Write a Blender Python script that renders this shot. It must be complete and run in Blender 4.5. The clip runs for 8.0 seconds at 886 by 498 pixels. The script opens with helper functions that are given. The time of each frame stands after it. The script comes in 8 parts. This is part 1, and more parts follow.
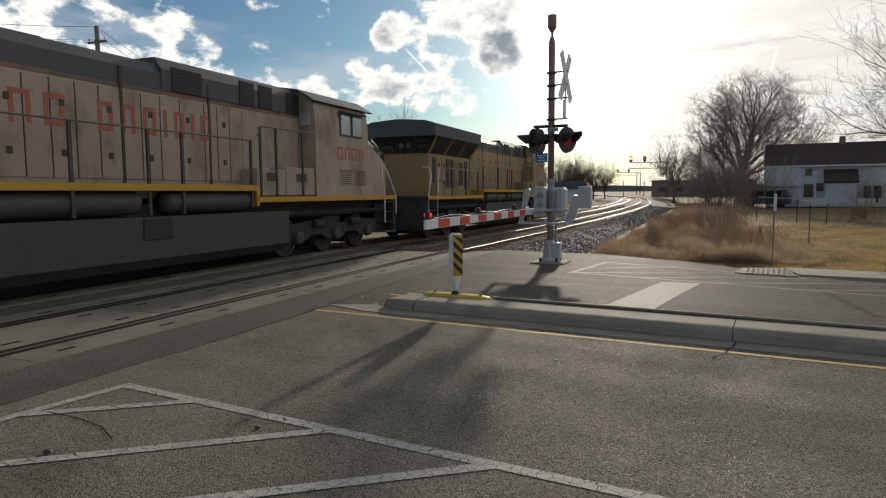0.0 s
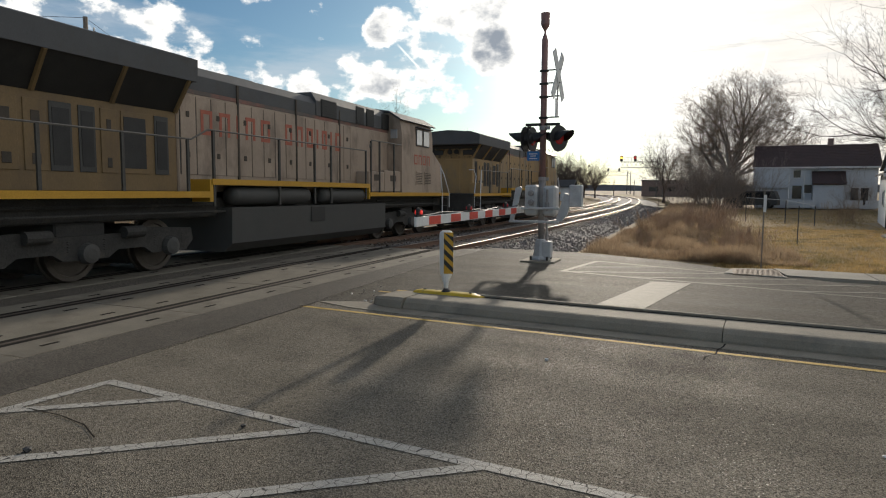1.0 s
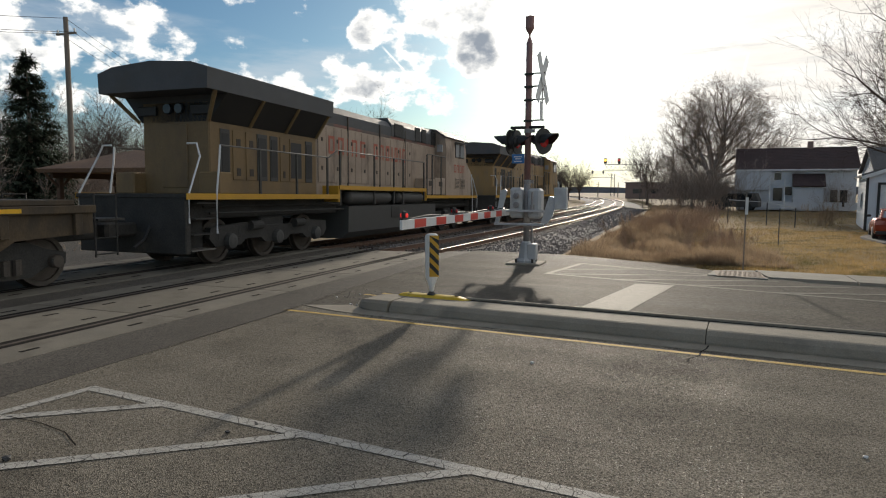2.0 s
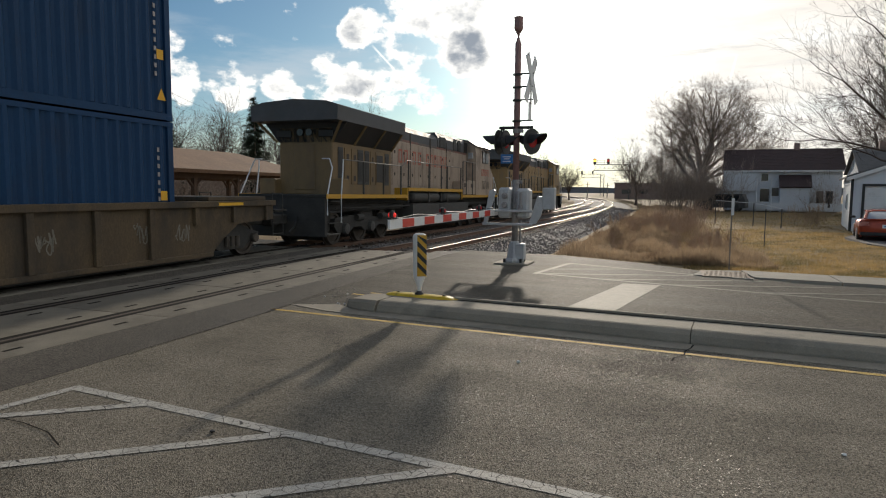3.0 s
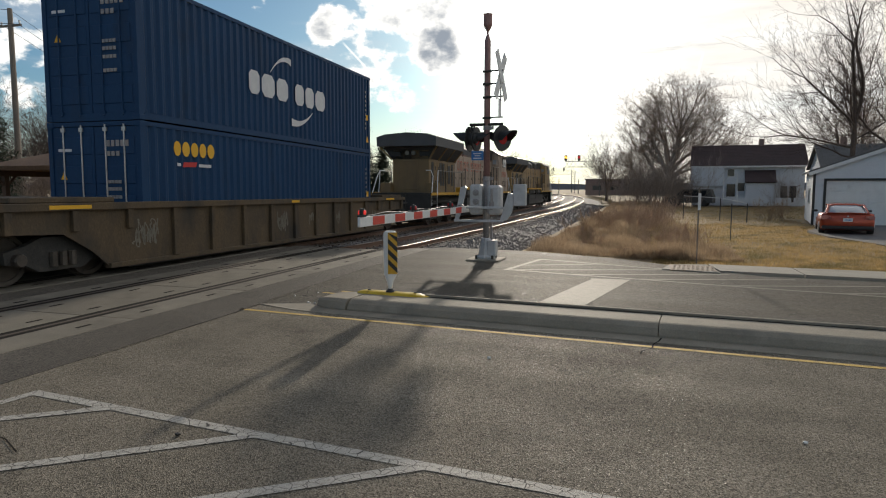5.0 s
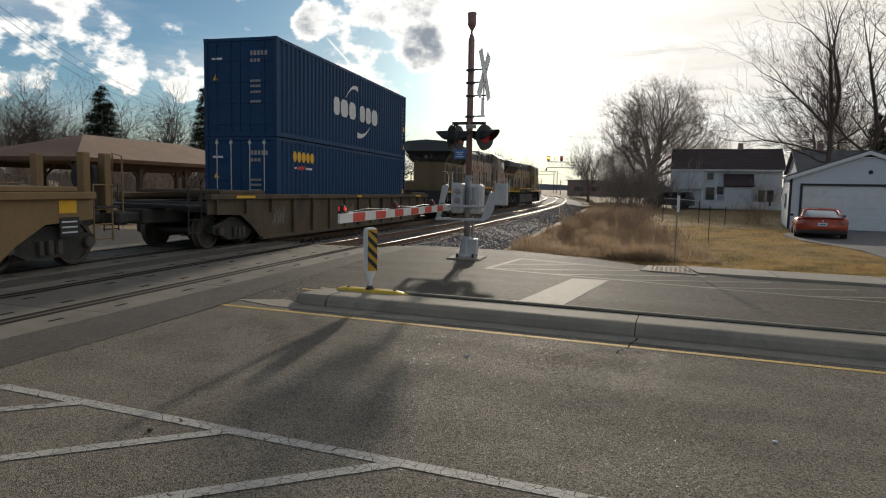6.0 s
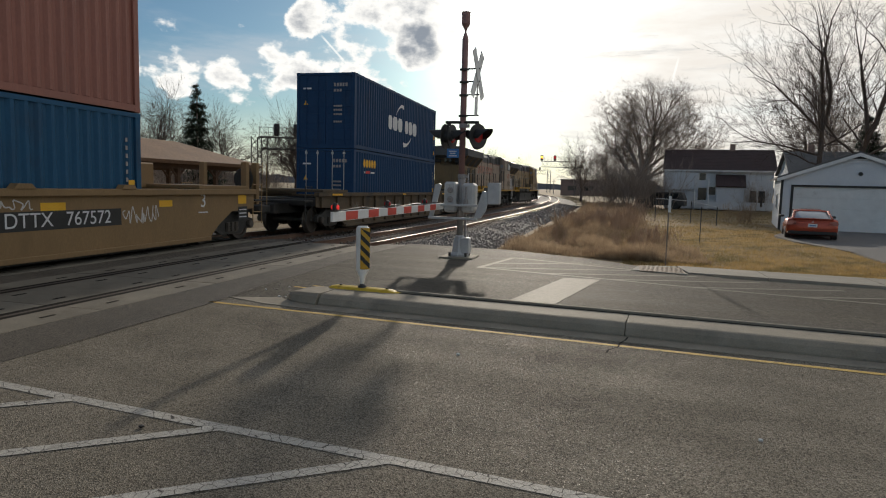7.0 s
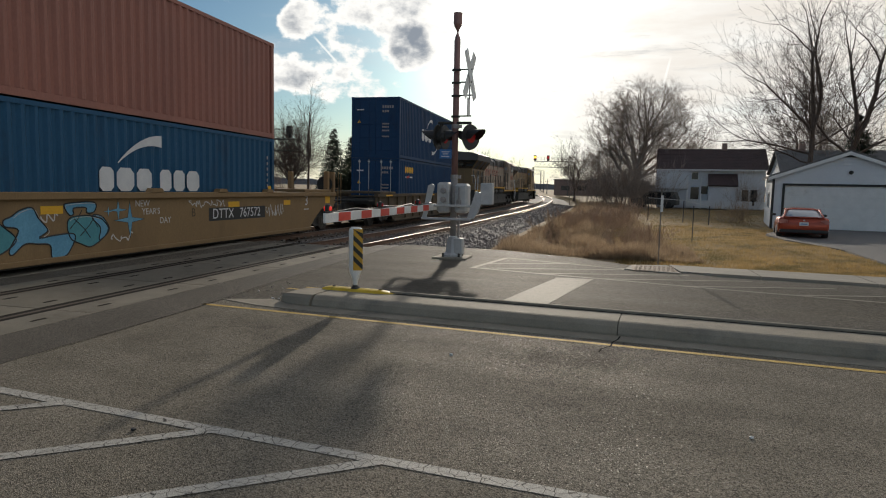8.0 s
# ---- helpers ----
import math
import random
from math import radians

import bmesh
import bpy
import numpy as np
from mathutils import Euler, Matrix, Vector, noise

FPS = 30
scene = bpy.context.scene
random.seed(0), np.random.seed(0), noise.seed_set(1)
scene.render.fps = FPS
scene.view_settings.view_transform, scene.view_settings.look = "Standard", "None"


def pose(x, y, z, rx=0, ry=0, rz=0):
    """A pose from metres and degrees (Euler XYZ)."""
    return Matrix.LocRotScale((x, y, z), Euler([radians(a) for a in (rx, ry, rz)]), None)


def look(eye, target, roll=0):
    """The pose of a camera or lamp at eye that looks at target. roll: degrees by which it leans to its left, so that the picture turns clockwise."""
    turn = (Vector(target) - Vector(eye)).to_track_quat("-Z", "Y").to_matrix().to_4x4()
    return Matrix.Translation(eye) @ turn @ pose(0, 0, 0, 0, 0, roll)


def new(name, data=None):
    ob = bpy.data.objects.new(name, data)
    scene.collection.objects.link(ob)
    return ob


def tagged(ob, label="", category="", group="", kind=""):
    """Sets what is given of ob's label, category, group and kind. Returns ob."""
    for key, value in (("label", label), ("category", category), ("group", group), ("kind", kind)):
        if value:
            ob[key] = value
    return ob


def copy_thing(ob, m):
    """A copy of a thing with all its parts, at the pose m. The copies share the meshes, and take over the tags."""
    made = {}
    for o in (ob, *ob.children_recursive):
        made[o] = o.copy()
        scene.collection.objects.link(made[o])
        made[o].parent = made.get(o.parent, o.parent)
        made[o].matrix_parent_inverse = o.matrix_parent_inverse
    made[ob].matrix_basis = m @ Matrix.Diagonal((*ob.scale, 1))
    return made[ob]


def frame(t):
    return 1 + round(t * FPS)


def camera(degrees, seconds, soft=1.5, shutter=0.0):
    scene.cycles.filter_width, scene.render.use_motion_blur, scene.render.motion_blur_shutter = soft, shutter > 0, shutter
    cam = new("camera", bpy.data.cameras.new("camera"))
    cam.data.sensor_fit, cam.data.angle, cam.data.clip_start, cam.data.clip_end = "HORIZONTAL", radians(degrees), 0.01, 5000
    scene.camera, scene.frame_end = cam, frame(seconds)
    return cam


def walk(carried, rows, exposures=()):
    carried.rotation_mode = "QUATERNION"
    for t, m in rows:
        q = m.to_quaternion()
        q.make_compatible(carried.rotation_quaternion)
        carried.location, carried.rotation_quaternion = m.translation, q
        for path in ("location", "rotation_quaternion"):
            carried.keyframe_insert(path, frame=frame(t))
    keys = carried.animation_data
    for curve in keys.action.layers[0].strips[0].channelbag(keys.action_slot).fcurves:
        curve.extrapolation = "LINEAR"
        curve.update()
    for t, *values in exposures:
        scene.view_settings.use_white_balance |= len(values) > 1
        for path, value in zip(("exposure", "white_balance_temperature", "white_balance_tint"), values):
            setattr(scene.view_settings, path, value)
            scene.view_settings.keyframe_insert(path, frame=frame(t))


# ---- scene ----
cam = camera(69.9, 8.0, soft=1.1)
PATH = [
    (0, (-0.002, 0.042, 1.688), (-0.768, 1.881, 1.509), -0.4),
    (0.5, (-0.017, 0.077, 1.689), (-0.766, 1.922, 1.501), 0.2),
    (1, (-0.027, 0.093, 1.688), (-0.764, 1.942, 1.5), 0.3),
    (1.5, (-0.033, 0.094, 1.696), (-0.751, 1.952, 1.512), 0.2),
    (3, (0.003, 0.088, 1.703), (-0.661, 1.965, 1.521), 0.5),
    (3.5, (0.029, 0.068, 1.7), (-0.634, 1.945, 1.51), 0.4),
    (4, (0.017, 0.1, 1.694), (-0.632, 1.982, 1.503), 0.3),
    (4.5, (0.025, 0.111, 1.699), (-0.593, 2.004, 1.509), 0.0),
    (6, (0.057, 0.12, 1.689), (-0.472, 2.039, 1.495), 1.1),
    (6.5, (0.076, 0.086, 1.694), (-0.438, 2.008, 1.496), 1.5),
    (7, (0.078, 0.09, 1.697), (-0.43, 2.014, 1.499), 1.5),
    (7.5, (0.086, 0.088, 1.7), (-0.412, 2.015, 1.502), 1.1),
    (8, (0.095, 0.085, 1.699), (-0.395, 2.015, 1.503), 1.2),
]
EXPOSURE = ((0, 0.20), (0.5, 0.30), (1.5, 0.40), (3.0, 0.38), (3.5, 0.26), (4.0, 0.31), (4.5, 0.42), (6.0, 0.28), (6.5, 0.2), (8.0, 0.2))
walk(cam, [(t, look(eye, target, roll)) for t, eye, target, roll in PATH], EXPOSURE)

# ---- light: low afternoon sun ahead, thin bright cloud round it, blue sky with cumulus to the side ----
SUN_AZ, SUN_EL = 7.3, 15.4          # degrees west of +y, degrees up
SUN_DIR = Vector((-math.sin(radians(SUN_AZ)) * math.cos(radians(SUN_EL)), math.cos(radians(SUN_AZ)) * math.cos(radians(SUN_EL)), math.sin(radians(SUN_EL))))
sun_data = bpy.data.lights.new("sun", "SUN")
sun_data.energy, sun_data.angle, sun_data.color = 2.5, radians(1.7), (1.0, 0.89, 0.74)
sun = new("sun", sun_data)
sun.matrix_world = look((0, 0, 0), -SUN_DIR)


def sky_direction(yaw_left, up):
    a, e = radians(yaw_left), radians(up)
    return (-math.sin(a) * math.cos(e), math.cos(a) * math.cos(e), math.sin(e))


def make_world():
    w = bpy.data.worlds.new("sky")
    scene.world = w
    w.use_nodes = True
    nt = w.node_tree
    nt.nodes.clear()
    N, L = nt.nodes.new, nt.links.new

    def math_node(op, a, b=None, clamp=False):
        n = N("ShaderNodeMath")
        n.operation, n.use_clamp = op, clamp
        for k, v in enumerate((a, b)):
            if v is None:
                continue
            if isinstance(v, (int, float)):
                n.inputs[k].default_value = v
            else:
                L(v, n.inputs[k])
        return n.outputs[0]

    def mix(fac, a, b):
        n = N("ShaderNodeMix")
        n.data_type = "RGBA"
        for sock, v in ((n.inputs[0], fac), (n.inputs[6], a), (n.inputs[7], b)):
            if isinstance(v, (int, float)):
                sock.default_value = v
            elif isinstance(v, tuple):
                sock.default_value = (*v, 1)
            else:
                L(v, sock)
        return n.outputs[2]

    def ramp(v, lo, hi):
        n = N("ShaderNodeMapRange")
        n.interpolation_type = "SMOOTHSTEP"
        n.inputs[1].default_value, n.inputs[2].default_value = lo, hi
        L(v, n.inputs[0])
        return n.outputs[0]

    tc = N("ShaderNodeTexCoord").outputs["Generated"]

    def towards(d):
        n = N("ShaderNodeVectorMath")
        n.operation = "DOT_PRODUCT"
        L(tc, n.inputs[0])
        n.inputs[1].default_value = d
        return n.outputs["Value"]

    def near(d, inner, outer):
        return ramp(towards(d), math.cos(radians(outer)), math.cos(radians(inner)))

    def noise_node(scale, detail, rough, squash=(1, 1, 2.2), offset=(0, 0, 0)):
        m = N("ShaderNodeMapping")
        m.inputs["Scale"].default_value, m.inputs["Location"].default_value = squash, offset
        L(tc, m.inputs["Vector"])
        n = N("ShaderNodeTexNoise")
        n.inputs["Scale"].default_value, n.inputs["Detail"].default_value, n.inputs["Roughness"].default_value = scale, detail, rough
        L(m.outputs[0], n.inputs["Vector"])
        return n.outputs["Fac"]

    sky = N("ShaderNodeTexSky")
    sky.sky_type, sky.sun_disc = "NISHITA", False
    sky.sun_elevation, sky.sun_rotation = radians(SUN_EL), radians(-SUN_AZ)
    sky.air_density, sky.dust_density, sky.ozone_density = 1.0, 0.6, 1.5
    blue = N("ShaderNodeVectorMath")
    blue.operation = "MULTIPLY"
    L(sky.outputs[0], blue.inputs[0])
    blue.inputs[1].default_value = (0.053, 0.076, 0.092)
    base = blue.outputs[0]
    # wisps high up
    wisp = math_node("MULTIPLY", ramp(noise_node(2.6, 6, 0.62, (1, 1, 5.0)), 0.46, 0.74), 0.55)
    base = mix(wisp, base, (0.80, 0.86, 0.92))
    # thin bright overcast about the sun and to its right, with a ragged outer edge
    ragged = math_node("MULTIPLY", math_node("SUBTRACT", noise_node(5.0, 7, 0.62, (1, 1, 2.4), (3, 1, 0)), 0.5), 0.10)
    reach = math_node("ADD", towards(sky_direction(-4.5, 15.0)), ragged)
    veil = ramp(reach, math.cos(radians(22)), math.cos(radians(11)))
    base = mix(math_node("MULTIPLY", veil, 0.97), base, (1.42, 1.40, 1.34))
    toward_sun = math_node("MAXIMUM", towards(tuple(SUN_DIR)), 0.0)
    lit = N("ShaderNodeMix")
    lit.data_type, lit.blend_type = "RGBA", "ADD"
    L(math_node("POWER", toward_sun, 90.0), lit.inputs[0])
    L(base, lit.inputs[6])
    lit.inputs[7].default_value = (1.5, 1.42, 1.25, 1)
    base = lit.outputs[2]
    # brighter cloud added to the right, mostly out of view, to light the train
    thin = math_node("MULTIPLY", ramp(towards(sky_direction(-65, 30)), math.cos(radians(75)), math.cos(radians(35))), 0.42)
    base = mix(thin, base, (1.30, 1.25, 1.17))
    # cumulus: noise broken bodies gathered where the clouds stand; (yaw left of +y, elevation, radius, strength)
    body = noise_node(17.0, 10, 0.58, (1, 1, 1.5), (0.3, 0.1, 0))
    gather = None
    for yaw, up, r, s in ((17.5, 12.2, 2.9, 0.40), (16.9, 12.6, 1.8, 0.47), (18.3, 12.0, 1.7, 0.47), (15.6, 13.4, 2.2, 0.26), (19.6, 12.6, 2.6, 0.24), (27.0, 13.5, 2.6, 0.27), (25.0, 12.8, 2.6, 0.24), (22.6, 12.6, 2.8, 0.25), (22.2, 14.6, 2.6, 0.25), (19.2, 15.4, 2.9, 0.27), (17.0, 15.8, 2.6, 0.24), (20.8, 17.6, 3.4, 0.22), (24.4, 8.9, 2.8, 0.25), (21.6, 8.2, 2.6, 0.22), (27.2, 9.2, 2.6, 0.24), (30.0, 9.2, 2.8, 0.24), (33.5, 8.4, 3.2, 0.23), (37.5, 8.6, 3.2, 0.22), (45.7, 12.7, 3.4, 0.19), (43.0, 11.6, 2.6, 0.16), (49.0, 13.4, 3.4, 0.15), (54.6, 12.6, 4.0, 0.22), (49.5, 9.6, 4.4, 0.24), (54.5, 8.6, 4.0, 0.23), (42.5, 8.6, 3.2, 0.22), (60, 10, 12, 0.14), (95, 16, 20, 0.14), (-70, 20, 25, 0.1), (180, 25, 40, 0.12)):
        g = math_node("MULTIPLY", near(sky_direction(yaw, up), 0, r), s)
        gather = g if gather is None else math_node("MAXIMUM", gather, g)
    dens = math_node("ADD", body, gather)
    cover = ramp(dens, 0.61, 0.74)
    core = ramp(dens, 0.72, 1.02)
    cloud = mix(core, (1.50, 1.47, 1.40), (0.40, 0.45, 0.52))
    base = mix(cover, base, cloud)
    # cream-coloured thin cloud low down beyond the house, with a few grey streaks
    cream = math_node("MULTIPLY", near(sky_direction(-12, 8), 3, 22), ramp(noise_node(4.0, 6, 0.6, (1, 1, 5.0), (1, 4, 2)), 0.30, 0.62))
    base = mix(math_node("MULTIPLY", cream, 0.8), base, (1.22, 1.13, 1.02))
    streak = math_node("MULTIPLY", near(sky_direction(-4, 7), 2, 16), ramp(noise_node(7.0, 6, 0.6, (1, 1, 7.0), (5, 2, 1)), 0.52, 0.70))
    base = mix(math_node("MULTIPLY", streak, 0.75), base, (0.92, 0.91, 0.88))
    # three short vapour trails
    for a, b in (((-4.8, 11.2), (-4.0, 7.6)), ((26.0, 12.6), (23.6, 10.2)), ((4.0, 7.4), (2.6, 6.2))):
        va, vb = Vector(sky_direction(*a)), Vector(sky_direction(*b))
        off = math_node("ABSOLUTE", towards(tuple(va.cross(vb).normalized())))
        line_fac = math_node("SUBTRACT", 1.0, ramp(off, 0.0006, 0.0022))
        half = math.degrees(va.angle(vb)) / 2
        line_fac = math_node("MULTIPLY", line_fac, near(tuple((va + vb).normalized()), half * 0.5, half))
        base = mix(math_node("MULTIPLY", line_fac, 0.6), base, (1.6, 1.58, 1.5))
    # haze at the horizon
    sep = N("ShaderNodeSeparateXYZ")
    L(tc, sep.inputs[0])
    haze = math_node("SUBTRACT", 1.0, ramp(sep.outputs[2], -0.02, 0.13))
    base = mix(math_node("MULTIPLY", haze, 0.62), base, (1.25, 1.14, 0.98))
    bg = N("ShaderNodeBackground")
    L(base, bg.inputs[0])
    bg.inputs[1].default_value = 0.62
    L(bg.outputs[0], N("ShaderNodeOutputWorld").inputs[0])


make_world()

# ---- materials ----
def surf(name, c1, c2, scale=4.0, rough=0.7, bump=0.1, metal=0.0, fine=60.0, fine_amt=0.25, stain=None, stain_scale=0.8, stain_lo=0.5, stain_hi=0.7, rough_var=0.1, stretch=(1, 1, 1), by_piece=0.0, spec=0.5, leaf=0.0, speck=0.0, speck_scale=85.0, crack=0.0, crack_colour=(0.06, 0.055, 0.05), glint=0.0):
    """A two-scale noise surface: broad patches from c1 to c2, fine grain, optional stains of a third colour."""
    m = bpy.data.materials.new(name)
    m.use_nodes = True
    nt = m.node_tree
    N, L = nt.nodes.new, nt.links.new
    bsdf = nt.nodes["Principled BSDF"]
    tc = N("ShaderNodeTexCoord")
    mp = N("ShaderNodeMapping")
    mp.inputs["Scale"].default_value = stretch
    L(tc.outputs["Object"], mp.inputs[0])

    def noise_out(sc, det, ro=0.6):
        n = N("ShaderNodeTexNoise")
        n.inputs["Scale"].default_value, n.inputs["Detail"].default_value, n.inputs["Roughness"].default_value = sc, det, ro
        L(mp.outputs[0], n.inputs["Vector"])
        return n.outputs["Fac"]

    def rng(v, lo, hi, a=0.0, b=1.0):
        n = N("ShaderNodeMapRange")
        for k, q in enumerate((lo, hi, a, b)):
            n.inputs[k + 1].default_value = q
        L(v, n.inputs[0])
        return n.outputs[0]

    def mix(fac, a, b, kind="MIX"):
        n = N("ShaderNodeMix")
        n.data_type, n.blend_type = "RGBA", kind
        for sock, v in ((n.inputs[0], fac), (n.inputs[6], a), (n.inputs[7], b)):
            if isinstance(v, (int, float)):
                sock.default_value = v
            elif isinstance(v, tuple):
                sock.default_value = (*v, 1)
            else:
                L(v, sock)
        return n.outputs[2]

    broad = noise_out(scale, 5)
    grain = noise_out(fine, 3, 0.7)
    col = mix(rng(broad, 0.3, 0.7), c1, c2)
    g = rng(grain, 0.25, 0.75, 1 - fine_amt, 1 + fine_amt)
    gc = N("ShaderNodeCombineColor")
    for k in range(3):
        L(g, gc.inputs[k])
    col = mix(1.0, col, gc.outputs[0], "MULTIPLY")
    if stain:
        col = mix(rng(noise_out(stain_scale, 7, 0.65), stain_lo, stain_hi), col, stain)
    if speck:
        vo = N("ShaderNodeTexVoronoi")
        vo.inputs["Scale"].default_value = speck_scale
        L(mp.outputs[0], vo.inputs["Vector"])
        sp = N("ShaderNodeSeparateColor")
        L(vo.outputs["Color"], sp.inputs[0])
        k3 = rng(sp.outputs[0], 0.0, 1.0, 1 - speck, 1 + speck * 1.3)
        sc = N("ShaderNodeCombineColor")
        for k in range(3):
            L(k3, sc.inputs[k])
        col = mix(1.0, col, sc.outputs[0], "MULTIPLY")
        grain = vo.outputs["Distance"]
    if crack:
        ve = N("ShaderNodeTexVoronoi")
        ve.feature = "DISTANCE_TO_EDGE"
        ve.inputs["Scale"].default_value = crack
        L(mp.outputs[0], ve.inputs["Vector"])
        col = mix(rng(ve.outputs["Distance"], 0.012, 0.03, 1.0, 0.0), col, crack_colour)
    if by_piece:
        info = N("ShaderNodeObjectInfo")
        r = rng(info.outputs["Random"], 0, 1, 1 - by_piece, 1 + by_piece)
        pc = N("ShaderNodeCombineColor")
        for k in range(3):
            L(r, pc.inputs[k])
        col = mix(1.0, col, pc.outputs[0], "MULTIPLY")
    L(col, bsdf.inputs["Base Color"])
    L(rng(broad, 0.2, 0.8, max(0.02, rough - rough_var), min(1, rough + rough_var)), bsdf.inputs["Roughness"])
    bsdf.inputs["Metallic"].default_value = metal
    bsdf.inputs["Specular IOR Level"].default_value = spec
    if glint:
        # worn wheel tracks along the road where single polished stones catch the light
        lane = N("ShaderNodeMapping")
        lane.inputs["Scale"].default_value = (0.06, 1.1, 1)
        L(tc.outputs["Object"], lane.inputs[0])
        worn = N("ShaderNodeTexNoise")
        worn.inputs["Scale"].default_value, worn.inputs["Detail"].default_value = 1.0, 3
        L(lane.outputs[0], worn.inputs["Vector"])
        chance = N("ShaderNodeMath")
        chance.operation = "MULTIPLY_ADD"
        L(worn.outputs["Fac"], chance.inputs[0])
        chance.inputs[1].default_value, chance.inputs[2].default_value = glint * 2.0, -glint * 0.5
        stone = N("ShaderNodeMath")
        stone.operation = "LESS_THAN"
        L(sp.outputs[1], stone.inputs[0])
        L(chance.outputs[0], stone.inputs[1])
        L(rng(stone.outputs[0], 0, 1, rough, 0.34), bsdf.inputs["Roughness"])
        L(rng(stone.outputs[0], 0, 1, spec, 0.11), bsdf.inputs["Specular IOR Level"])
        streaks = rng(worn.outputs["Fac"], 0.3, 0.7, 0.86, 1.14)
        wc = N("ShaderNodeCombineColor")
        for k in range(3):
            L(streaks, wc.inputs[k])
        L(mix(1.0, col, wc.outputs[0], "MULTIPLY"), bsdf.inputs["Base Color"])
    if bump:
        b = N("ShaderNodeBump")
        b.inputs["Strength"].default_value, b.inputs["Distance"].default_value = min(1.0, bump), 0.02
        L(grain, b.inputs["Height"])
        L(b.outputs[0], bsdf.inputs["Normal"])
    if leaf:
        tr = N("ShaderNodeBsdfTranslucent")
        L(col, tr.inputs["Color"])
        mx = N("ShaderNodeMixShader")
        mx.inputs[0].default_value = leaf
        L(bsdf.outputs[0], mx.inputs[1])
        L(tr.outputs[0], mx.inputs[2])
        L(mx.outputs[0], nt.nodes["Material Output"].inputs["Surface"])
    return m


def glowing(name, colour, strength):
    m = bpy.data.materials.new(name)
    m.use_nodes = True
    b = m.node_tree.nodes["Principled BSDF"]
    b.inputs["Base Color"].default_value = (*colour, 1)
    b.inputs["Emission Color"].default_value = (*colour, 1)
    b.inputs["Emission Strength"].default_value = strength
    b.inputs["Roughness"].default_value = 0.2
    return m


def clear_glass(name, tint=(0.5, 0.55, 0.58), rough=0.05):
    m = bpy.data.materials.new(name)
    m.use_nodes = True
    b = m.node_tree.nodes["Principled BSDF"]
    b.inputs["Base Color"].default_value = (*tint, 1)
    b.inputs["Transmission Weight"].default_value = 0.85
    b.inputs["Roughness"].default_value = rough
    b.inputs["IOR"].default_value = 1.3
    return m


M_ASPHALT = surf("asphalt", (0.147, 0.130, 0.102), (0.210, 0.186, 0.148), 0.9, 0.85, 0.32, fine=150, fine_amt=0.35, speck=0.62, speck_scale=125, stain=(0.066, 0.059, 0.050), stain_scale=0.35, stain_lo=0.55, stain_hi=0.80, spec=0.03, rough_var=0.08, glint=0.10)
M_PATCH = surf("asphalt_patch", (0.088, 0.079, 0.066), (0.125, 0.112, 0.095), 1.4, 0.64, 0.25, fine=110, fine_amt=0.3, speck=0.6, speck_scale=120, spec=0.06)
M_FARROAD = surf("worn_asphalt", (0.088, 0.078, 0.061), (0.122, 0.108, 0.086), 0.8, 0.75, 0.30, spec=0.05, fine=120, fine_amt=0.2, speck=0.45, speck_scale=95, stretch=(0.35, 1, 1), stain=(0.115, 0.105, 0.09), stain_scale=0.9, stain_lo=0.45, stain_hi=0.75, glint=0.02)
M_CONC = surf("crossing_concrete", (0.165, 0.15, 0.12), (0.235, 0.212, 0.172), 1.8, 0.75, 0.35, fine=80, fine_amt=0.3, stain=(0.115, 0.10, 0.082), stain_scale=1.1, stain_lo=0.5, stain_hi=0.72, by_piece=0.10, spec=0.12)
M_KERB = surf("kerb_concrete", (0.25, 0.222, 0.175), (0.335, 0.30, 0.24), 2.2, 0.8, 0.3, fine=70, fine_amt=0.22, stain=(0.17, 0.16, 0.14), stain_scale=1.7, stain_lo=0.54, stain_hi=0.75, spec=0.12)
M_WALKWAY = surf("pavement_concrete", (0.29, 0.265, 0.22), (0.38, 0.345, 0.29), 1.5, 0.8, 0.3, fine=70, fine_amt=0.2, by_piece=0.08, spec=0.12)
M_WHITE_LINE = surf("white_road_paint", (0.39, 0.37, 0.325), (0.49, 0.465, 0.415), 7, 0.7, 0.3, fine=110, fine_amt=0.35, stain=(0.20, 0.185, 0.155), stain_scale=16, stain_lo=0.56, stain_hi=0.74, crack=13.0, spec=0.12)
M_FAINT_LINE = surf("faded_road_paint", (0.21, 0.192, 0.155), (0.275, 0.252, 0.208), 7, 0.7, 0.3, fine=100, fine_amt=0.3, stain=(0.14, 0.13, 0.105), stain_scale=9, stain_lo=0.56, stain_hi=0.75, spec=0.12)
M_YELLOW_LINE = surf("yellow_road_paint", (0.50, 0.33, 0.08), (0.60, 0.42, 0.13), 6, 0.7, 0.5, fine=110, fine_amt=0.35, stain=(0.14, 0.12, 0.09), stain_scale=10, stain_lo=0.58, stain_hi=0.7, spec=0.12)
M_YELLOW = surf("yellow_paint", (0.62, 0.40, 0.02), (0.72, 0.50, 0.05), 5, 0.5, 0.15, fine=60, fine_amt=0.15, stain=(0.25, 0.18, 0.06), stain_scale=6, stain_lo=0.6, stain_hi=0.75)
M_RAIL = surf("rail_steel", (0.16, 0.09, 0.06), (0.24, 0.15, 0.10), 3, 0.7, 0.3, 0.2, fine=50)
M_RAILHEAD = surf("polished_rail_head", (0.24, 0.21, 0.18), (0.30, 0.26, 0.23), 5, 0.5, 0.05, 0.9, fine=40, fine_amt=0.1)
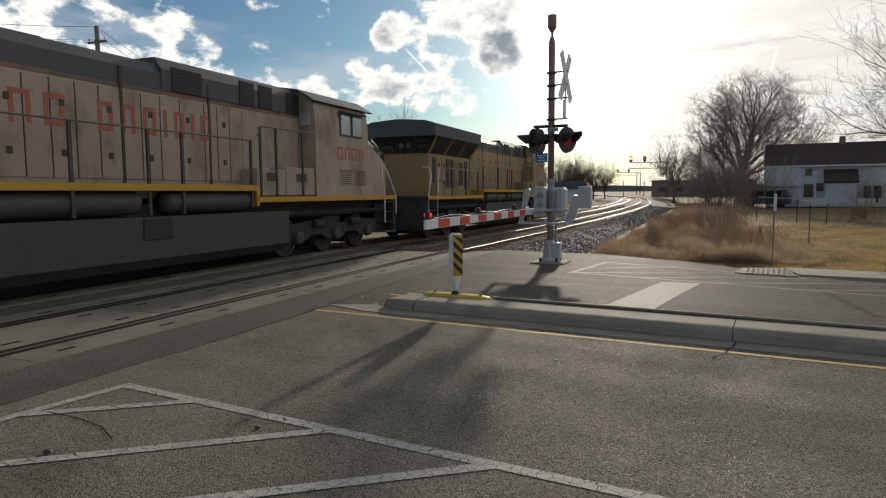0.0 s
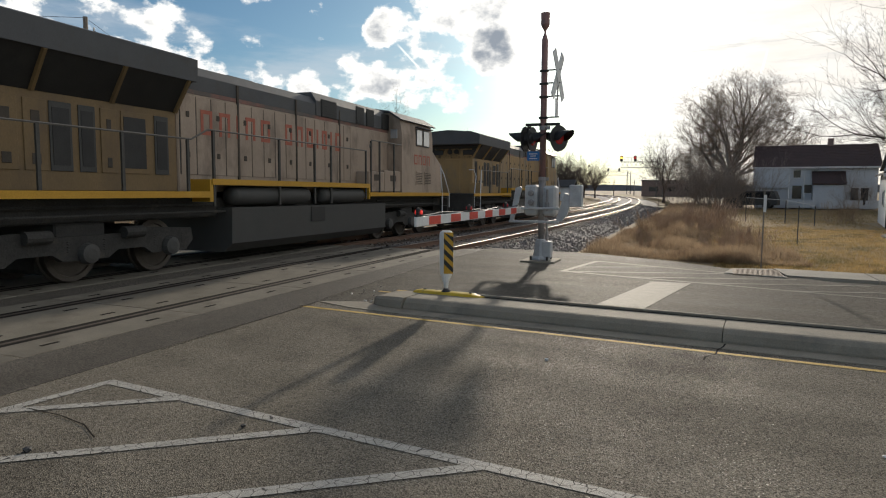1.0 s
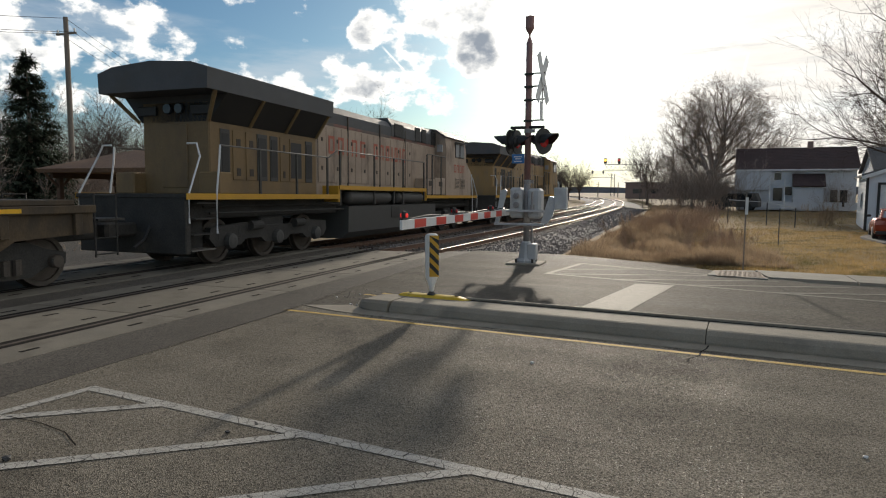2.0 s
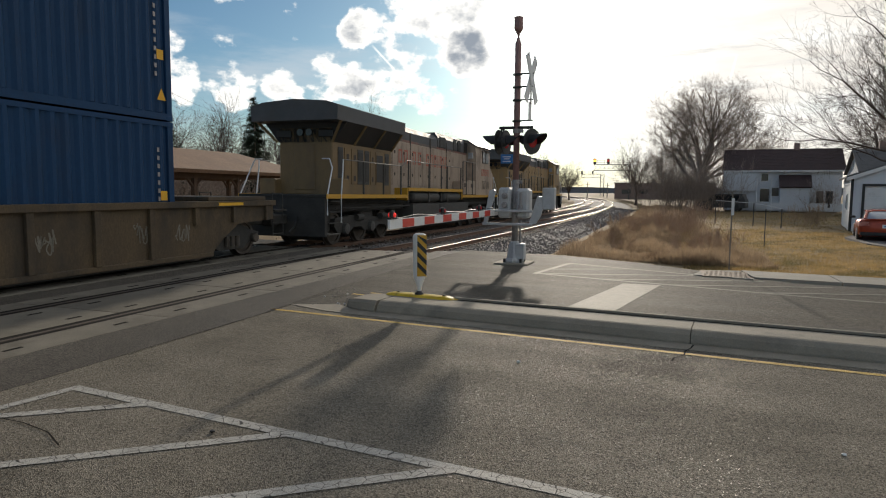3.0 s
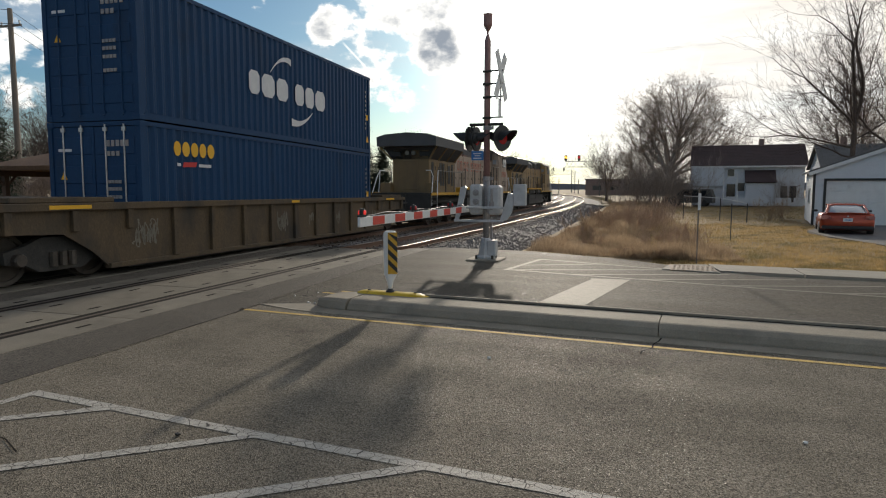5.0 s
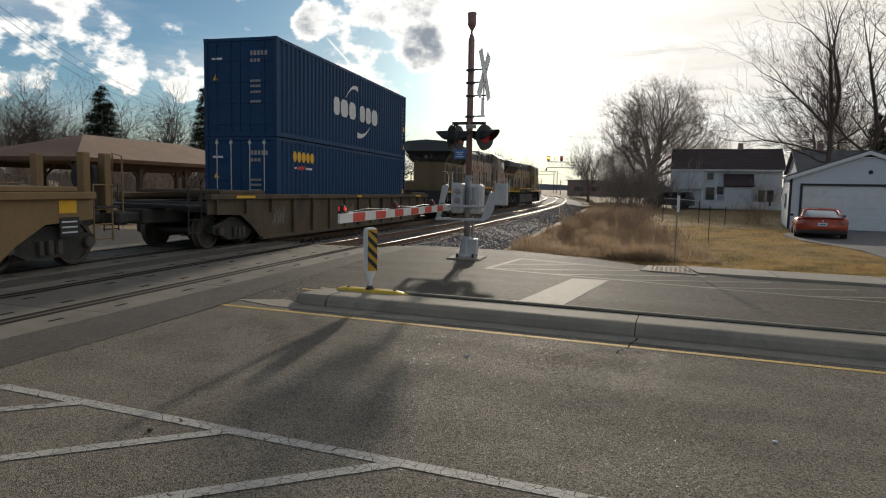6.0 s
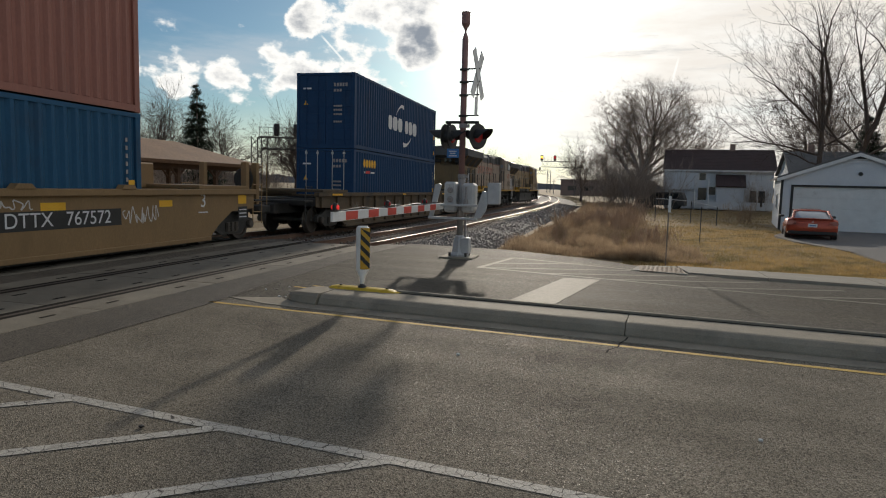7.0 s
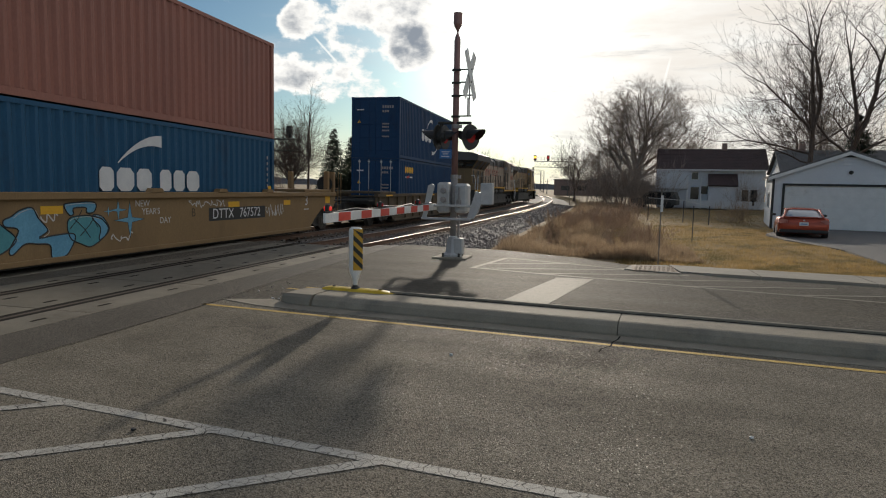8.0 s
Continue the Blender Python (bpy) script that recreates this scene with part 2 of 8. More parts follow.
# rail head through the road, coloured dark for the dimmer sky it reflects
M_RAILDIM = surf("dim_reflection_rail_head", (0.07, 0.055, 0.045), (0.11, 0.09, 0.075), 5, 0.75, 0.1, 0.0, fine=40, fine_amt=0.2, spec=0.15)
M_RUBBER = surf("dark_groove", (0.016, 0.014, 0.012), (0.028, 0.025, 0.022), 6, 0.95, 0.3, spec=0.08)
M_TIE = surf("tie_wood", (0.09, 0.07, 0.055), (0.15, 0.12, 0.095), 3, 0.85, 0.5, fine=40, by_piece=0.2)
M_STONE = surf("ballast_stone", (0.16, 0.145, 0.135), (0.27, 0.245, 0.23), 3, 0.8, 0.5, fine=25, fine_amt=0.45)
M_BALLAST = surf("ballast_bed", (0.10, 0.09, 0.085), (0.17, 0.155, 0.145), 14, 0.9, 0.9, fine=45, fine_amt=0.5)
M_GROUND = surf("dry_ground", (0.22, 0.155, 0.08), (0.29, 0.205, 0.10), 0.5, 0.95, 0.8, fine=18, fine_amt=0.4, stain=(0.20, 0.15, 0.065), stain_scale=0.25, stain_lo=0.5, stain_hi=0.68)
M_LAWN = surf("dry_lawn_blades", (0.38, 0.255, 0.105), (0.52, 0.36, 0.155), 0.7, 0.85, 0, leaf=0.5, fine=5, fine_amt=0.5, stain=(0.16, 0.14, 0.06), stain_scale=0.8, stain_lo=0.46, stain_hi=0.64)
M_WEED = surf("dry_weed_blades", (0.36, 0.26, 0.165), (0.46, 0.345, 0.23), 0.5, 0.85, 0, leaf=0.5, fine=6, fine_amt=0.45, stain=(0.22, 0.15, 0.10), stain_scale=0.9, stain_lo=0.5, stain_hi=0.68)
M_TWIG = surf("reddish_twigs", (0.36, 0.245, 0.165), (0.46, 0.325, 0.23), 1.0, 0.85, 0, fine=9)
M_BARK = surf("grey_bark", (0.25, 0.195, 0.155), (0.35, 0.28, 0.23), 2.0, 0.9, 0.6, fine=20, fine_amt=0.4)
M_DARKBARK = surf("dark_bark", (0.075, 0.055, 0.045), (0.12, 0.09, 0.075), 2.0, 0.9, 0.6, fine=20, fine_amt=0.4)
M_NEEDLE = surf("conifer_needles", (0.025, 0.04, 0.022), (0.05, 0.07, 0.035), 0.8, 0.8, 0, fine=8, fine_amt=0.4)
M_BLACK = surf("black_paint", (0.018, 0.018, 0.018), (0.035, 0.034, 0.032), 3, 0.55, 0.15, fine=40)
M_DARK = surf("grimy_underframe", (0.028, 0.027, 0.024), (0.06, 0.056, 0.05), 2, 0.8, 0.3, fine=30, fine_amt=0.4, stain=(0.10, 0.085, 0.065), stain_scale=1.5, stain_lo=0.58, stain_hi=0.75)
M_WHEEL = surf("wheel_steel", (0.07, 0.06, 0.05), (0.13, 0.11, 0.09), 3, 0.55, 0.2, 0.5)
M_TREAD = surf("polished_tread", (0.55, 0.52, 0.48), (0.65, 0.62, 0.57), 3, 0.25, 0.05, 1.0)
M_LOCO_FADED = surf("faded_yellow_paint", (0.37, 0.285, 0.215), (0.46, 0.36, 0.275), 1.1, 0.6, 0.12, fine=50, fine_amt=0.14, stain=(0.17, 0.13, 0.10), stain_scale=1.6, stain_lo=0.50, stain_hi=0.74, stretch=(1, 1, 0.45))
# darker yellow-brown for the rear radiator section
M_LOCO_DARK = surf("dark_yellow_paint", (0.185, 0.122, 0.055), (0.24, 0.16, 0.073), 1.2, 0.6, 0.12, fine=50, fine_amt=0.15, stain=(0.14, 0.095, 0.055), stain_scale=1.3, stain_lo=0.5, stain_hi=0.75, stretch=(1, 1, 0.45))
# yellow muted in its colour for the flare veil over the leading locomotive
M_LOCO_YELLOW = surf("veiled_yellow_hood_paint", (0.33, 0.21, 0.085), (0.40, 0.26, 0.11), 1.2, 0.55, 0.1, fine=50, fine_amt=0.12, stain=(0.20, 0.17, 0.13), stain_scale=0.9, stain_lo=0.46, stain_hi=0.66, stretch=(1, 1, 0.45))
M_LOCO_GREY = surf("grey_roof_paint", (0.062, 0.066, 0.07), (0.098, 0.10, 0.104), 1.4, 0.6, 0.12, fine=50, fine_amt=0.15, stain=(0.075, 0.07, 0.065), stain_scale=1.5, stain_lo=0.5, stain_hi=0.72)
M_TANK = surf("grey_tank_paint", (0.055, 0.055, 0.052), (0.08, 0.078, 0.072), 1.4, 0.65, 0.15, fine=40, fine_amt=0.2, stain=(0.07, 0.065, 0.058), stain_scale=1.2, stain_lo=0.5, stain_hi=0.72)
M_LOCO_STRIPE = surf("orange_yellow_stripe", (0.52, 0.28, 0.02), (0.60, 0.33, 0.03), 2, 0.55, 0.1, fine=40, fine_amt=0.15)
M_LOCO_RED = surf("faded_red_paint", (0.40, 0.10, 0.06), (0.48, 0.15, 0.09), 3, 0.6, 0.05, fine=40, fine_amt=0.2)
M_LOCO_BAND = surf("worn_red_band", (0.24, 0.13, 0.105), (0.36, 0.15, 0.11), 1.2, 0.7, 0.05, fine=30, fine_amt=0.25, stain=(0.14, 0.12, 0.105), stain_scale=0.7, stain_lo=0.44, stain_hi=0.56)
M_SEAM = surf("dark_seam", (0.06, 0.05, 0.04), (0.10, 0.08, 0.06), 3, 0.8, 0.1)
M_HANDRAIL = surf("handrail_paint", (0.13, 0.12, 0.105), (0.19, 0.175, 0.155), 5, 0.5, 0.1)
M_POST = surf("dark_stanchion", (0.05, 0.047, 0.042), (0.085, 0.08, 0.07), 5, 0.6, 0.1)
M_WINDOW = clear_glass("cab_glass", (0.35, 0.38, 0.40))
M_DARKGLASS = surf("dark_window", (0.02, 0.022, 0.025), (0.035, 0.038, 0.042), 2, 0.08, 0, fine_amt=0.05)
M_BLUE_BOX = surf("blue_container_paint", (0.011, 0.045, 0.112), (0.017, 0.06, 0.14), 0.8, 0.55, 0.08, fine=30, fine_amt=0.12, stain=(0.022, 0.04, 0.075), stain_scale=1.2, stain_lo=0.55, stain_hi=0.78, stretch=(1, 1, 0.35), spec=0.2)
M_BLUE_LOW = surf("mid_blue_container_paint", (0.018, 0.085, 0.165), (0.025, 0.10, 0.195), 0.8, 0.5, 0.08, fine=30, fine_amt=0.12, stain=(0.03, 0.05, 0.085), stain_scale=1.2, stain_lo=0.56, stain_hi=0.78, stretch=(1, 1, 0.35), spec=0.2)
M_RED_BOX = surf("brown_red_container_paint", (0.29, 0.115, 0.085), (0.36, 0.15, 0.11), 0.7, 0.6, 0.08, fine=30, fine_amt=0.12, stain=(0.27, 0.12, 0.09), stain_scale=1.0, stain_lo=0.5, stain_hi=0.75, stretch=(1, 1, 0.35))
M_CHROME = surf("galvanised_steel", (0.45, 0.45, 0.44), (0.58, 0.58, 0.56), 6, 0.4, 0.1, 0.8)
M_WHITE_MARK = surf("white_marking", (0.62, 0.63, 0.64), (0.72, 0.72, 0.72), 4, 0.6, 0.03, fine_amt=0.12)
M_ORANGE_MARK = surf("orange_marking", (0.80, 0.42, 0.02), (0.85, 0.48, 0.03), 4, 0.6, 0.03, fine_amt=0.1)
M_RED_MARK = surf("red_marking", (0.55, 0.03, 0.03), (0.62, 0.05, 0.04), 4, 0.6, 0.03, fine_amt=0.1)
M_CAR_BROWN = surf("brown_well_car_paint", (0.085, 0.06, 0.034), (0.135, 0.092, 0.048), 1.4, 0.75, 0.2, fine=35, fine_amt=0.3, stain=(0.045, 0.036, 0.027), stain_scale=1.2, stain_lo=0.48, stain_hi=0.7, stretch=(1, 1, 0.5))
M_CAR_TAN = surf("tan_well_car_paint", (0.225, 0.14, 0.06), (0.285, 0.18, 0.08), 0.9, 0.65, 0.15, fine=35, fine_amt=0.15, stain=(0.20, 0.125, 0.055), stain_scale=1.1, stain_lo=0.5, stain_hi=0.74, stretch=(1, 1, 0.5))
M_SPRAY_BLUE = surf("sprayed_light_blue", (0.10, 0.30, 0.46), (0.16, 0.40, 0.55), 2.5, 0.6, 0.03, fine=20, fine_amt=0.12)
M_SPRAY_TEAL = surf("sprayed_teal", (0.06, 0.25, 0.30), (0.10, 0.33, 0.36), 2.5, 0.6, 0.03, fine=20, fine_amt=0.12)
M_SPRAY_BLACK = surf("sprayed_black", (0.03, 0.03, 0.03), (0.05, 0.05, 0.05), 3, 0.7, 0.03)
M_SPRAY_WHITE = surf("sprayed_white", (0.55, 0.53, 0.50), (0.65, 0.63, 0.60), 6, 0.7, 0.03, fine=30, fine_amt=0.3)
M_MAST = surf("silver_mast_paint", (0.30, 0.275, 0.265), (0.38, 0.355, 0.34), 3, 0.5, 0.12, 0.3, fine=40, stain=(0.28, 0.22, 0.18), stain_scale=3, stain_lo=0.6, stain_hi=0.8)
# mast colour reddened for the lens flare over its upper part and bell
M_FLARE_MAST = surf("flare_tinted_mast", (0.27, 0.145, 0.13), (0.34, 0.20, 0.18), 3, 0.5, 0.12, 0.2, fine=40)
M_WHITE = surf("white_paint", (0.70, 0.70, 0.68), (0.80, 0.80, 0.78), 2, 0.55, 0.08, fine=40, fine_amt=0.08, stain=(0.5, 0.48, 0.44), stain_scale=1.5, stain_lo=0.6, stain_hi=0.8)
M_SIDING = surf("white_siding", (0.62, 0.64, 0.67), (0.72, 0.74, 0.76), 0.7, 0.6, 0.05, fine=30, fine_amt=0.06, stain=(0.5, 0.49, 0.46), stain_scale=0.8, stain_lo=0.58, stain_hi=0.8)
M_SHINGLE = surf("dark_red_shingles", (0.052, 0.034, 0.033), (0.082, 0.052, 0.05), 1.0, 0.9, 0.5, fine=12, fine_amt=0.4)
M_GREYROOF = surf("grey_shingles", (0.11, 0.105, 0.10), (0.16, 0.155, 0.15), 1.0, 0.9, 0.4, fine=12, fine_amt=0.3)
M_BROWNROOF = surf("brown_shelter_shingles", (0.20, 0.12, 0.075), (0.27, 0.17, 0.105), 0.8, 0.9, 0.4, fine=12, fine_amt=0.3)
M_TIMBER = surf("brown_timber", (0.10, 0.06, 0.04), (0.15, 0.095, 0.06), 2, 0.8, 0.3)
# brick paled and greyed to put distance haze into its colour
M_BRICK = surf("hazed_far_brick", (0.24, 0.17, 0.145), (0.30, 0.21, 0.18), 0.6, 0.9, 0.2, fine=6, fine_amt=0.3)
M_CAR_RED = surf("red_car_paint", (0.36, 0.062, 0.032), (0.42, 0.078, 0.04), 1.0, 0.22, 0.0, 0.35, fine_amt=0.04, rough_var=0.04)
# pale base colour stands in for bright sky reflected in the glass
M_CARGLASS = surf("sky_pale_glass", (0.34, 0.37, 0.39), (0.40, 0.43, 0.45), 2, 0.05, 0.0, 0.0, fine_amt=0.03, rough_var=0.01, spec=1.0)
M_CARGLASS.node_tree.nodes["Principled BSDF"].inputs["IOR"].default_value = 2.2
M_LENS_RED = surf("tail_lens", (0.46, 0.16, 0.13), (0.54, 0.22, 0.18), 4, 0.15, 0.0, fine_amt=0.1)
M_SIGNAL_RED = glowing("red_signal_lamp", (0.75, 0.04, 0.03), 0.45)
M_SIGNAL_DIM = glowing("dim_red_lens", (0.30, 0.02, 0.02), 0.1)
M_SIGNAL_AMBER = glowing("amber_signal_lamp", (1.0, 0.45, 0.05), 4.0)
M_BLUE_SIGN = surf("blue_sign_sheet", (0.03, 0.16, 0.42), (0.04, 0.19, 0.48), 4, 0.4, 0.02, fine_amt=0.06)
M_REDSHEET = surf("red_reflective_sheet", (0.62, 0.06, 0.04), (0.70, 0.09, 0.06), 6, 0.4, 0.03, fine_amt=0.1)
M_POLE = surf("weathered_pole_wood", (0.20, 0.17, 0.14), (0.28, 0.24, 0.20), 2, 0.9, 0.4, stretch=(1, 1, 0.1))
M_FIELD = surf("far_fields", (0.30, 0.25, 0.16), (0.24, 0.22, 0.14), 0.01, 0.95, 0, fine=0.2, fine_amt=0.15)
M_FARTREES = surf("far_tree_line", (0.16, 0.17, 0.20), (0.20, 0.20, 0.22), 0.02, 0.95, 0, fine=0.3, fine_amt=0.2)
M_SILVER_BOX = surf("silver_cabinet_paint", (0.46, 0.46, 0.46), (0.60, 0.60, 0.59), 3, 0.5, 0.1, 0.1, fine=40, fine_amt=0.1, stain=(0.28, 0.25, 0.22), stain_scale=3, stain_lo=0.58, stain_hi=0.78)
M_SAND = surf("reflective_yellow_sheet", (0.58, 0.32, 0.025), (0.66, 0.38, 0.04), 4, 0.4, 0.03, fine_amt=0.08)

# ---- building tools ----
def box(bm, x0, x1, y0, y1, z0, z1, bev=0.0, m=None):
    vs = [bm.verts.new(Vector((x, y, z)) if m is None else m @ Vector((x, y, z))) for x in (x0, x1) for y in (y0, y1) for z in (z0, z1)]
    fs = [bm.faces.new([vs[k] for k in q]) for q in ((0, 1, 3, 2), (4, 6, 7, 5), (0, 4, 5, 1), (2, 3, 7, 6), (0, 2, 6, 4), (1, 5, 7, 3))]
    if bev > 0:
        edges = list({e for f in fs for e in f.edges})
        bmesh.ops.bevel(bm, geom=edges, offset=bev, segments=1, affect="EDGES", clamp_overlap=True)
    return bm


def tube(bm, pts, r, sides=8, cap=True, r_end=None):
    """A round bar along the points, radius r to r_end."""
    pts = [Vector(p) for p in pts]
    rings = []
    n = len(pts)
    for k, p in enumerate(pts):
        d = (pts[min(k + 1, n - 1)] - pts[max(k - 1, 0)]).normalized()
        a = d.cross(Vector((0, 0, 1)))
        if a.length < 0.05:
            a = d.cross(Vector((0, 1, 0)))
        a.normalize()
        b = d.cross(a)
        rr = r if r_end is None else r + (r_end - r) * k / (n - 1)
        rings.append([bm.verts.new(p + (a * math.cos(2 * math.pi * j / sides) + b * math.sin(2 * math.pi * j / sides)) * rr) for j in range(sides)])
    for q0, q1 in zip(rings, rings[1:]):
        for j in range(sides):
            bm.faces.new((q0[j], q0[(j + 1) % sides], q1[(j + 1) % sides], q1[j]))
    if cap:
        bm.faces.new(list(reversed(rings[0])))
        bm.faces.new(rings[-1])
    return bm


def prism(bm, profile, axis, a, b):
    """A closed profile of (p, q) pairs drawn out along the axis from a to b; pairs are the other two coordinates in x, y, z order."""
    def at(p, q, w):
        return {"x": (w, p, q), "y": (p, w, q), "z": (p, q, w)}[axis]
    v0 = [bm.verts.new(at(p, q, a)) for p, q in profile]
    v1 = [bm.verts.new(at(p, q, b)) for p, q in profile]
    n = len(profile)
    for k in range(n):
        bm.faces.new((v0[k], v0[(k + 1) % n], v1[(k + 1) % n], v1[k]))
    bm.faces.new(list(reversed(v0)))
    bm.faces.new(v1)
    return bm


def lathe(bm, profile, axis="z", sides=16, m=None):
    """Profile of (radius, height) pairs turned round the axis."""
    rings = []
    for r, h in profile:
        ring = []
        for j in range(sides):
            c, s = r * math.cos(2 * math.pi * j / sides), r * math.sin(2 * math.pi * j / sides)
            v = Vector({"z": (c, s, h), "x": (h, c, s), "y": (c, h, s)}[axis])
            ring.append(bm.verts.new(v if m is None else m @ v))
        rings.append(ring)
    for q0, q1 in zip(rings, rings[1:]):
        for j in range(sides):
            bm.faces.new((q0[j], q0[(j + 1) % sides], q1[(j + 1) % sides], q1[j]))
    bm.faces.new(list(reversed(rings[0])))
    bm.faces.new(rings[-1])
    return bm


def mesh_of(name, bm, material, smooth=False):
    bmesh.ops.recalc_face_normals(bm, faces=bm.faces)
    me = bpy.data.meshes.new(name)
    bm.to_mesh(me)
    bm.free()
    me.materials.append(material)
    if smooth:
        for p in me.polygons:
            p.use_smooth = True
    return me


def part(name, bm, material, parent=None, label="", smooth=False, at=None):
    ob = new(name, mesh_of(name, bm, material, smooth))
    if parent is not None:
        ob.parent = parent
    if at is not None:
        ob.matrix_basis = at
    if label:
        ob["label"] = label
    return ob


def share(name, me, parent, at, label=""):
    ob = new(name, me)
    ob.parent = parent
    ob.matrix_basis = at
    if label:
        ob["label"] = label
    return ob


def thing(name, label, category, group="", kind="", at=None):
    ob = new(name)
    ob.empty_display_size = 0.2
    if at is not None:
        ob.matrix_basis = at
    return tagged(ob, label, category, group, kind)


def raw_mesh(name, verts, faces, material):
    me = bpy.data.meshes.new(name)
    me.from_pydata([tuple(v) for v in verts], [], faces)
    me.materials.append(material)
    return me


def B():
    return bmesh.new()


def lettering(name, words, size, material, parent, at, depth=0.004):
    cu = bpy.data.curves.new(name, "FONT")
    cu.body, cu.size, cu.extrude, cu.align_x, cu.align_y = words, size, depth, "CENTER", "CENTER"
    tmp = new("words", cu)
    me = bpy.data.meshes.new_from_object(tmp)
    bpy.data.objects.remove(tmp)
    me.materials.clear()
    me.materials.append(material)
    ob = new(name, me)
    ob.parent = parent
    ob.matrix_basis = at
    return ob


# ---- where the tracks run: distance s along them, straight at the road, easing right, then a long left bend ----
def heading(s):
    return float(np.interp(s, (-200, 5, 16, 41, 260, 500), (0, 0, 0.015, 0.015, 0.015 - 0.0014 * 219, 0.015 - 0.0014 * 219)))


TRACK = {}
_x, _y = -7.65, -80.0
for _k in range(-80 * 2, 340 * 2):
    TRACK[_k] = (_x, _y)
    _h = heading(_k / 2 + 0.25)
    _x, _y = _x + 0.5 * math.sin(_h), _y + 0.5 * math.cos(_h)
GAP = 3.62        # between the two tracks' centre lines


def rail_level(s):
    return float(np.interp(s, (-200, 12, 20, 30, 500), (0, 0, -0.06, -0.12, -0.12)))


def on_track(s, off=0.0):
    """The point at s along the near track, off metres to its right, and the heading there."""
    k = math.floor(s * 2)
    f = s * 2 - k
    (xa, ya), (xb, yb) = TRACK[k], TRACK[k + 1]
    h = heading(s)
    return xa + (xb - xa) * f + off * math.cos(h), ya + (yb - ya) * f - off * math.sin(h), h

# ---- the ground: one sheet to the horizon, the road, the crossing, the two tracks ----
ROAD_TURN = -5.5
ROAD = pose(-3.8, 8.1, 0, 0, 0, ROAD_TURN)     # the road's own frame: u along it to the right, v across it, from the median's nose


def ground_height(x, y):
    if y < 12.0 and abs(x) < 40:
        return -0.10
    cx = on_track(min(max(y, 0), 330), 0)[0]
    d = x - cx
    if y > 15.0 and -9.0 < d < 4.6:
        return -0.80 if -7.0 < d < 3.4 else -0.45
    lift = 0.10 * max(0.0, 1 - abs(x - 6) / 5) * max(0.0, 1 - abs(y - 22) / 9)
    return -0.07 + lift + 0.05 * noise.noise(Vector((x * 0.15, y * 0.15, 0))) + 0.03 * noise.noise(Vector((x * 0.6, y * 0.6, 3)))


def make_ground():
    def stops(lo, hi, step, far):
        near_part = [lo + step * k for k in range(int((hi - lo) / step) + 1)]
        out, d = [], step
        a, b = lo, hi
        left, right = [], []
        while a > -far:
            d *= 1.35
            a -= d
            left.append(a)
            b += d
            right.append(b)
        return left[::-1] + near_part + right
    xs, ys = stops(-30, 30, 0.75, 3500), stops(-12, 160, 0.9, 3500)
    verts = [(x, y, ground_height(x, y) if abs(x) < 80 and -50 < y < 320 else -0.07) for y in ys for x in xs]
    w = len(xs)
    faces = [(j * w + i, j * w + i + 1, (j + 1) * w + i + 1, (j + 1) * w + i) for j in range(len(ys) - 1) for i in range(w - 1)]
    ob = new("ground", raw_mesh("ground", verts, faces, M_GROUND))
    tagged(ob, "flat dry winter ground with sparse yellowed grass", "ground", kind="structure")


make_ground()


def slab(name, outline, z0, z1, material, label, category, kind="structure", at=None, parent=None):
    bm = B()
    lo = [bm.verts.new((x, y, z0)) for x, y in outline]
    hi = [bm.verts.new((x, y, z1)) for x, y in outline]
    n = len(outline)
    for k in range(n):
        bm.faces.new((lo[k], lo[(k + 1) % n], hi[(k + 1) % n], hi[k]))
    bm.faces.new(hi)
    bm.faces.new(lo[::-1])
    ob = part(name, bm, material, parent, at=at)
    if parent is None:
        tagged(ob, label, category, kind=kind)
    return ob


# near carriageway (camera side) and far carriageway, split by the median
road = slab("road", [(-2.9, -30), (60, -30), (60, -0.04), (-2.9, -0.04)], -0.12, 0.0, M_ASPHALT, "grey asphalt road with coarse worn aggregate", "road", at=ROAD)
slab("road_far_lane", [(-2.05, -0.035), (60, -0.035), (60, 6.05), (5.6, 6.15), (4.9, 6.6), (3.95, 7.35), (2.4, 8.35), (0.3, 9.25), (-2.6, 9.3)], -0.12, 0.0, M_FARROAD, "light grey worn asphalt far lane", "road", at=ROAD)
slab("road_beyond", [(-60, -22), (-7.2, -22), (-9.0, 9.4), (-60, 9.4)], -0.12, -0.002, M_PATCH, "dark asphalt road beyond the tracks", "road", at=ROAD)
slab("road_patch", [(-6.15, -14), (-5.2, -14), (-5.2, 7.5), (-5.35, 9), (-5.55, 14), (-5.5, 17.2), (-6.15, 17.0)], -0.10, 0.004, M_PATCH, "darker strip of newer asphalt beside the crossing panels", "road")
slab("road_between_tracks", [(-9.77, -14), (-9.15, -14), (-9.0, 17.0), (-9.65, 16.8)], -0.10, 0.003, M_PATCH, "dark asphalt between the two tracks", "road")
slab("road_under", [(-14.2, -14), (-3.0, -14), (-3.0, 16.9), (-14.2, 16.6)], -0.20, -0.06, M_PATCH, "asphalt bed under the crossing", "road")


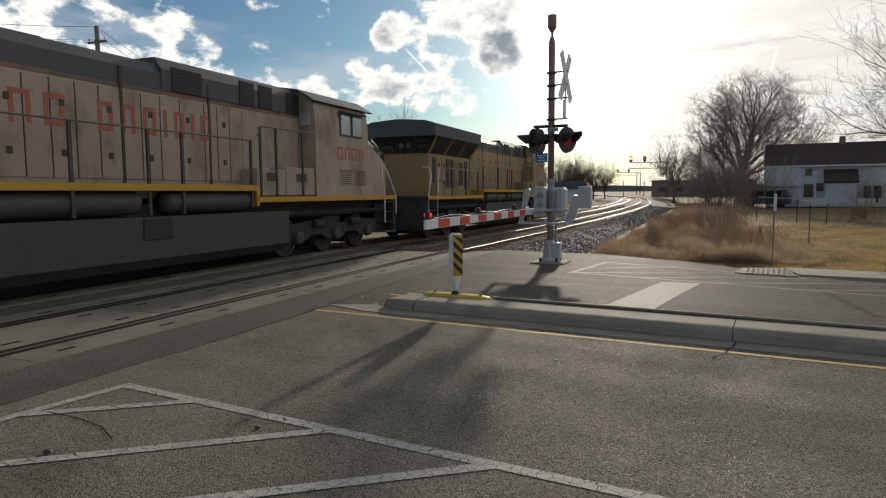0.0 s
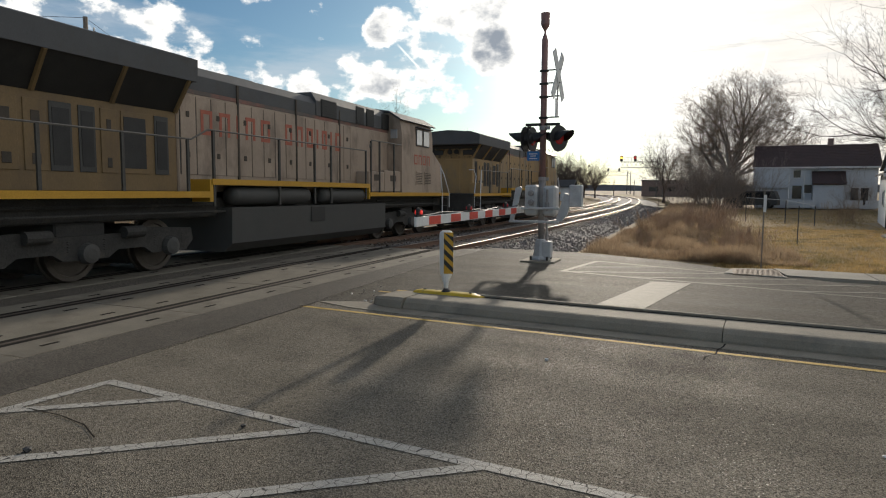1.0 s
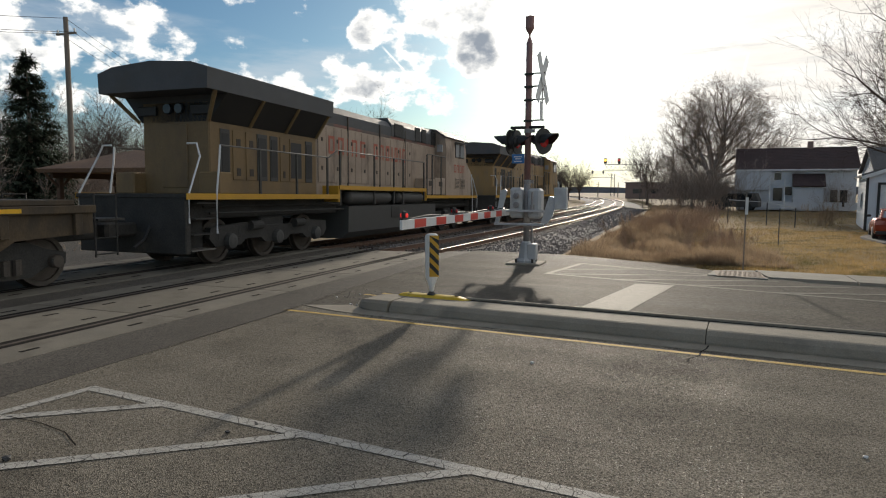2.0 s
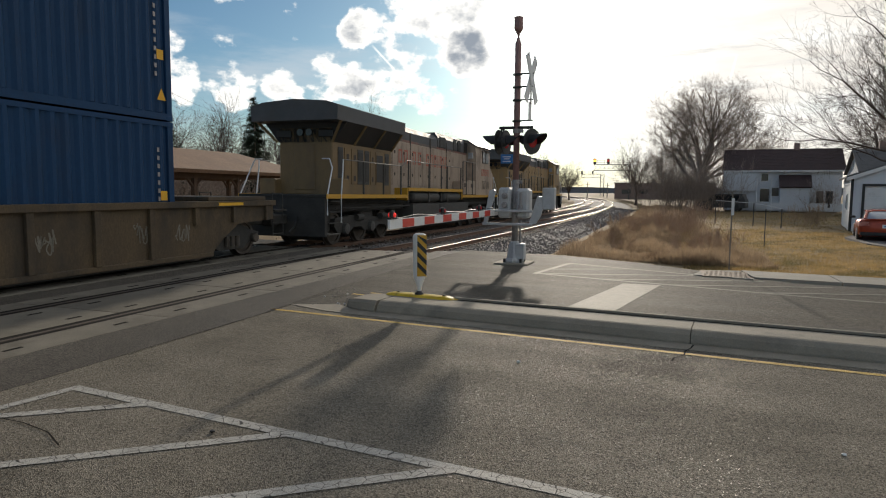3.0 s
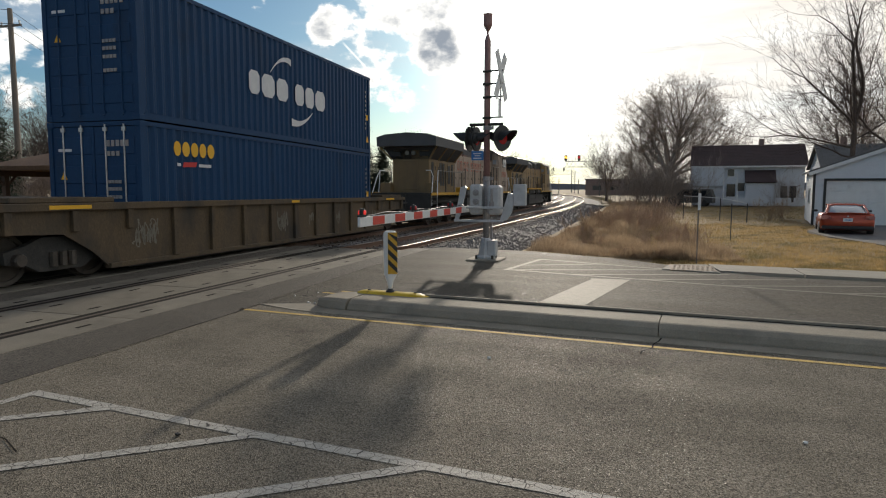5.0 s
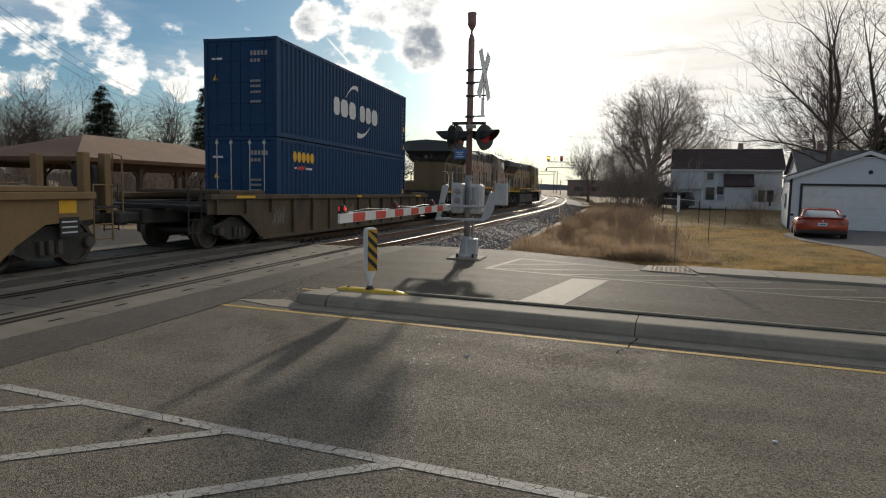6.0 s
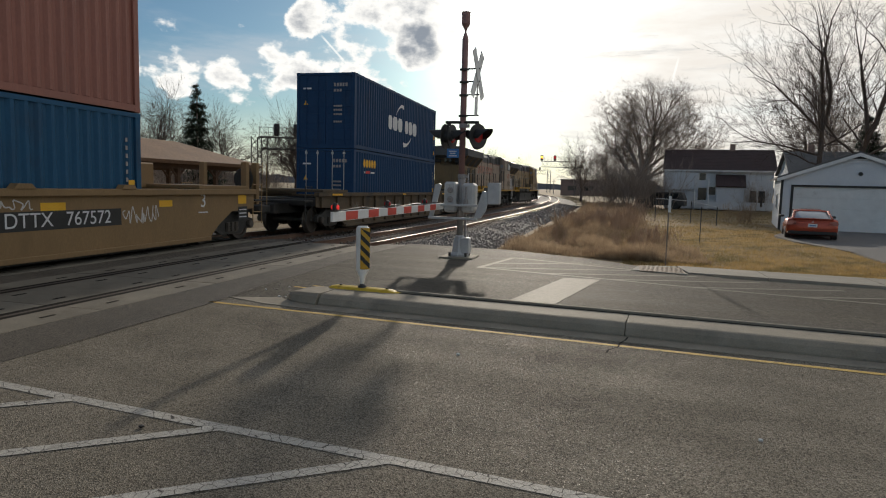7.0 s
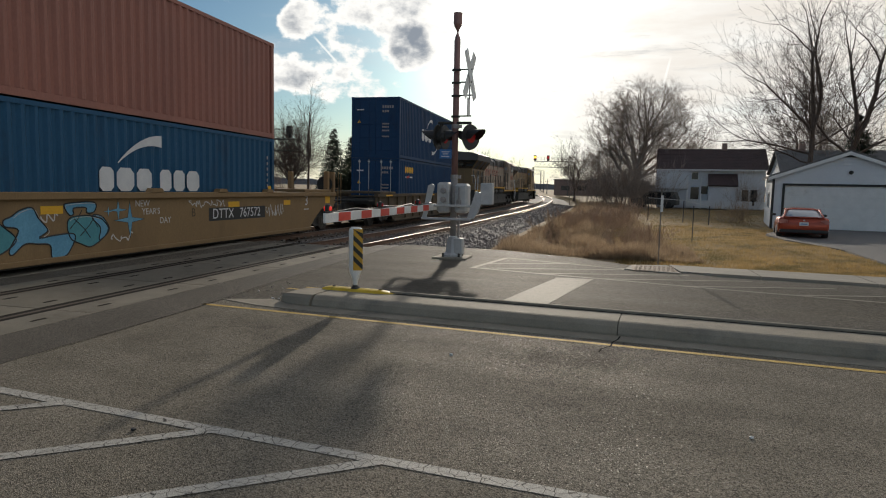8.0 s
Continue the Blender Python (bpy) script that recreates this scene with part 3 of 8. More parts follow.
def line(name, pts, width, material, parent, z=0.004):
    """A painted line along points, as a thin ribbon that lies on the road."""
    bm = B()
    left, right = [], []
    n = len(pts)
    for k in range(n):
        a, b = Vector(pts[max(k - 1, 0)]), Vector(pts[min(k + 1, n - 1)])
        d = (b - a).normalized()
        q = Vector((-d.y, d.x)) * width / 2
        p = Vector(pts[k])
        left.append(bm.verts.new((p.x + q.x, p.y + q.y, z)))
        right.append(bm.verts.new((p.x - q.x, p.y - q.y, z)))
    for k in range(n - 1):
        bm.faces.new((right[k], right[k + 1], left[k + 1], left[k]))
    return part(name, bm, material, parent)


marks = thing("road_markings", "worn white and yellow painted road lines and hatching", "road marking", kind="structure")
# near hatching: the edge line, the line beside the tracks and the slanting bars
line("edge_line", [(-4.74, 4.03), (-2.44, 3.79), (-0.25, 3.57), (8, 2.75)], 0.105, M_WHITE_LINE, marks)
line("end_line", [(-4.70, 4.06), (-4.90, 2.9), (-5.1, 1.0)], 0.10, M_WHITE_LINE, marks, 0.0048)
for a, b in (((-4.86, 3.16), (-3.78, 3.95)), ((-4.95, 1.84), (-2.44, 3.78)), ((-3.75, 1.73), (-1.19, 3.64)), ((-2.5, 1.65), (0.1, 3.52)), ((-1.2, 1.55), (1.4, 3.4))):
    line("hatch_bar", [a, b], 0.10, M_WHITE_LINE, marks, 0.0056)
# the yellow line beside the median
yl = line("yellow_line", [(-1.45, -0.53), (30, -0.53)], 0.085, M_YELLOW_LINE, marks)
yl.matrix_basis = ROAD
for pts in ([(-4.75, 8.25), (-4.35, 8.17)], [(-4.62, 9.55), (-3.95, 9.46)], [(-4.85, 9.35), (-4.3, 9.25)]):
    line("yellow_dash", pts, 0.07, M_YELLOW_LINE, marks)
# far hatching and the stop bar
line("far_end_line", [(-2.58, 13.1), (-2.17, 15.35)], 0.12, M_FAINT_LINE, marks)
line("far_edge_line", [(-2.17, 15.35), (-0.74, 14.78), (0.73, 14.2)], 0.11, M_FAINT_LINE, marks, 0.0046)
line("far_lane_line", [(-2.5, 13.15), (-1.0, 12.75), (0.1, 12.5), (2.0, 12.0), (4.5, 11.5), (9, 10.6)], 0.10, M_FAINT_LINE, marks, 0.0048)
for a, b in (((-2.41, 14.0), (-0.74, 14.75)), ((-2.45, 13.15), (0.73, 14.16)), ((0.1, 12.5), (2.9, 13.3)), ((1.6, 12.12), (4.2, 12.86)), ((3.2, 11.75), (5.8, 12.5)), ((-1.2, 12.8), (1.8, 13.72))):
    line("far_hatch_bar", [a, b], 0.10, M_FAINT_LINE, marks, 0.0054)
slab("stop_bar", [(-1.35, 9.5), (-0.70, 9.27), (-0.06, 12.38), (-0.74, 12.35)], 0.001, 0.005, M_FAINT_LINE, "", "", parent=marks)


def make_median():
    med = thing("median_kerb", "concrete median kerb with a rounded nose, joints and a dark strip as lip shade", "kerb", kind="structure", at=ROAD)
    def run(u0, u1):
        bm = B()
        prism(bm, [(-0.05, -0.10), (-0.045, 0.03), (-0.01, 0.10), (0.05, 0.145), (0.09, 0.155), (0.60, 0.155), (0.64, 0.145), (0.67, 0.09), (0.68, -0.10)], "x", u0, u1)
        return bm
    cuts = (0.0, 4.12, 7.2, 10.25, 13.3, 16.4, 22.5, 30)
    for a, b in zip(cuts, cuts[1:]):
        part("kerb_segment", run(a + 0.005, b - 0.005), M_KERB, med)
    bm = B()
    # rounded nose: rings shrink towards the tip
    rings = []
    for k in range(9):
        w = k / 8
        ang = w * math.pi / 2
        half, height, u = 0.37 * math.cos(ang) ** 0.7 if k < 8 else 0.03, 0.155 * (1 - 0.75 * w ** 3), -0.62 * math.sin(ang)
        rings.append([bm.verts.new((u - 0.02, 0.32 + half * p, max(-0.1, height * q))) for p, q in ((-1.1, -0.8), (-1.08, 0.2), (-0.95, 0.75), (-0.8, 1.0), (0.8, 1.0), (0.95, 0.75), (1.05, 0.2), (1.05, -0.8))])
    for q0, q1 in zip(rings, rings[1:]):
        for j in range(7):
            bm.faces.new((q0[j], q0[j + 1], q1[j + 1], q1[j]))
    bm.faces.new(rings[0])
    bm.faces.new(rings[-1][::-1])
    part("kerb_nose", bm, M_KERB, med, smooth=False)
    slab("apron", [(-1.45, -0.12), (-0.72, -0.30), (0.0, -0.34), (0.0, -0.05), (-0.5, 0.04), (-0.78, 0.20)], -0.02, 0.008, M_KERB, "", "", parent=med)
    slab("gutter", [(0.0, -0.33), (30, -0.33), (30, -0.05), (0.0, -0.05)], -0.05, 0.006, M_KERB, "", "", parent=med)
    # dark strip stands in for the shaded face of the back lip
    bm = B()
    box(bm, 0.9, 30, 0.565, 0.605, 0.10, 0.1585)
    part("dirt_strip", bm, M_RUBBER, med)
    bm = B()
    box(bm, 0.9, 30, 0.607, 0.66, 0.08, 0.188, 0.008)
    part("back_lip", bm, M_KERB, med)
    return med


make_median()


def make_crossing():
    cr = thing("crossing_panels", "grey concrete level crossing panels beside and between the rails", "crossing", kind="structure")
    def panel(x0, x1, length, seed):
        bm = B()
        box(bm, x0, x1, 0.006, length - 0.006, -0.16, 0.0, 0.012)
        return mesh_of("panel", bm, M_CONC)
    L = 2.44
    off_near, off_far = -7.65, -11.27
    kinds = {"field_right": panel(0.86, 1.48, L, 1), "gauge": panel(-0.63, 0.63, L, 2), "field_left": panel(-1.48, -0.86, L, 3)}
    slot = B()
    box(slot, -0.03, 0.03, -0.11, 0.11, -0.02, 0.0024, 0.008)
    slot_me = mesh_of("lifting_slot", slot, M_RUBBER)
    for base in (off_near, off_far):
        for k in range(-3, 7):
            y = -0.62 + k * L
            lean = 0.0 if y < 6 else heading(y + 1.2)
            x = base + sum(heading(q / 2) * 0.5 for q in range(10, int(2 * y))) if y > 5 else base
            for nm, me in kinds.items():
                p = share("panel", me, cr, pose(x, y, 0.002, 0, 0, -math.degrees(lean)))
                xs = {"field_right": 1.2, "gauge": 0.35, "field_left": -1.1}[nm]
                for yy in ((0.5, 1.9) if nm != "gauge" else (0.45, 1.95)):
                    share("lifting_slot", slot_me, p, pose(xs, yy, 0.002))
                if nm == "gauge":
                    for yy in (0.45, 1.95):
                        share("lifting_slot", slot_me, p, pose(-0.35, yy, 0.002))
    return cr


make_crossing()


def make_rails():
    prof = ((-0.075, -0.175), (0.075, -0.175), (0.075, -0.165), (0.012, -0.14), (0.010, -0.05), (0.034, -0.035), (0.036, -0.006), (0.026, 0.0), (-0.026, 0.0), (-0.036, -0.006), (-0.034, -0.035), (-0.010, -0.05), (-0.012, -0.14), (-0.075, -0.165))
    stops = [s for s in range(-70, 0, 10)] + [s for s in range(0, 60, 2)] + [s for s in range(60, 330, 5)]
    for name, off in (("near", 0.0), ("far", -GAP)):
        tr = thing("track", "railway track of two steel rails, polished on top, on timber ties", "railway track", "tracks", "structure")
        for side in (-0.753, 0.753):
            bm = B()
            rings = []
            for s in stops:
                x, y, h = on_track(s, off + side)
                rings.append([bm.verts.new((x + p * math.cos(h), y - p * math.sin(h), q + 0.008 + rail_level(s))) for p, q in prof])
            n = len(prof)
            head = []
            for s, q0, q1 in zip(stops, rings, rings[1:]):
                for j in range(n):
                    f = bm.faces.new((q0[j], q0[(j + 1) % n], q1[(j + 1) % n], q1[j]))
                    # heads before s = 17 take the colour with the dark reflection put in
                    f.material_index = (1 if s >= 17 else 2) if j in (6, 7, 8) else 0
            ob = part("rail", bm, M_RAIL, tr)
            ob.data.materials.append(M_RAILHEAD)
            ob.data.materials.append(M_RAILDIM)
            # flangeway beside the rail through the road
            fl = B()
            for g in ((0.037, 0.135), (-0.15, -0.037)):
                for k in range(-14, 17):
                    q = []
                    for s in (k, k + 1):
                        for o in g:
                            x, y, h = on_track(s, off + side + o)
                            q.append(fl.verts.new((x, y, 0.0045)))
                    fl.faces.new((q[0], q[1], q[3], q[2]))
            part("flangeway", fl, M_RUBBER, tr)
        tie = B()
        box(tie, -1.3, 1.3, -0.115, 0.115, -0.34, -0.165, 0.015)
        tie_me = mesh_of("tie", tie, M_TIE)
        for k in range(150):
            s = 17.6 + 0.52 * k
            x, y, h = on_track(s, off)
            share("tie", tie_me, tr, pose(x, y, rail_level(s) + 0.004 * math.sin(k * 2.3), 0, 0, -math.degrees(h) + 0.6 * math.sin(k * 1.7)))
        clips = B()
        for k in range(300):
            s = 17.6 + 0.52 * k
            for side in (-0.753, 0.753):
                x, y, h = on_track(s, off + side)
                for o in (-0.11, 0.11):
                    box(clips, x + o - 0.03, x + o + 0.03, y - 0.06, y + 0.06, -0.165 + rail_level(s), -0.115 + rail_level(s))
        part("clips", clips, M_RAILHEAD, tr)["kind"] = "stuff"


make_rails()


def make_ballast():
    verts, faces = [], []
    stops = [17.0 + 1.5 * k for k in range(30)] + [62 + 6 * k for k in range(44)]
    prof = ((-6.6, -0.55), (-5.6, -0.20), (-4.0, -0.19), (-2.0, -0.22), (0.0, -0.19), (1.75, -0.19), (3.1, -0.42), (4.2, -0.55))
    for s in stops:
        for o, z in prof:
            x, y, h = on_track(s, o)
            verts.append((x, y, rail_level(s) + z + 0.03 * noise.noise(Vector((x, y, 0)))))
    n = len(prof)
    for k in range(len(stops) - 1):
        for j in range(n - 1):
            faces.append((k * n + j, k * n + j + 1, (k + 1) * n + j + 1, (k + 1) * n + j))
    bed = new("ballast_bed", raw_mesh("ballast_bed", verts, faces, M_BALLAST))
    tagged(bed, "grey crushed stone bed under the two tracks", "ballast", kind="structure")
    rnd = random.Random(4)
    verts, faces = [], []
    for k in range(26000):
        s = 16.8 + 70 * rnd.random() ** 1.9
        o = rnd.uniform(-5.4, 4.3)
        z = float(np.interp(o, [p[0] for p in prof], [p[1] for p in prof])) + 0.01 + rail_level(s)
        if o > 3.0:
            z += 0.06
        x, y, h = on_track(s, o)
        r = rnd.uniform(0.022, 0.05) * (1.0 if s < 40 else 1.5)
        i = len(verts)
        a = rnd.random() * 6.28
        for p, q, w in ((1, 0, 0), (-0.4, 0.9, 0), (-0.6, -0.8, 0), (0.1, 0.1, 1), (-0.1, 0, -0.6)):
            f = rnd.uniform(0.7, 1.3) * r
            verts.append((x + f * (p * math.cos(a) - q * math.sin(a)), y + f * (p * math.sin(a) + q * math.cos(a)), z + f * w))
        faces += [(i, i + 1, i + 3), (i + 1, i + 2, i + 3), (i + 2, i, i + 3), (i + 1, i, i + 4), (i + 2, i + 1, i + 4), (i, i + 2, i + 4)]
    st = new("ballast_stones", raw_mesh("ballast_stones", verts, faces, M_STONE))
    tagged(st, "loose grey-brown crushed ballast stones along the tracks", "ballast", kind="stuff")


make_ballast()


# a crack across the gutter from the kerb joint, and seams in the asphalt
crack = line("crack", [(0.33, 7.62), (0.30, 7.45), (0.24, 7.3), (0.22, 7.1), (0.12, 6.95), (0.10, 6.8)], 0.018, M_RUBBER, marks, 0.0075)
for _pts in ([(-4.5, 10.4), (-3.6, 10.75), (-2.9, 11.3), (-2.6, 12.0)], [(-5.0, 12.6), (-4.4, 12.9), (-3.7, 13.6)], [(-5.15, 5.0), (-5.17, 6.5), (-5.22, 8.3), (-5.3, 9.6)], [(-4.7, 3.29), (-4.34, 3.28), (-4.01, 3.21), (-3.74, 3.07)]):
    line("seam", _pts, 0.012, M_RUBBER, marks, 0.0065)
# ---- the train on the far track: two locomotives, two well cars with stacked containers ----
def s_of(t):
    return 5.85 * t + 0.02 * t * t


def train_pose(s, half):
    xa, ya, _ = on_track(s - half, -GAP)
    xb, yb, _ = on_track(s + half, -GAP)
    za, zb = rail_level(s - half), rail_level(s + half)
    rise = math.degrees(math.atan2(zb - za, 2 * half))
    return pose((xa + xb) / 2, (ya + yb) / 2, 0.008 + (za + zb) / 2, rise, 0, math.degrees(math.atan2(ya - yb, xb - xa)) + 90)


MOVERS, ROLLERS = [], []          # (thing, s at the start, half truck distance), (wheelset, radius, axle height)


def wheelset(parent, y, r):
    ws = thing("wheelset", "", "")
    ws.parent = parent
    ws.matrix_basis = pose(0, y, r)
    for side in (-1, 1):
        bm = B()
        lathe(bm, [(0.10, 0.0), (0.16, 0.02), (r * 0.80, 0.035), (r * 0.82, 0.0), (r * 0.98, -0.005), (r, 0.02), (r + 0.0, 0.11), (r + 0.028, 0.13), (r + 0.028, 0.16), (r * 0.85, 0.16), (r * 0.8, 0.12), (0.14, 0.14)], "x", 20, Matrix.Translation((side * 0.83, 0, 0)) @ Matrix.Diagonal((-side, 1, 1, 1)))
        w = part("wheel", bm, M_WHEEL, ws)
    del_axle = B()
    tube(del_axle, [(-0.98, 0, 0), (0.98, 0, 0)], 0.085, 10)
    part("axle", del_axle, M_WHEEL, ws)
    ROLLERS.append((ws, y, r))
    return ws


def loco_truck(parent, y0):
    tr = thing("truck", "", "")
    tr.parent = parent
    tr.matrix_basis = pose(0, y0, 0)
    for side in (-1, 1):
        bm = B()
        x0, x1 = (1.06, 1.22) if side > 0 else (-1.22, -1.06)
        prism(bm, [(-2.55, 0.62), (-2.35, 0.42), (-1.45, 0.42), (-1.25, 0.55), (-0.65, 0.55), (-0.45, 0.42), (0.45, 0.42), (0.65, 0.55), (1.25, 0.55), (1.45, 0.42), (2.35, 0.42), (2.55, 0.62), (2.5, 0.86), (1.2, 0.94), (0.9, 0.84), (-0.9, 0.84), (-1.2, 0.94), (-2.5, 0.86)], "x", x0, x1)
        part("side_frame", bm, M_DARK, tr)
        for yy in (-1.88, 0.0, 1.88):
            jb = B()
            lathe(jb, [(0.0, 0.0), (0.09, 0.0), (0.17, 0.02), (0.19, 0.10), (0.19, 0.16)], "x", 14, Matrix.Translation((side * 1.36, yy, 0.53)) @ Matrix.Diagonal((-side, 1, 1, 1)))
            part("journal_box", jb, M_TANK, tr)
            for o in (-0.36, 0.36):
                sp = B()
                for q in range(5):
                    lathe(sp, [(0.075, 0.0), (0.095, 0.02), (0.075, 0.04)], "z", 10, Matrix.Translation((side * 1.14, yy + o, 0.56 + q * 0.045)))
                part("spring", sp, M_DARK, tr)
        for yy in (-0.95, 0.95):
            cy = B()
            tube(cy, [(side * 1.28, yy - 0.22, 0.86), (side * 1.28, yy + 0.22, 0.86)], 0.11, 12)
            part("brake_cylinder", cy, M_DARK, tr)
    cross = B()
    box(cross, -1.1, 1.1, -0.5, 0.5, 0.6, 1.05, 0.03)
    part("bolster", cross, M_DARK, tr)
    for yy in (-2.3, 2.3):
        et = B()
        box(et, -0.95, 0.95, yy - 0.1, yy + 0.1, 0.5, 0.8, 0.02)
        part("end_transom", et, M_DARK, tr)
    for yy in (-1.88, 0.0, 1.88):
        tm = B()
        box(tm, -0.62, 0.62, yy - 0.48, yy + 0.48, 0.16, 0.92, 0.08)
        part("traction_motor", tm, M_DARK, tr)
        wheelset(tr, yy, 0.53)
    return tr


def panel_x(bm, side, x, y0, y1, z0, z1, proud=0.015, bev=0.006):
    a, b = (x, x + proud) if side > 0 else (-x - proud, -x)
    box(bm, a, b, y0, y1, z0, z1, bev)
    return bm


def bars_word(name, parent, material, x, y0, y1, z0, z1, widths, gap):
    """Plain hollow frames and posts standing for a painted word on a side at x, one for each sign."""
    f = (y1 - y0) / (sum(widths) + gap * (len(widths) - 1))
    y, t = y0, 0.085 if z1 - z0 > 0.45 else 0.06
    for k, w in enumerate(widths):
        bm = B()
        a, b = y, y + w * f
        if w * f < 0.2:
            box(bm, x, x + 0.005, a, b, z0, z1)
        else:
            box(bm, x, x + 0.005, a, a + t, z0, z1)
            box(bm, x, x + 0.005, b - t, b, z0, z1)
            box(bm, x, x + 0.005, a + t, b - t, z1 - t, z1)
            if k % 2 == 0:
                box(bm, x, x + 0.005, a + t, b - t, z0, z0 + t)
        part(name, bm, material, parent)
        y += (w + gap) * f


def make_loco(label, paint, s0, faded):
    lo = thing("locomotive", label, "locomotive", "locomotives")
    MOVERS.append((lo, s0, 6.9))
    rear = M_LOCO_DARK if faded else paint
    P = lambda n, bm, m, par=lo, label="", smooth=False: part(n, bm, m, par, label, smooth)
    # underframe and walkways, raised over the fuel tank
    bm = B()
    box(bm, -1.0, 1.0, -10.3, 10.2, 1.05, 1.5, 0.03)
    P("underframe", bm, M_DARK)
    for y0, y1, z in ((-10.45, -4.05, 1.62), (-4.05, 3.15, 1.89), (3.15, 10.35, 1.62)):
        bm = B()
        box(bm, -1.5, 1.5, y0, y1, z - 0.10, z - 0.01, 0.01)
        P("walkway", bm, M_DARK)
        for side in (-1, 1):
            st = B()
            panel_x(st, side, 1.50, y0, y1 - 0.03, z - 0.13, z + 0.0, 0.02, 0.0)
            P("sill_stripe", st, M_LOCO_STRIPE, label="bright yellow sill stripe")
    for y in (-4.05, 3.15):
        bm = B()
        box(bm, -1.49, 1.49, y - 0.05, y + 0.05, 1.4, 1.88)
        P("walkway_step", bm, M_LOCO_STRIPE)
    # long hood
    hw = 0.95
    bm = B()
    box(bm, -hw, hw, -4.42, 5.6, 1.6, 3.72, 0.03)
    hood = P("long_hood", bm, paint)
    bm = B()
    box(bm, -hw, hw, -9.05, -4.44, 1.6, 3.72, 0.03)
    P("radiator_hood", bm, rear)
    bm = B()
    prism(bm, [(-hw, 3.80), (hw, 3.80), (hw, 4.12), (hw - 0.16, 4.33), (-hw + 0.16, 4.33), (-hw, 4.12)], "y", -4.5, 0.9)
    P("hood_top", bm, M_LOCO_GREY)
    bm = B()
    prism(bm, [(-hw - 0.02, 3.80), (hw + 0.02, 3.80), (hw + 0.02, 4.22), (hw - 0.15, 4.47), (-hw + 0.15, 4.47), (-hw - 0.02, 4.22)], "y", 0.9, 5.62)
    P("blower_hood_top", bm, M_LOCO_GREY)
    bm = B()
    box(bm, -hw + 0.005, hw - 0.005, -9.04, 5.6, 3.71, 3.81)
    P("red_band", bm, M_LOCO_BAND, label="thin red band under the grey roof")
    # hood doors with latches
    edges = [-4.35 + 0.47 * k for k in range(12)] + [1.35, 2.05, 2.45, 2.85, 3.3]
    for k in range(len(edges) - 1):
        y0, y1 = edges[k], edges[k + 1]
        for side in (1, -1):
            d = B()
            panel_x(d, side, hw, y0 + 0.012, y1 - 0.012, 1.98, 3.66, 0.018)
            door = P("hood_door", d, paint, hood)
            if side > 0:
                for z in (2.35, 3.2):
                    if (k + int(z * 2)) % 2 == 0:
                        lt = B()
                        box(lt, hw + 0.018, hw + 0.035, y0 + 0.16, y0 + 0.26, z, z + 0.12, 0.008)
                        part("latch", lt, M_SEAM, door)
    for y in edges:
        for side in (-1, 1):
            g = B()
            panel_x(g, side, hw, y - 0.013, y + 0.013, 1.98, 3.66, 0.004, 0.0)
            part("seam", g, M_BLACK, hood)
    for y in (-2.5, -0.1, 2.2):
        for side in (-1, 1):
            g = B()
            panel_x(g, side, hw, y - 0.03, y + 0.03, 1.9, 4.1, 0.03, 0.0)
            P("hood_post", g, M_SEAM)
    # louvred openings high on the blower hood
    for y0, y1, z0, z1 in ((1.15, 2.0, 3.80, 4.30), (3.22, 3.74, 3.80, 4.36), (3.92, 4.45, 3.80, 4.36), (5.05, 5.58, 3.80, 4.34)):
        for side in (-1, 1):
            fr = B()
            panel_x(fr, side, hw + 0.01, y0, y1, z0, z1, 0.03)
            gr = P("grille", fr, M_BLACK)
            for q in range(7):
                sl = B()
                z = z0 + 0.03 + q * (z1 - z0 - 0.08) / 6
                panel_x(sl, side, hw + 0.04, y0 + 0.03, y1 - 0.03, z, z + 0.03, 0.012, 0.0)
                part("slat", sl, M_BLACK, gr)
    # radiator wings at the rear
    bm = B()
    prism(bm, [(-1.5, 3.85), (1.5, 3.85), (1.52, 4.29), (1.1, 4.42), (0.0, 4.50), (-1.1, 4.42), (-1.52, 4.29)], "y", -9.75, -4.4)
    rad = P("radiator_wing", bm, M_LOCO_GREY)
    bm = B()
    prism(bm, [(-0.96, 3.25), (0.96, 3.25), (1.46, 3.85), (-1.46, 3.85)], "y", -9.05, -4.5)
    P("radiator_intake", bm, M_BLACK)
    for y in (-9.1, -7.6, -6.05, -4.5):
        for side in (-1, 1):
            st = B()
            tube(st, [(side * 0.98, y, 3.25), (side * 1.47, y - (0.35 if y < -9 else 0.1), 3.86)], 0.05, 6)
            P("wing_strut", st, rear)
    # tall narrow openings along the radiator section
    for k, (y, w, kind) in enumerate([(-8.7, 0.34, 1), (-8.25, 0.4, 0), (-7.75, 0.4, 0), (-7.3, 0.42, 1), (-6.75, 0.34, 1), (-6.3, 0.34, 0), (-5.85, 0.62, 2), (-5.05, 0.36, 1)]):
        for side in (-1, 1):
            d = B()
            panel_x(d, side, hw, y, y + w, 1.95, 3.12, 0.02)
            dd = P("screen_door" if kind else "hood_door", d, M_TANK if kind == 1 else rear)
            if kind:
                s = B()
                panel_x(s, side, hw + 0.02, y + 0.05, y + w - 0.05, 2.05, 3.02, 0.008, 0.0)
                part("screen", s, M_BLACK, dd)
            else:
                for z in (2.05, 2.75):
                    s = B()
                    panel_x(s, side, hw + 0.02, y + 0.12, y + w - 0.12, z, z + 0.18, 0.012)
                    part("latch_plate", s, M_SEAM, dd)
    # rear hood end: lamps, ladder rungs
    for x in (-0.16, 0.16):
        hl = B()
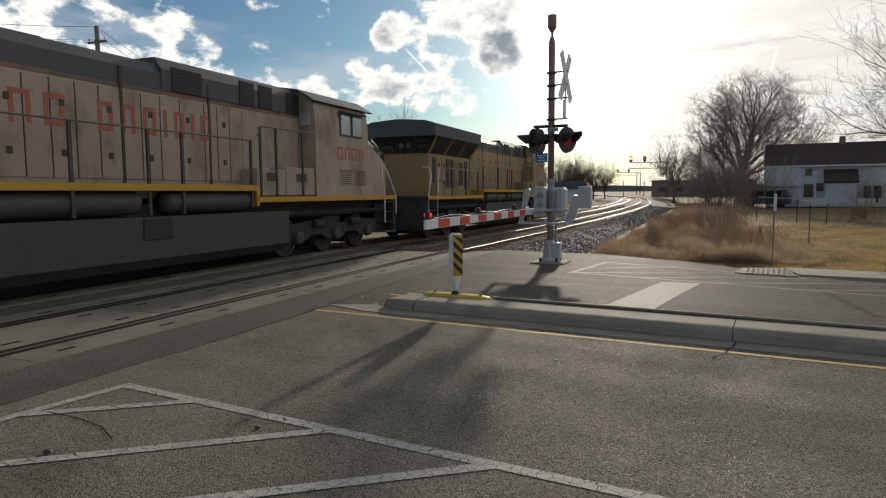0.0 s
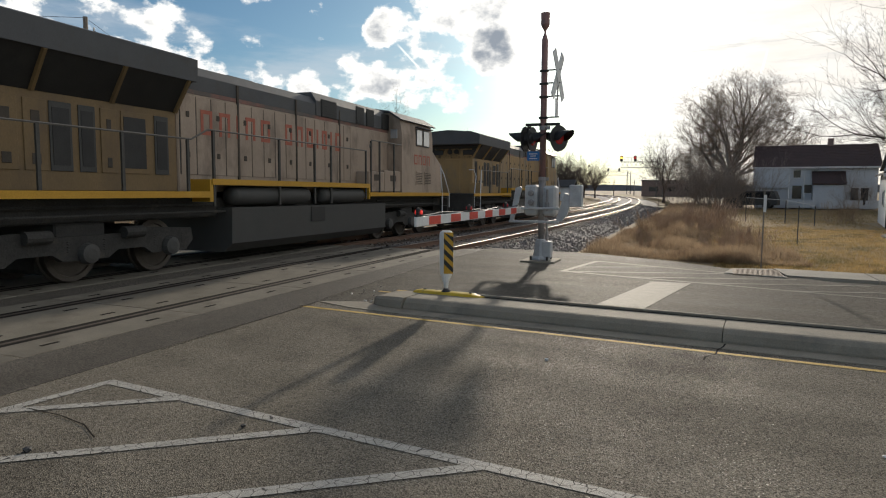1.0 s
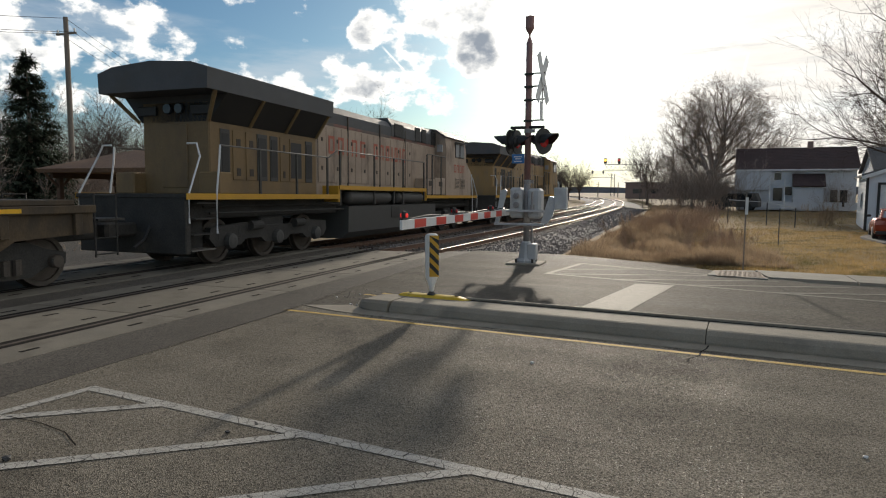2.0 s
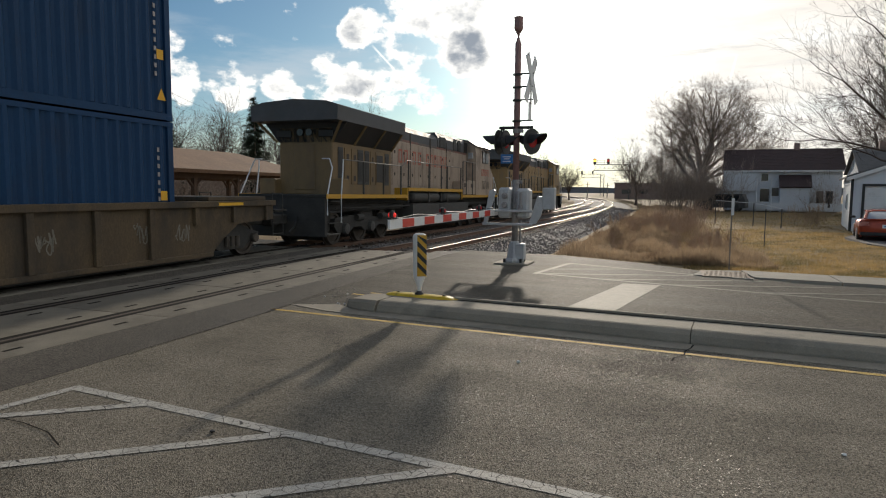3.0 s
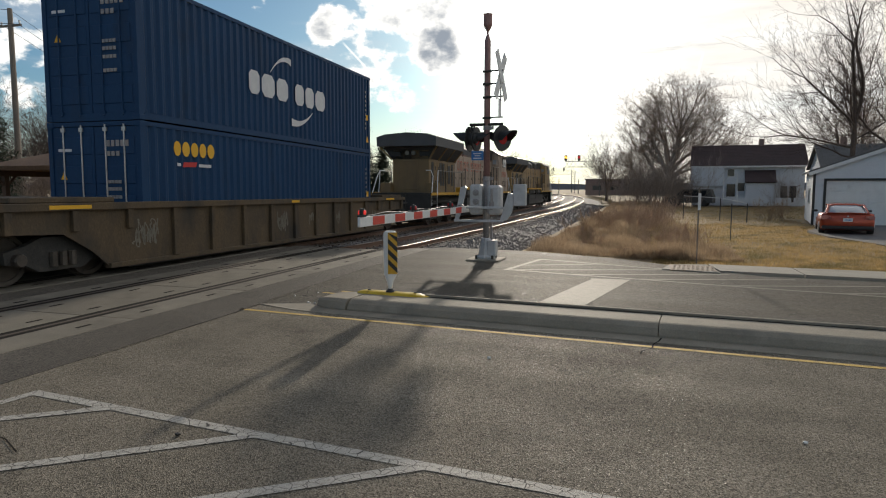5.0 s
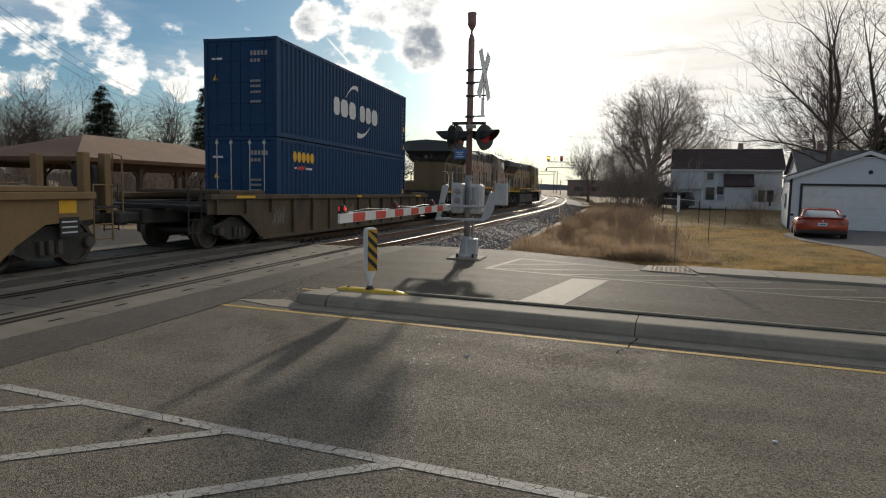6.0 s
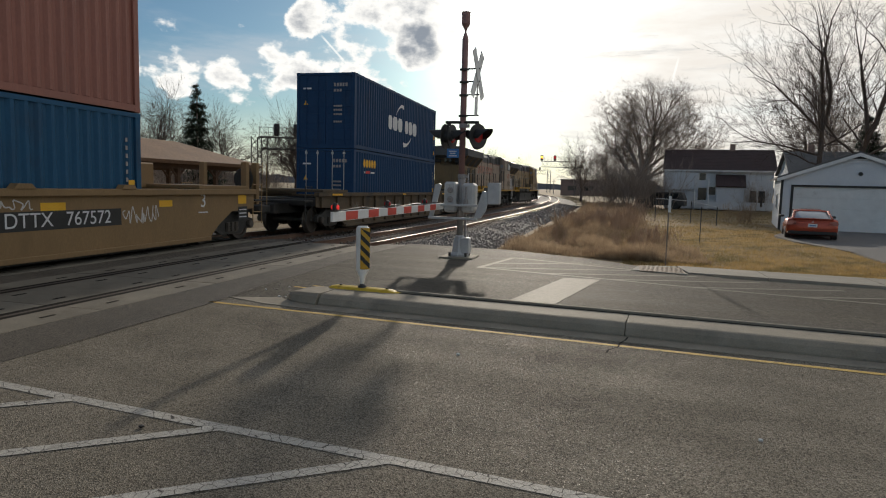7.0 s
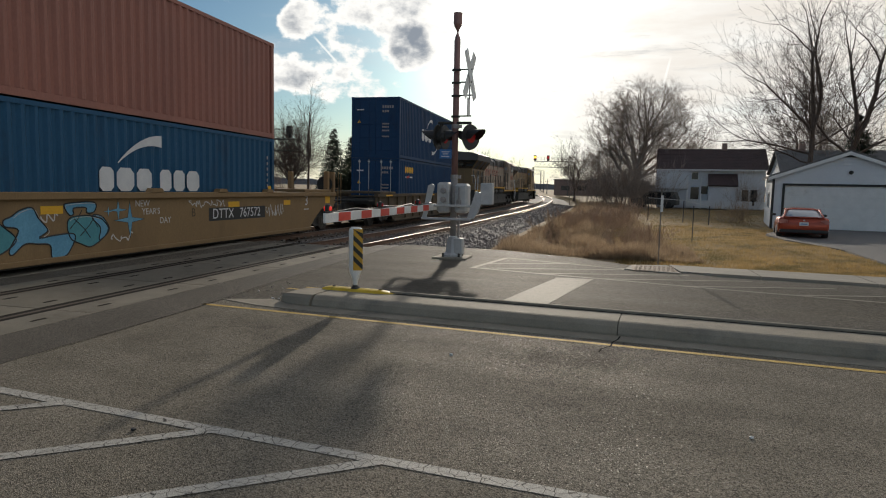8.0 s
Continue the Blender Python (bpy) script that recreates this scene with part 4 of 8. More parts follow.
        lathe(hl, [(0.0, -0.07), (0.11, -0.07), (0.12, 0.0)], "y", 14, Matrix.Translation((x, -9.06, 3.55)))
        P("headlight", hl, M_DARKGLASS)
    for x in (-0.75, 0.75):
        nb = B()
        box(nb, x - 0.26, x + 0.26, -9.12, -9.05, 3.4, 3.62, 0.02)
        P("number_box", nb, M_BLACK)
    rd = B()
    box(rd, -0.4, 0.35, -9.08, -9.05, 1.75, 3.2, 0.015)
    P("rear_door", rd, rear)
    # horns
    for k in range(5):
        hn = B()
        tube(hn, [(-0.28 + 0.14 * k, -4.25, 4.40), (-0.28 + 0.14 * k, -3.95, 4.44)], 0.03, 8, True, 0.085)
        P("horn", hn, M_BLACK)
    ex = B()
    box(ex, -0.45, 0.45, -2.2, -1.2, 4.3, 4.44, 0.03)
    P("exhaust_stack", ex, M_BLACK)
    # cab
    cw = 1.48
    bm = B()
    prism(bm, [(-cw, 1.62), (cw, 1.62), (cw, 3.70), (cw - 0.07, 4.14), (1.0, 4.42), (0.4, 4.51), (-0.4, 4.51), (-1.0, 4.42), (-cw + 0.07, 4.14), (-cw, 3.70)], "y", 5.62, 8.5)
    cab = P("cab", bm, paint)
    bm = B()
    prism(bm, [(-cw + 0.03, 4.15), (-1.0, 4.44), (-0.4, 4.53), (0.4, 4.53), (1.0, 4.44), (cw - 0.03, 4.15), (cw + 0.06, 4.17), (1.02, 4.485), (0.4, 4.58), (-0.4, 4.58), (-1.02, 4.485), (-cw - 0.06, 4.17)], "y", 5.5, 8.72)
    P("cab_roof", bm, M_LOCO_GREY)
    for side in (-1, 1):
        for y0, y1 in ((6.85, 7.42), (7.5, 8.12)):
            w = B()
            panel_x(w, side, cw - 0.005, y0, y1, 3.34, 3.98, 0.03)
            fr = P("window_frame", w, M_TANK, cab)
            g = B()
            panel_x(g, side, cw + 0.026, y0 + 0.05, y1 - 0.05, 3.39, 3.93, 0.008, 0.0)
            part("pane", g, M_CARGLASS, fr)
        rw = B()
        box(rw, side * 1.18 - 0.13, side * 1.18 + 0.13, 5.58, 5.63, 3.52, 3.84, 0.01)
        P("rear_window", rw, M_CARGLASS, cab)
        vs = B()
        panel_x(vs, side, cw, 6.8, 8.2, 4.0, 4.04, 0.14, 0.0)
        P("sun_visor", vs, M_LOCO_GREY, cab)
    if faded:
        bars_word("painted_numeral", cab, M_LOCO_RED, cw + 0.002, 6.72, 8.2, 2.66, 3.02, (3, 3, 3, 3), 1.2)
    for y0, y1 in ((6.85, 7.45), (7.65, 8.3)):
        v = B()
        panel_x(v, 1, cw, y0, y1, 1.92, 2.42, 0.02)
        vent = P("vent", v, paint, cab)
        for q in range(7):
            sl = B()
            panel_x(sl, 1, cw + 0.02, y0 + 0.04, y1 - 0.04, 1.96 + q * 0.062, 1.985 + q * 0.062, 0.012, 0.0)
            part("slat", sl, M_SEAM, vent)
    # low cabinets behind the cab
    for y0, y1, z1 in ((3.2, 4.3, 2.3), (4.3, 5.6, 2.36)):
        c = B()
        box(c, 0.96, 1.46, y0, y1 - 0.02, 1.63, z1, 0.03)
        cb = P("equipment_box", c, paint)
        v = B()
        panel_x(v, 1, 1.46, (y0 + y1) / 2 - 0.22, (y0 + y1) / 2 + 0.22, 2.0, 2.2, 0.012)
        part("vent", v, M_SEAM, cb)
    # nose
    bm = B()
    ring = lambda y, w, z: [bm.verts.new(q) for q in ((-w, y, 1.62), (w, y, 1.62), (w, y, z - 0.18), (w - 0.2, y, z), (-w + 0.2, y, z), (-w, y, z - 0.18))]
    r0, r1, r2 = ring(8.48, 1.46, 3.45), ring(9.7, 1.36, 2.95), ring(10.15, 1.22, 2.78)
    for a, b in ((r0, r1), (r1, r2)):
        for j in range(6):
            bm.faces.new((a[j], a[(j + 1) % 6], b[(j + 1) % 6], b[j]))
    bm.faces.new(r0[::-1])
    bm.faces.new(r2)
    P("nose", bm, paint)
    ws = B()
    prism(ws, [(8.49, 3.3), (8.95, 3.3), (8.55, 4.14), (8.49, 4.14)], "x", -1.25, 1.25)
    P("windshield", ws, M_DARKGLASS)
    # fuel tank and air reservoirs
    bm = B()
    prism(bm, [(-1.18, 0.25), (1.18, 0.25), (1.42, 0.45), (1.44, 1.26), (-1.44, 1.26), (-1.42, 0.45)], "y", -3.35, 4.4)
    tank = P("fuel_tank", bm, M_TANK)
    c = B()
    box(c, 1.44, 1.455, -0.15, 0.55, 0.82, 1.22, 0.01)
    part("filler_recess", c, M_BLACK, tank)
    for y0, y1 in ((-3.2, -0.15), (0.55, 2.95)):
        for side in (-1, 1):
            c = B()
            x = side * 1.24
            lathe(c, [(0.0, y0 - 0.06), (0.12, y0 - 0.05), (0.215, y0 + 0.03), (0.22, y0 + 0.08), (0.22, y1 - 0.08), (0.215, y1 - 0.03), (0.12, y1 + 0.05), (0.0, y1 + 0.06)], "y", 18, Matrix.Translation((x, 0, 1.53)))
            P("air_reservoir", c, M_TANK, smooth=True)
    for z, x in ((1.33, 1.1), (1.42, 0.95), (1.18, 1.28)):
        for y0, y1 in ((4.4, 9.6), (-9.5, -3.4)):
            pipe = B()
            tube(pipe, [(x, y0, z), (x, y1, z)], 0.03, 6)
            P("pipe", pipe, M_DARK)
    # trucks
    for y in (-6.9, 6.9):
        loco_truck(lo, y)
    # ends: pilot, steps, coupler
    for e in (-1, 1):
        pl = B()
        box(pl, -1.45, 1.45, e * 10.35 - 0.08, e * 10.35 + 0.08, 0.35, 1.6, 0.02)
        P("pilot", pl, M_DARK)
        cp = B()
        box(cp, -0.16, 0.16, min(e * 10.3, e * 11.0), max(e * 10.3, e * 11.0), 0.72, 1.0, 0.04)
        box(cp, -0.22, 0.22, min(e * 10.9, e * 11.25), max(e * 10.9, e * 11.25), 0.68, 1.04, 0.06)
        P("coupler", cp, M_DARK)
        hose = B()
        tube(hose, [(0.5, e * 10.4, 0.95), (0.52, e * 10.6, 0.65), (0.5, e * 10.85, 0.5)], 0.03, 6)
        P("air_hose", hose, M_BLACK)
        for side in (-1, 1):
            for q in range(4):
                stp = B()
                z = 0.42 + 0.33 * q
                y = e * (9.95 - 0.06 * q)
                box(stp, side * 1.30 - 0.2, side * 1.30 + 0.2, y - 0.36, y + 0.36, z - 0.015, z + 0.015)
                P("step", stp, M_HANDRAIL if q == 0 else M_DARK)
            wl = B()
            box(wl, side * 1.1 - 0.01, side * 1.1 + 0.01, e * 9.95 - 0.42, e * 9.95 + 0.42, 0.4, 1.5)
            P("step_back", wl, M_DARK)
            for dy in (0.42, -0.42):
                rl = B()
                y = e * 9.95 + dy
                top = 2.68
                if dy * e > 0:
                    tube(rl, [(side * 1.5, y, 1.0), (side * 1.5, y, 1.6), (side * 1.42, y - e * 0.45, 2.4), (side * 1.3, y - e * 0.5, top), (side * 1.05, y - e * 0.5, top)], 0.022, 6)
                else:
                    tube(rl, [(side * 1.51, y, 0.75), (side * 1.51, y, 1.6), (side * 1.5, y - e * 0.12, 2.3), (side * 1.5, y - e * 0.16, top)], 0.024, 6)
                P("grab_rail", rl, M_WHITE_MARK)
    # handrails along the walkways with stanchions
    for side in (-1, 1):
        x = side * 1.47
        rl = B()
        tube(rl, [(x, -9.35, 2.68), (x, -4.6, 2.68), (x, -4.1, 2.92), (x, 3.0, 2.92)], 0.02, 6)
        tube(rl, [(x, 3.2, 3.05), (x, 3.35, 3.28), (x, 5.6, 3.28)], 0.02, 6)
        P("handrail", rl, M_HANDRAIL)
        for y, z0, z1 in [(-7.9, 1.6, 2.68), (-6.3, 1.6, 2.68), (-4.7, 1.6, 2.68), (-3.95, 1.3, 2.92), (-1.6, 1.3, 2.92), (0.0, 1.3, 2.92), (0.85, 1.3, 2.92), (2.95, 1.4, 2.92), (3.3, 1.6, 3.25), (3.9, 1.6, 3.28), (5.0, 1.6, 3.28)]:
            sp = B()
            box(sp, x - 0.022, x + 0.022, y - 0.03, y + 0.03, z0, z1)
            P("stanchion", sp, M_POST)
    if faded:
        bars_word("painted_bar", hood, M_LOCO_RED, hw + 0.020, -3.75, -1.28, 2.86, 3.40, (3.2, 3.2, 0.9, 3.2, 3.2), 2.0)
        bars_word("painted_bar", hood, M_LOCO_RED, hw + 0.020, -0.62, 2.25, 2.86, 3.40, (3.2, 3.2, 3.2, 0.9, 2.8, 0.9, 3.2), 2.0)
    # rear corner boxes beside the stairs
    for side in (-1, 1):
        q = B()
        box(q, side * 1.2 - 0.28, side * 1.2 + 0.28, -9.4, -8.95, 1.6, 2.1, 0.03)
        P("sand_box", q, rear)
    return lo


make_loco("weathered faded yellow and grey diesel locomotive with red bars", M_LOCO_FADED, 9.0, True)
make_loco("yellow and grey diesel locomotive leading the train", M_LOCO_YELLOW, 31.35, False)


def corrugated(bm, x_out, y0, y1, z0, z1, side, pitch=0.278, depth=0.048):
    """One corrugated side wall as a thin folded sheet."""
    ys = []
    y = y0
    while y < y1 - pitch * 0.5:
        ys += [(y, 0), (y + pitch * 0.26, 0), (y + pitch * 0.5, depth), (y + pitch * 0.76, depth)]
        y += pitch
    ys.append((y1, 0))
    lo = [bm.verts.new((side * (x_out - d), y, z0)) for y, d in ys]
    hi = [bm.verts.new((side * (x_out - d), y, z1)) for y, d in ys]
    for k in range(len(ys) - 1):
        bm.faces.new((lo[k], lo[k + 1], hi[k + 1], hi[k]))
    return bm


def flat_shape(name, outline, x, material, parent, proud=0.004):
    """A flat painted shape on a side: outline of (y, z) pairs."""
    bm = B()
    prism(bm, outline, "x", x, x + proud)
    return part(name, bm, material, parent)


def swoosh(y0, z0, y1, z1, sag, thick, n=10):
    """An arc from one end to the other that swells in the middle."""
    up, down = [], []
    for k in range(n + 1):
        w = k / n
        y, z = y0 + (y1 - y0) * w, z0 + (z1 - z0) * w + sag * 4 * w * (1 - w)
        t = thick * (0.12 + w)
        up.append((y, z + t / 2))
        down.append((y, z - t / 2))
    return up + down[::-1]


def make_container(label, paint, s0, z0, marks_kind, height=2.896, group="containers"):
    c = thing("container", label, "shipping container", group)
    MOVERS.append((c, s0, 7.6))
    hl, hw, z1 = 6.096, 1.219, z0 + height
    fr = B()
    for y in (-hl, hl):
        for x in (-hw, hw):
            a, b = (x, x + 0.11) if x < 0 else (x - 0.11, x)
            p, q = (y, y + 0.15) if y < 0 else (y - 0.15, y)
            box(fr, a, b, p, q, z0, z1 - 0.0, 0.008)
    for z, h in ((z0, 0.16), (z1 - 0.09, 0.09)):
        for side in (-1, 1):
            a, b = (hw - 0.06, hw) if side > 0 else (-hw, -hw + 0.06)
            box(fr, a, b, -hl + 0.15, hl - 0.15, z + (0.02 if z == z0 else 0), z + h)
        for y in (-hl, hl):
            p, q = (y + 0.01, y + 0.1) if y < 0 else (y - 0.1, y - 0.01)
            box(fr, -hw + 0.11, hw - 0.11, p, q, z, z + h)
    part("frame", fr, paint, c)
    for y in (-hl, hl):
        for x in (-hw, hw):
            for z in (z0, z1):
                k = B()
                box(k, x - (0.165 if x > 0 else 0.008), x + (0.008 if x > 0 else 0.165), y - (0.17 if y > 0 else 0.006), y + (0.006 if y > 0 else 0.17), z - (0.0 if z == z0 else 0.115), z + (0.115 if z == z0 else 0.006), 0.01)
                part("corner_casting", k, paint, c)
    for side in (-1, 1):
        bm = B()
        corrugated(bm, hw - 0.006, -hl + 0.15, hl - 0.15, z0 + 0.17, z1 - 0.08, side)
        wall = part("side_wall", bm, paint, c)
        if side > 0:
            wall_near = wall
    bm = B()
    box(bm, -hw + 0.05, hw - 0.05, -hl + 0.1, hl - 0.1, z1 - 0.05, z1 - 0.02)
    part("roof", bm, paint, c)
    bm = B()
    box(bm, -hw + 0.1, hw - 0.1, -hl + 0.1, hl - 0.1, z0 + 0.03, z0 + 0.15)
    part("floor", bm, M_DARK, c)
    bm = B()
    for k in range(9):
        x = -1.05 + k * 0.25
        box(bm, x, x + 0.13, hl - 0.10, hl - 0.05, z0 + 0.12, z1 - 0.08)
    box(bm, -hw + 0.1, hw - 0.1, hl - 0.12, hl - 0.09, z0 + 0.1, z1 - 0.08)
    part("front_wall", bm, paint, c)
    # doors at the trailing end, with lock rods
    for side in (-1, 1):
        d = B()
        x0, x1 = (0.008, hw - 0.11) if side > 0 else (-hw + 0.11, -0.008)
        box(d, x0, x1, -hl + 0.03, -hl + 0.075, z0 + 0.16, z1 - 0.10, 0.008)
        for q in range(4):
            z = z0 + 0.35 + q * 0.62
            box(d, x0 + 0.06, x1 - 0.06, -hl + 0.015, -hl + 0.04, z, z + 0.38, 0.012)
        door = part("door", d, paint, c)
        for f in (0.28, 0.72):
            x = x0 + (x1 - x0) * f
            r = B()
            tube(r, [(x, -hl + 0.005, z0 + 0.1), (x, -hl + 0.005, z1 - 0.06)], 0.017, 8)
            box(r, x - 0.05, x + 0.05, -hl - 0.01, -hl + 0.02, z0 + 0.12, z0 + 0.2)
            box(r, x - 0.05, x + 0.05, -hl - 0.01, -hl + 0.02, z1 - 0.2, z1 - 0.12)
            part("lock_rod", r, M_CHROME if marks_kind == "yellow" else paint, door)
        if side > 0 and marks_kind:
            for k, (z, n, h) in enumerate(((z1 - 0.52, 5, 0.13), (z1 - 0.72, 3, 0.1), (z1 - 1.3, 4, 0.07), (z1 - 1.45, 4, 0.07), (z1 - 1.62, 4, 0.07), (z1 - 1.9, 4, 0.07))):
                for q in range(n):
                    t = B()
                    x = 0.35 + q * (0.12 if k < 2 else 0.09)
                    box(t, x, x + (0.08 if k < 2 else 0.07), -hl - 0.004, -hl + 0.012, z, z + h)
                    part("stencil_bar", t, M_MAST, door)
        elif marks_kind:
            t = B()
            prism(t, [(-0.92, z1 - 1.22), (-0.74, z1 - 1.22), (-0.83, z1 - 1.05)], "y", -hl + 0.010, -hl + 0.016)
            part("warning_triangle", t, M_ORANGE_MARK, door)
            t = B()
            box(t, -0.95, -0.6, -hl + 0.008, -hl + 0.016, z1 - 0.62, z1 - 0.56)
            part("painted_bar", t, M_WHITE_MARK, door)
    X = hw + 0.0015
    def shape(name, pts, m):
        return flat_shape(name, pts, X - 0.0, m, wall_near, 0.005)
    def block_row(y0, zb, h, widths, gap, m):
        y = y0
        for w in widths:
            if w < 0:
                y -= w
                continue
            c = 0.22 * w
            shape("painted_block", [(y + c, zb), (y + w - c, zb), (y + w, zb + c), (y + w, zb + h - c), (y + w - c, zb + h), (y + c, zb + h), (y, zb + h - c), (y, zb + c)], m)
            y += w + gap
    if marks_kind == "white":
        block_row(-2.1, z0 + 1.14, 0.62, (0.50, 0.66, 0.62, -0.32, 0.52, 0.54, 0.66), 0.11, M_WHITE_MARK)
        shape("painted_swoosh", swoosh(-1.05, z0 + 1.85, 0.1, z0 + 2.32, 0.2, 0.16), M_WHITE_MARK)
        shape("painted_swoosh", swoosh(1.4, z0 + 1.0, 0.1, z0 + 0.6, -0.16, 0.2), M_WHITE_MARK)
    elif marks_kind == "yellow":
        y = -5.1
        for k, w in enumerate((0.24, 0.26, 0.26, 0.25, 0.27)):
            shape("painted_shape", [(y + w * (0.5 + 0.5 * math.cos(a / 12 * 6.283)), z0 + 2.39 + 0.17 * math.sin(a / 12 * 6.283)) for a in range(12)], M_ORANGE_MARK)
            y += w + 0.04
        shape("painted_bar", [(-5.0, z0 + 2.0), (-4.88, z0 + 2.0), (-4.88, z0 + 2.07), (-5.0, z0 + 2.07)], M_WHITE_MARK)
        shape("painted_shape", [(-4.82, z0 + 1.98), (-4.36, z0 + 2.0), (-4.32, z0 + 2.11), (-4.78, z0 + 2.09)], M_RED_MARK)
        shape("painted_bar", [(-4.25, z0 + 2.0), (-3.8, z0 + 2.0), (-3.8, z0 + 2.07), (-4.25, z0 + 2.07)], M_WHITE_MARK)
    elif marks_kind == "white_low":
        block_row(-1.13, z0 + 1.28, 0.50, (0.40, 0.52, 0.48, -0.2, 0.40, 0.42, 0.50), 0.085, M_WHITE_MARK)
        shape("painted_swoosh", swoosh(-0.6, z0 + 1.88, 0.8, z0 + 2.42, 0.16, 0.24), M_WHITE_MARK)
    # small plates and upright code bars by the leading corner
    if marks_kind:
        for z in np.arange(z0 + 0.9, z1 - 0.5, 0.17):
            shape("code_bar", [(hl - 0.47, z), (hl - 0.41, z), (hl - 0.41, z + 0.09), (hl - 0.47, z + 0.09)], M_MAST)
        shape("warning_triangle", [(hl - 0.42, z0 + 0.42), (hl - 0.18, z0 + 0.42), (hl - 0.30, z0 + 0.66)], M_ORANGE_MARK)
        shape("yellow_plate", [(hl - 0.40, z0 + 1.25), (hl - 0.22, z0 + 1.25), (hl - 0.22, z0 + 1.45), (hl - 0.40, z0 + 1.45)], M_ORANGE_MARK)
    return c


BASE = 0.20
C1, C2 = -12.75, -36.0
make_container("dark blue corrugated shipping container with white painted shapes, stacked on top", M_BLUE_BOX, C1, BASE + 2.915, "white")
make_container("dark blue corrugated shipping container with yellow shapes and lock rods", M_BLUE_BOX, C1, BASE, "yellow")
make_container("faded brown-red corrugated shipping container stacked on top", M_RED_BOX, C2, BASE + 2.915, "")
make_container("mid blue corrugated shipping container with white painted shapes, in the well", M_BLUE_LOW, C2, BASE, "white_low")


def car_truck(parent, y0):
    tr = thing("truck", "", "")
    tr.parent = parent
    tr.matrix_basis = pose(0, y0, 0)
    for side in (-1, 1):
        bm = B()
        x0, x1 = (1.0, 1.13) if side > 0 else (-1.13, -1.0)
        prism(bm, [(-1.1, 0.40), (-0.72, 0.36), (-0.45, 0.22), (0.45, 0.22), (0.72, 0.36), (1.1, 0.40), (1.12, 0.60), (0.75, 0.68), (0.4, 0.82), (-0.4, 0.82), (-0.75, 0.68), (-1.12, 0.60)], "x", x0, x1)
        part("side_frame", bm, M_DARK, tr)
        sp = B()
        for yy in (-0.2, 0.0, 0.2):
            tube(sp, [(side * 1.16, yy, 0.3), (side * 1.16, yy, 0.55)], 0.07, 8)
        part("spring_group", sp, M_WHEEL, tr)
        for yy in (-0.88, 0.88):
            jb = B()
            lathe(jb, [(0.0, 0.0), (0.10, 0.0), (0.12, 0.03), (0.12, 0.14)], "x", 12, Matrix.Translation((side * 1.25, yy, 0.46)) @ Matrix.Diagonal((-side, 1, 1, 1)))
            part("bearing", jb, M_WHEEL, tr)
    bm = B()
    box(bm, -1.05, 1.05, -0.22, 0.22, 0.45, 0.8, 0.03)
    part("bolster", bm, M_DARK, tr)
    for yy in (-0.88, 0.88):
        wheelset(tr, yy, 0.46)
    return tr


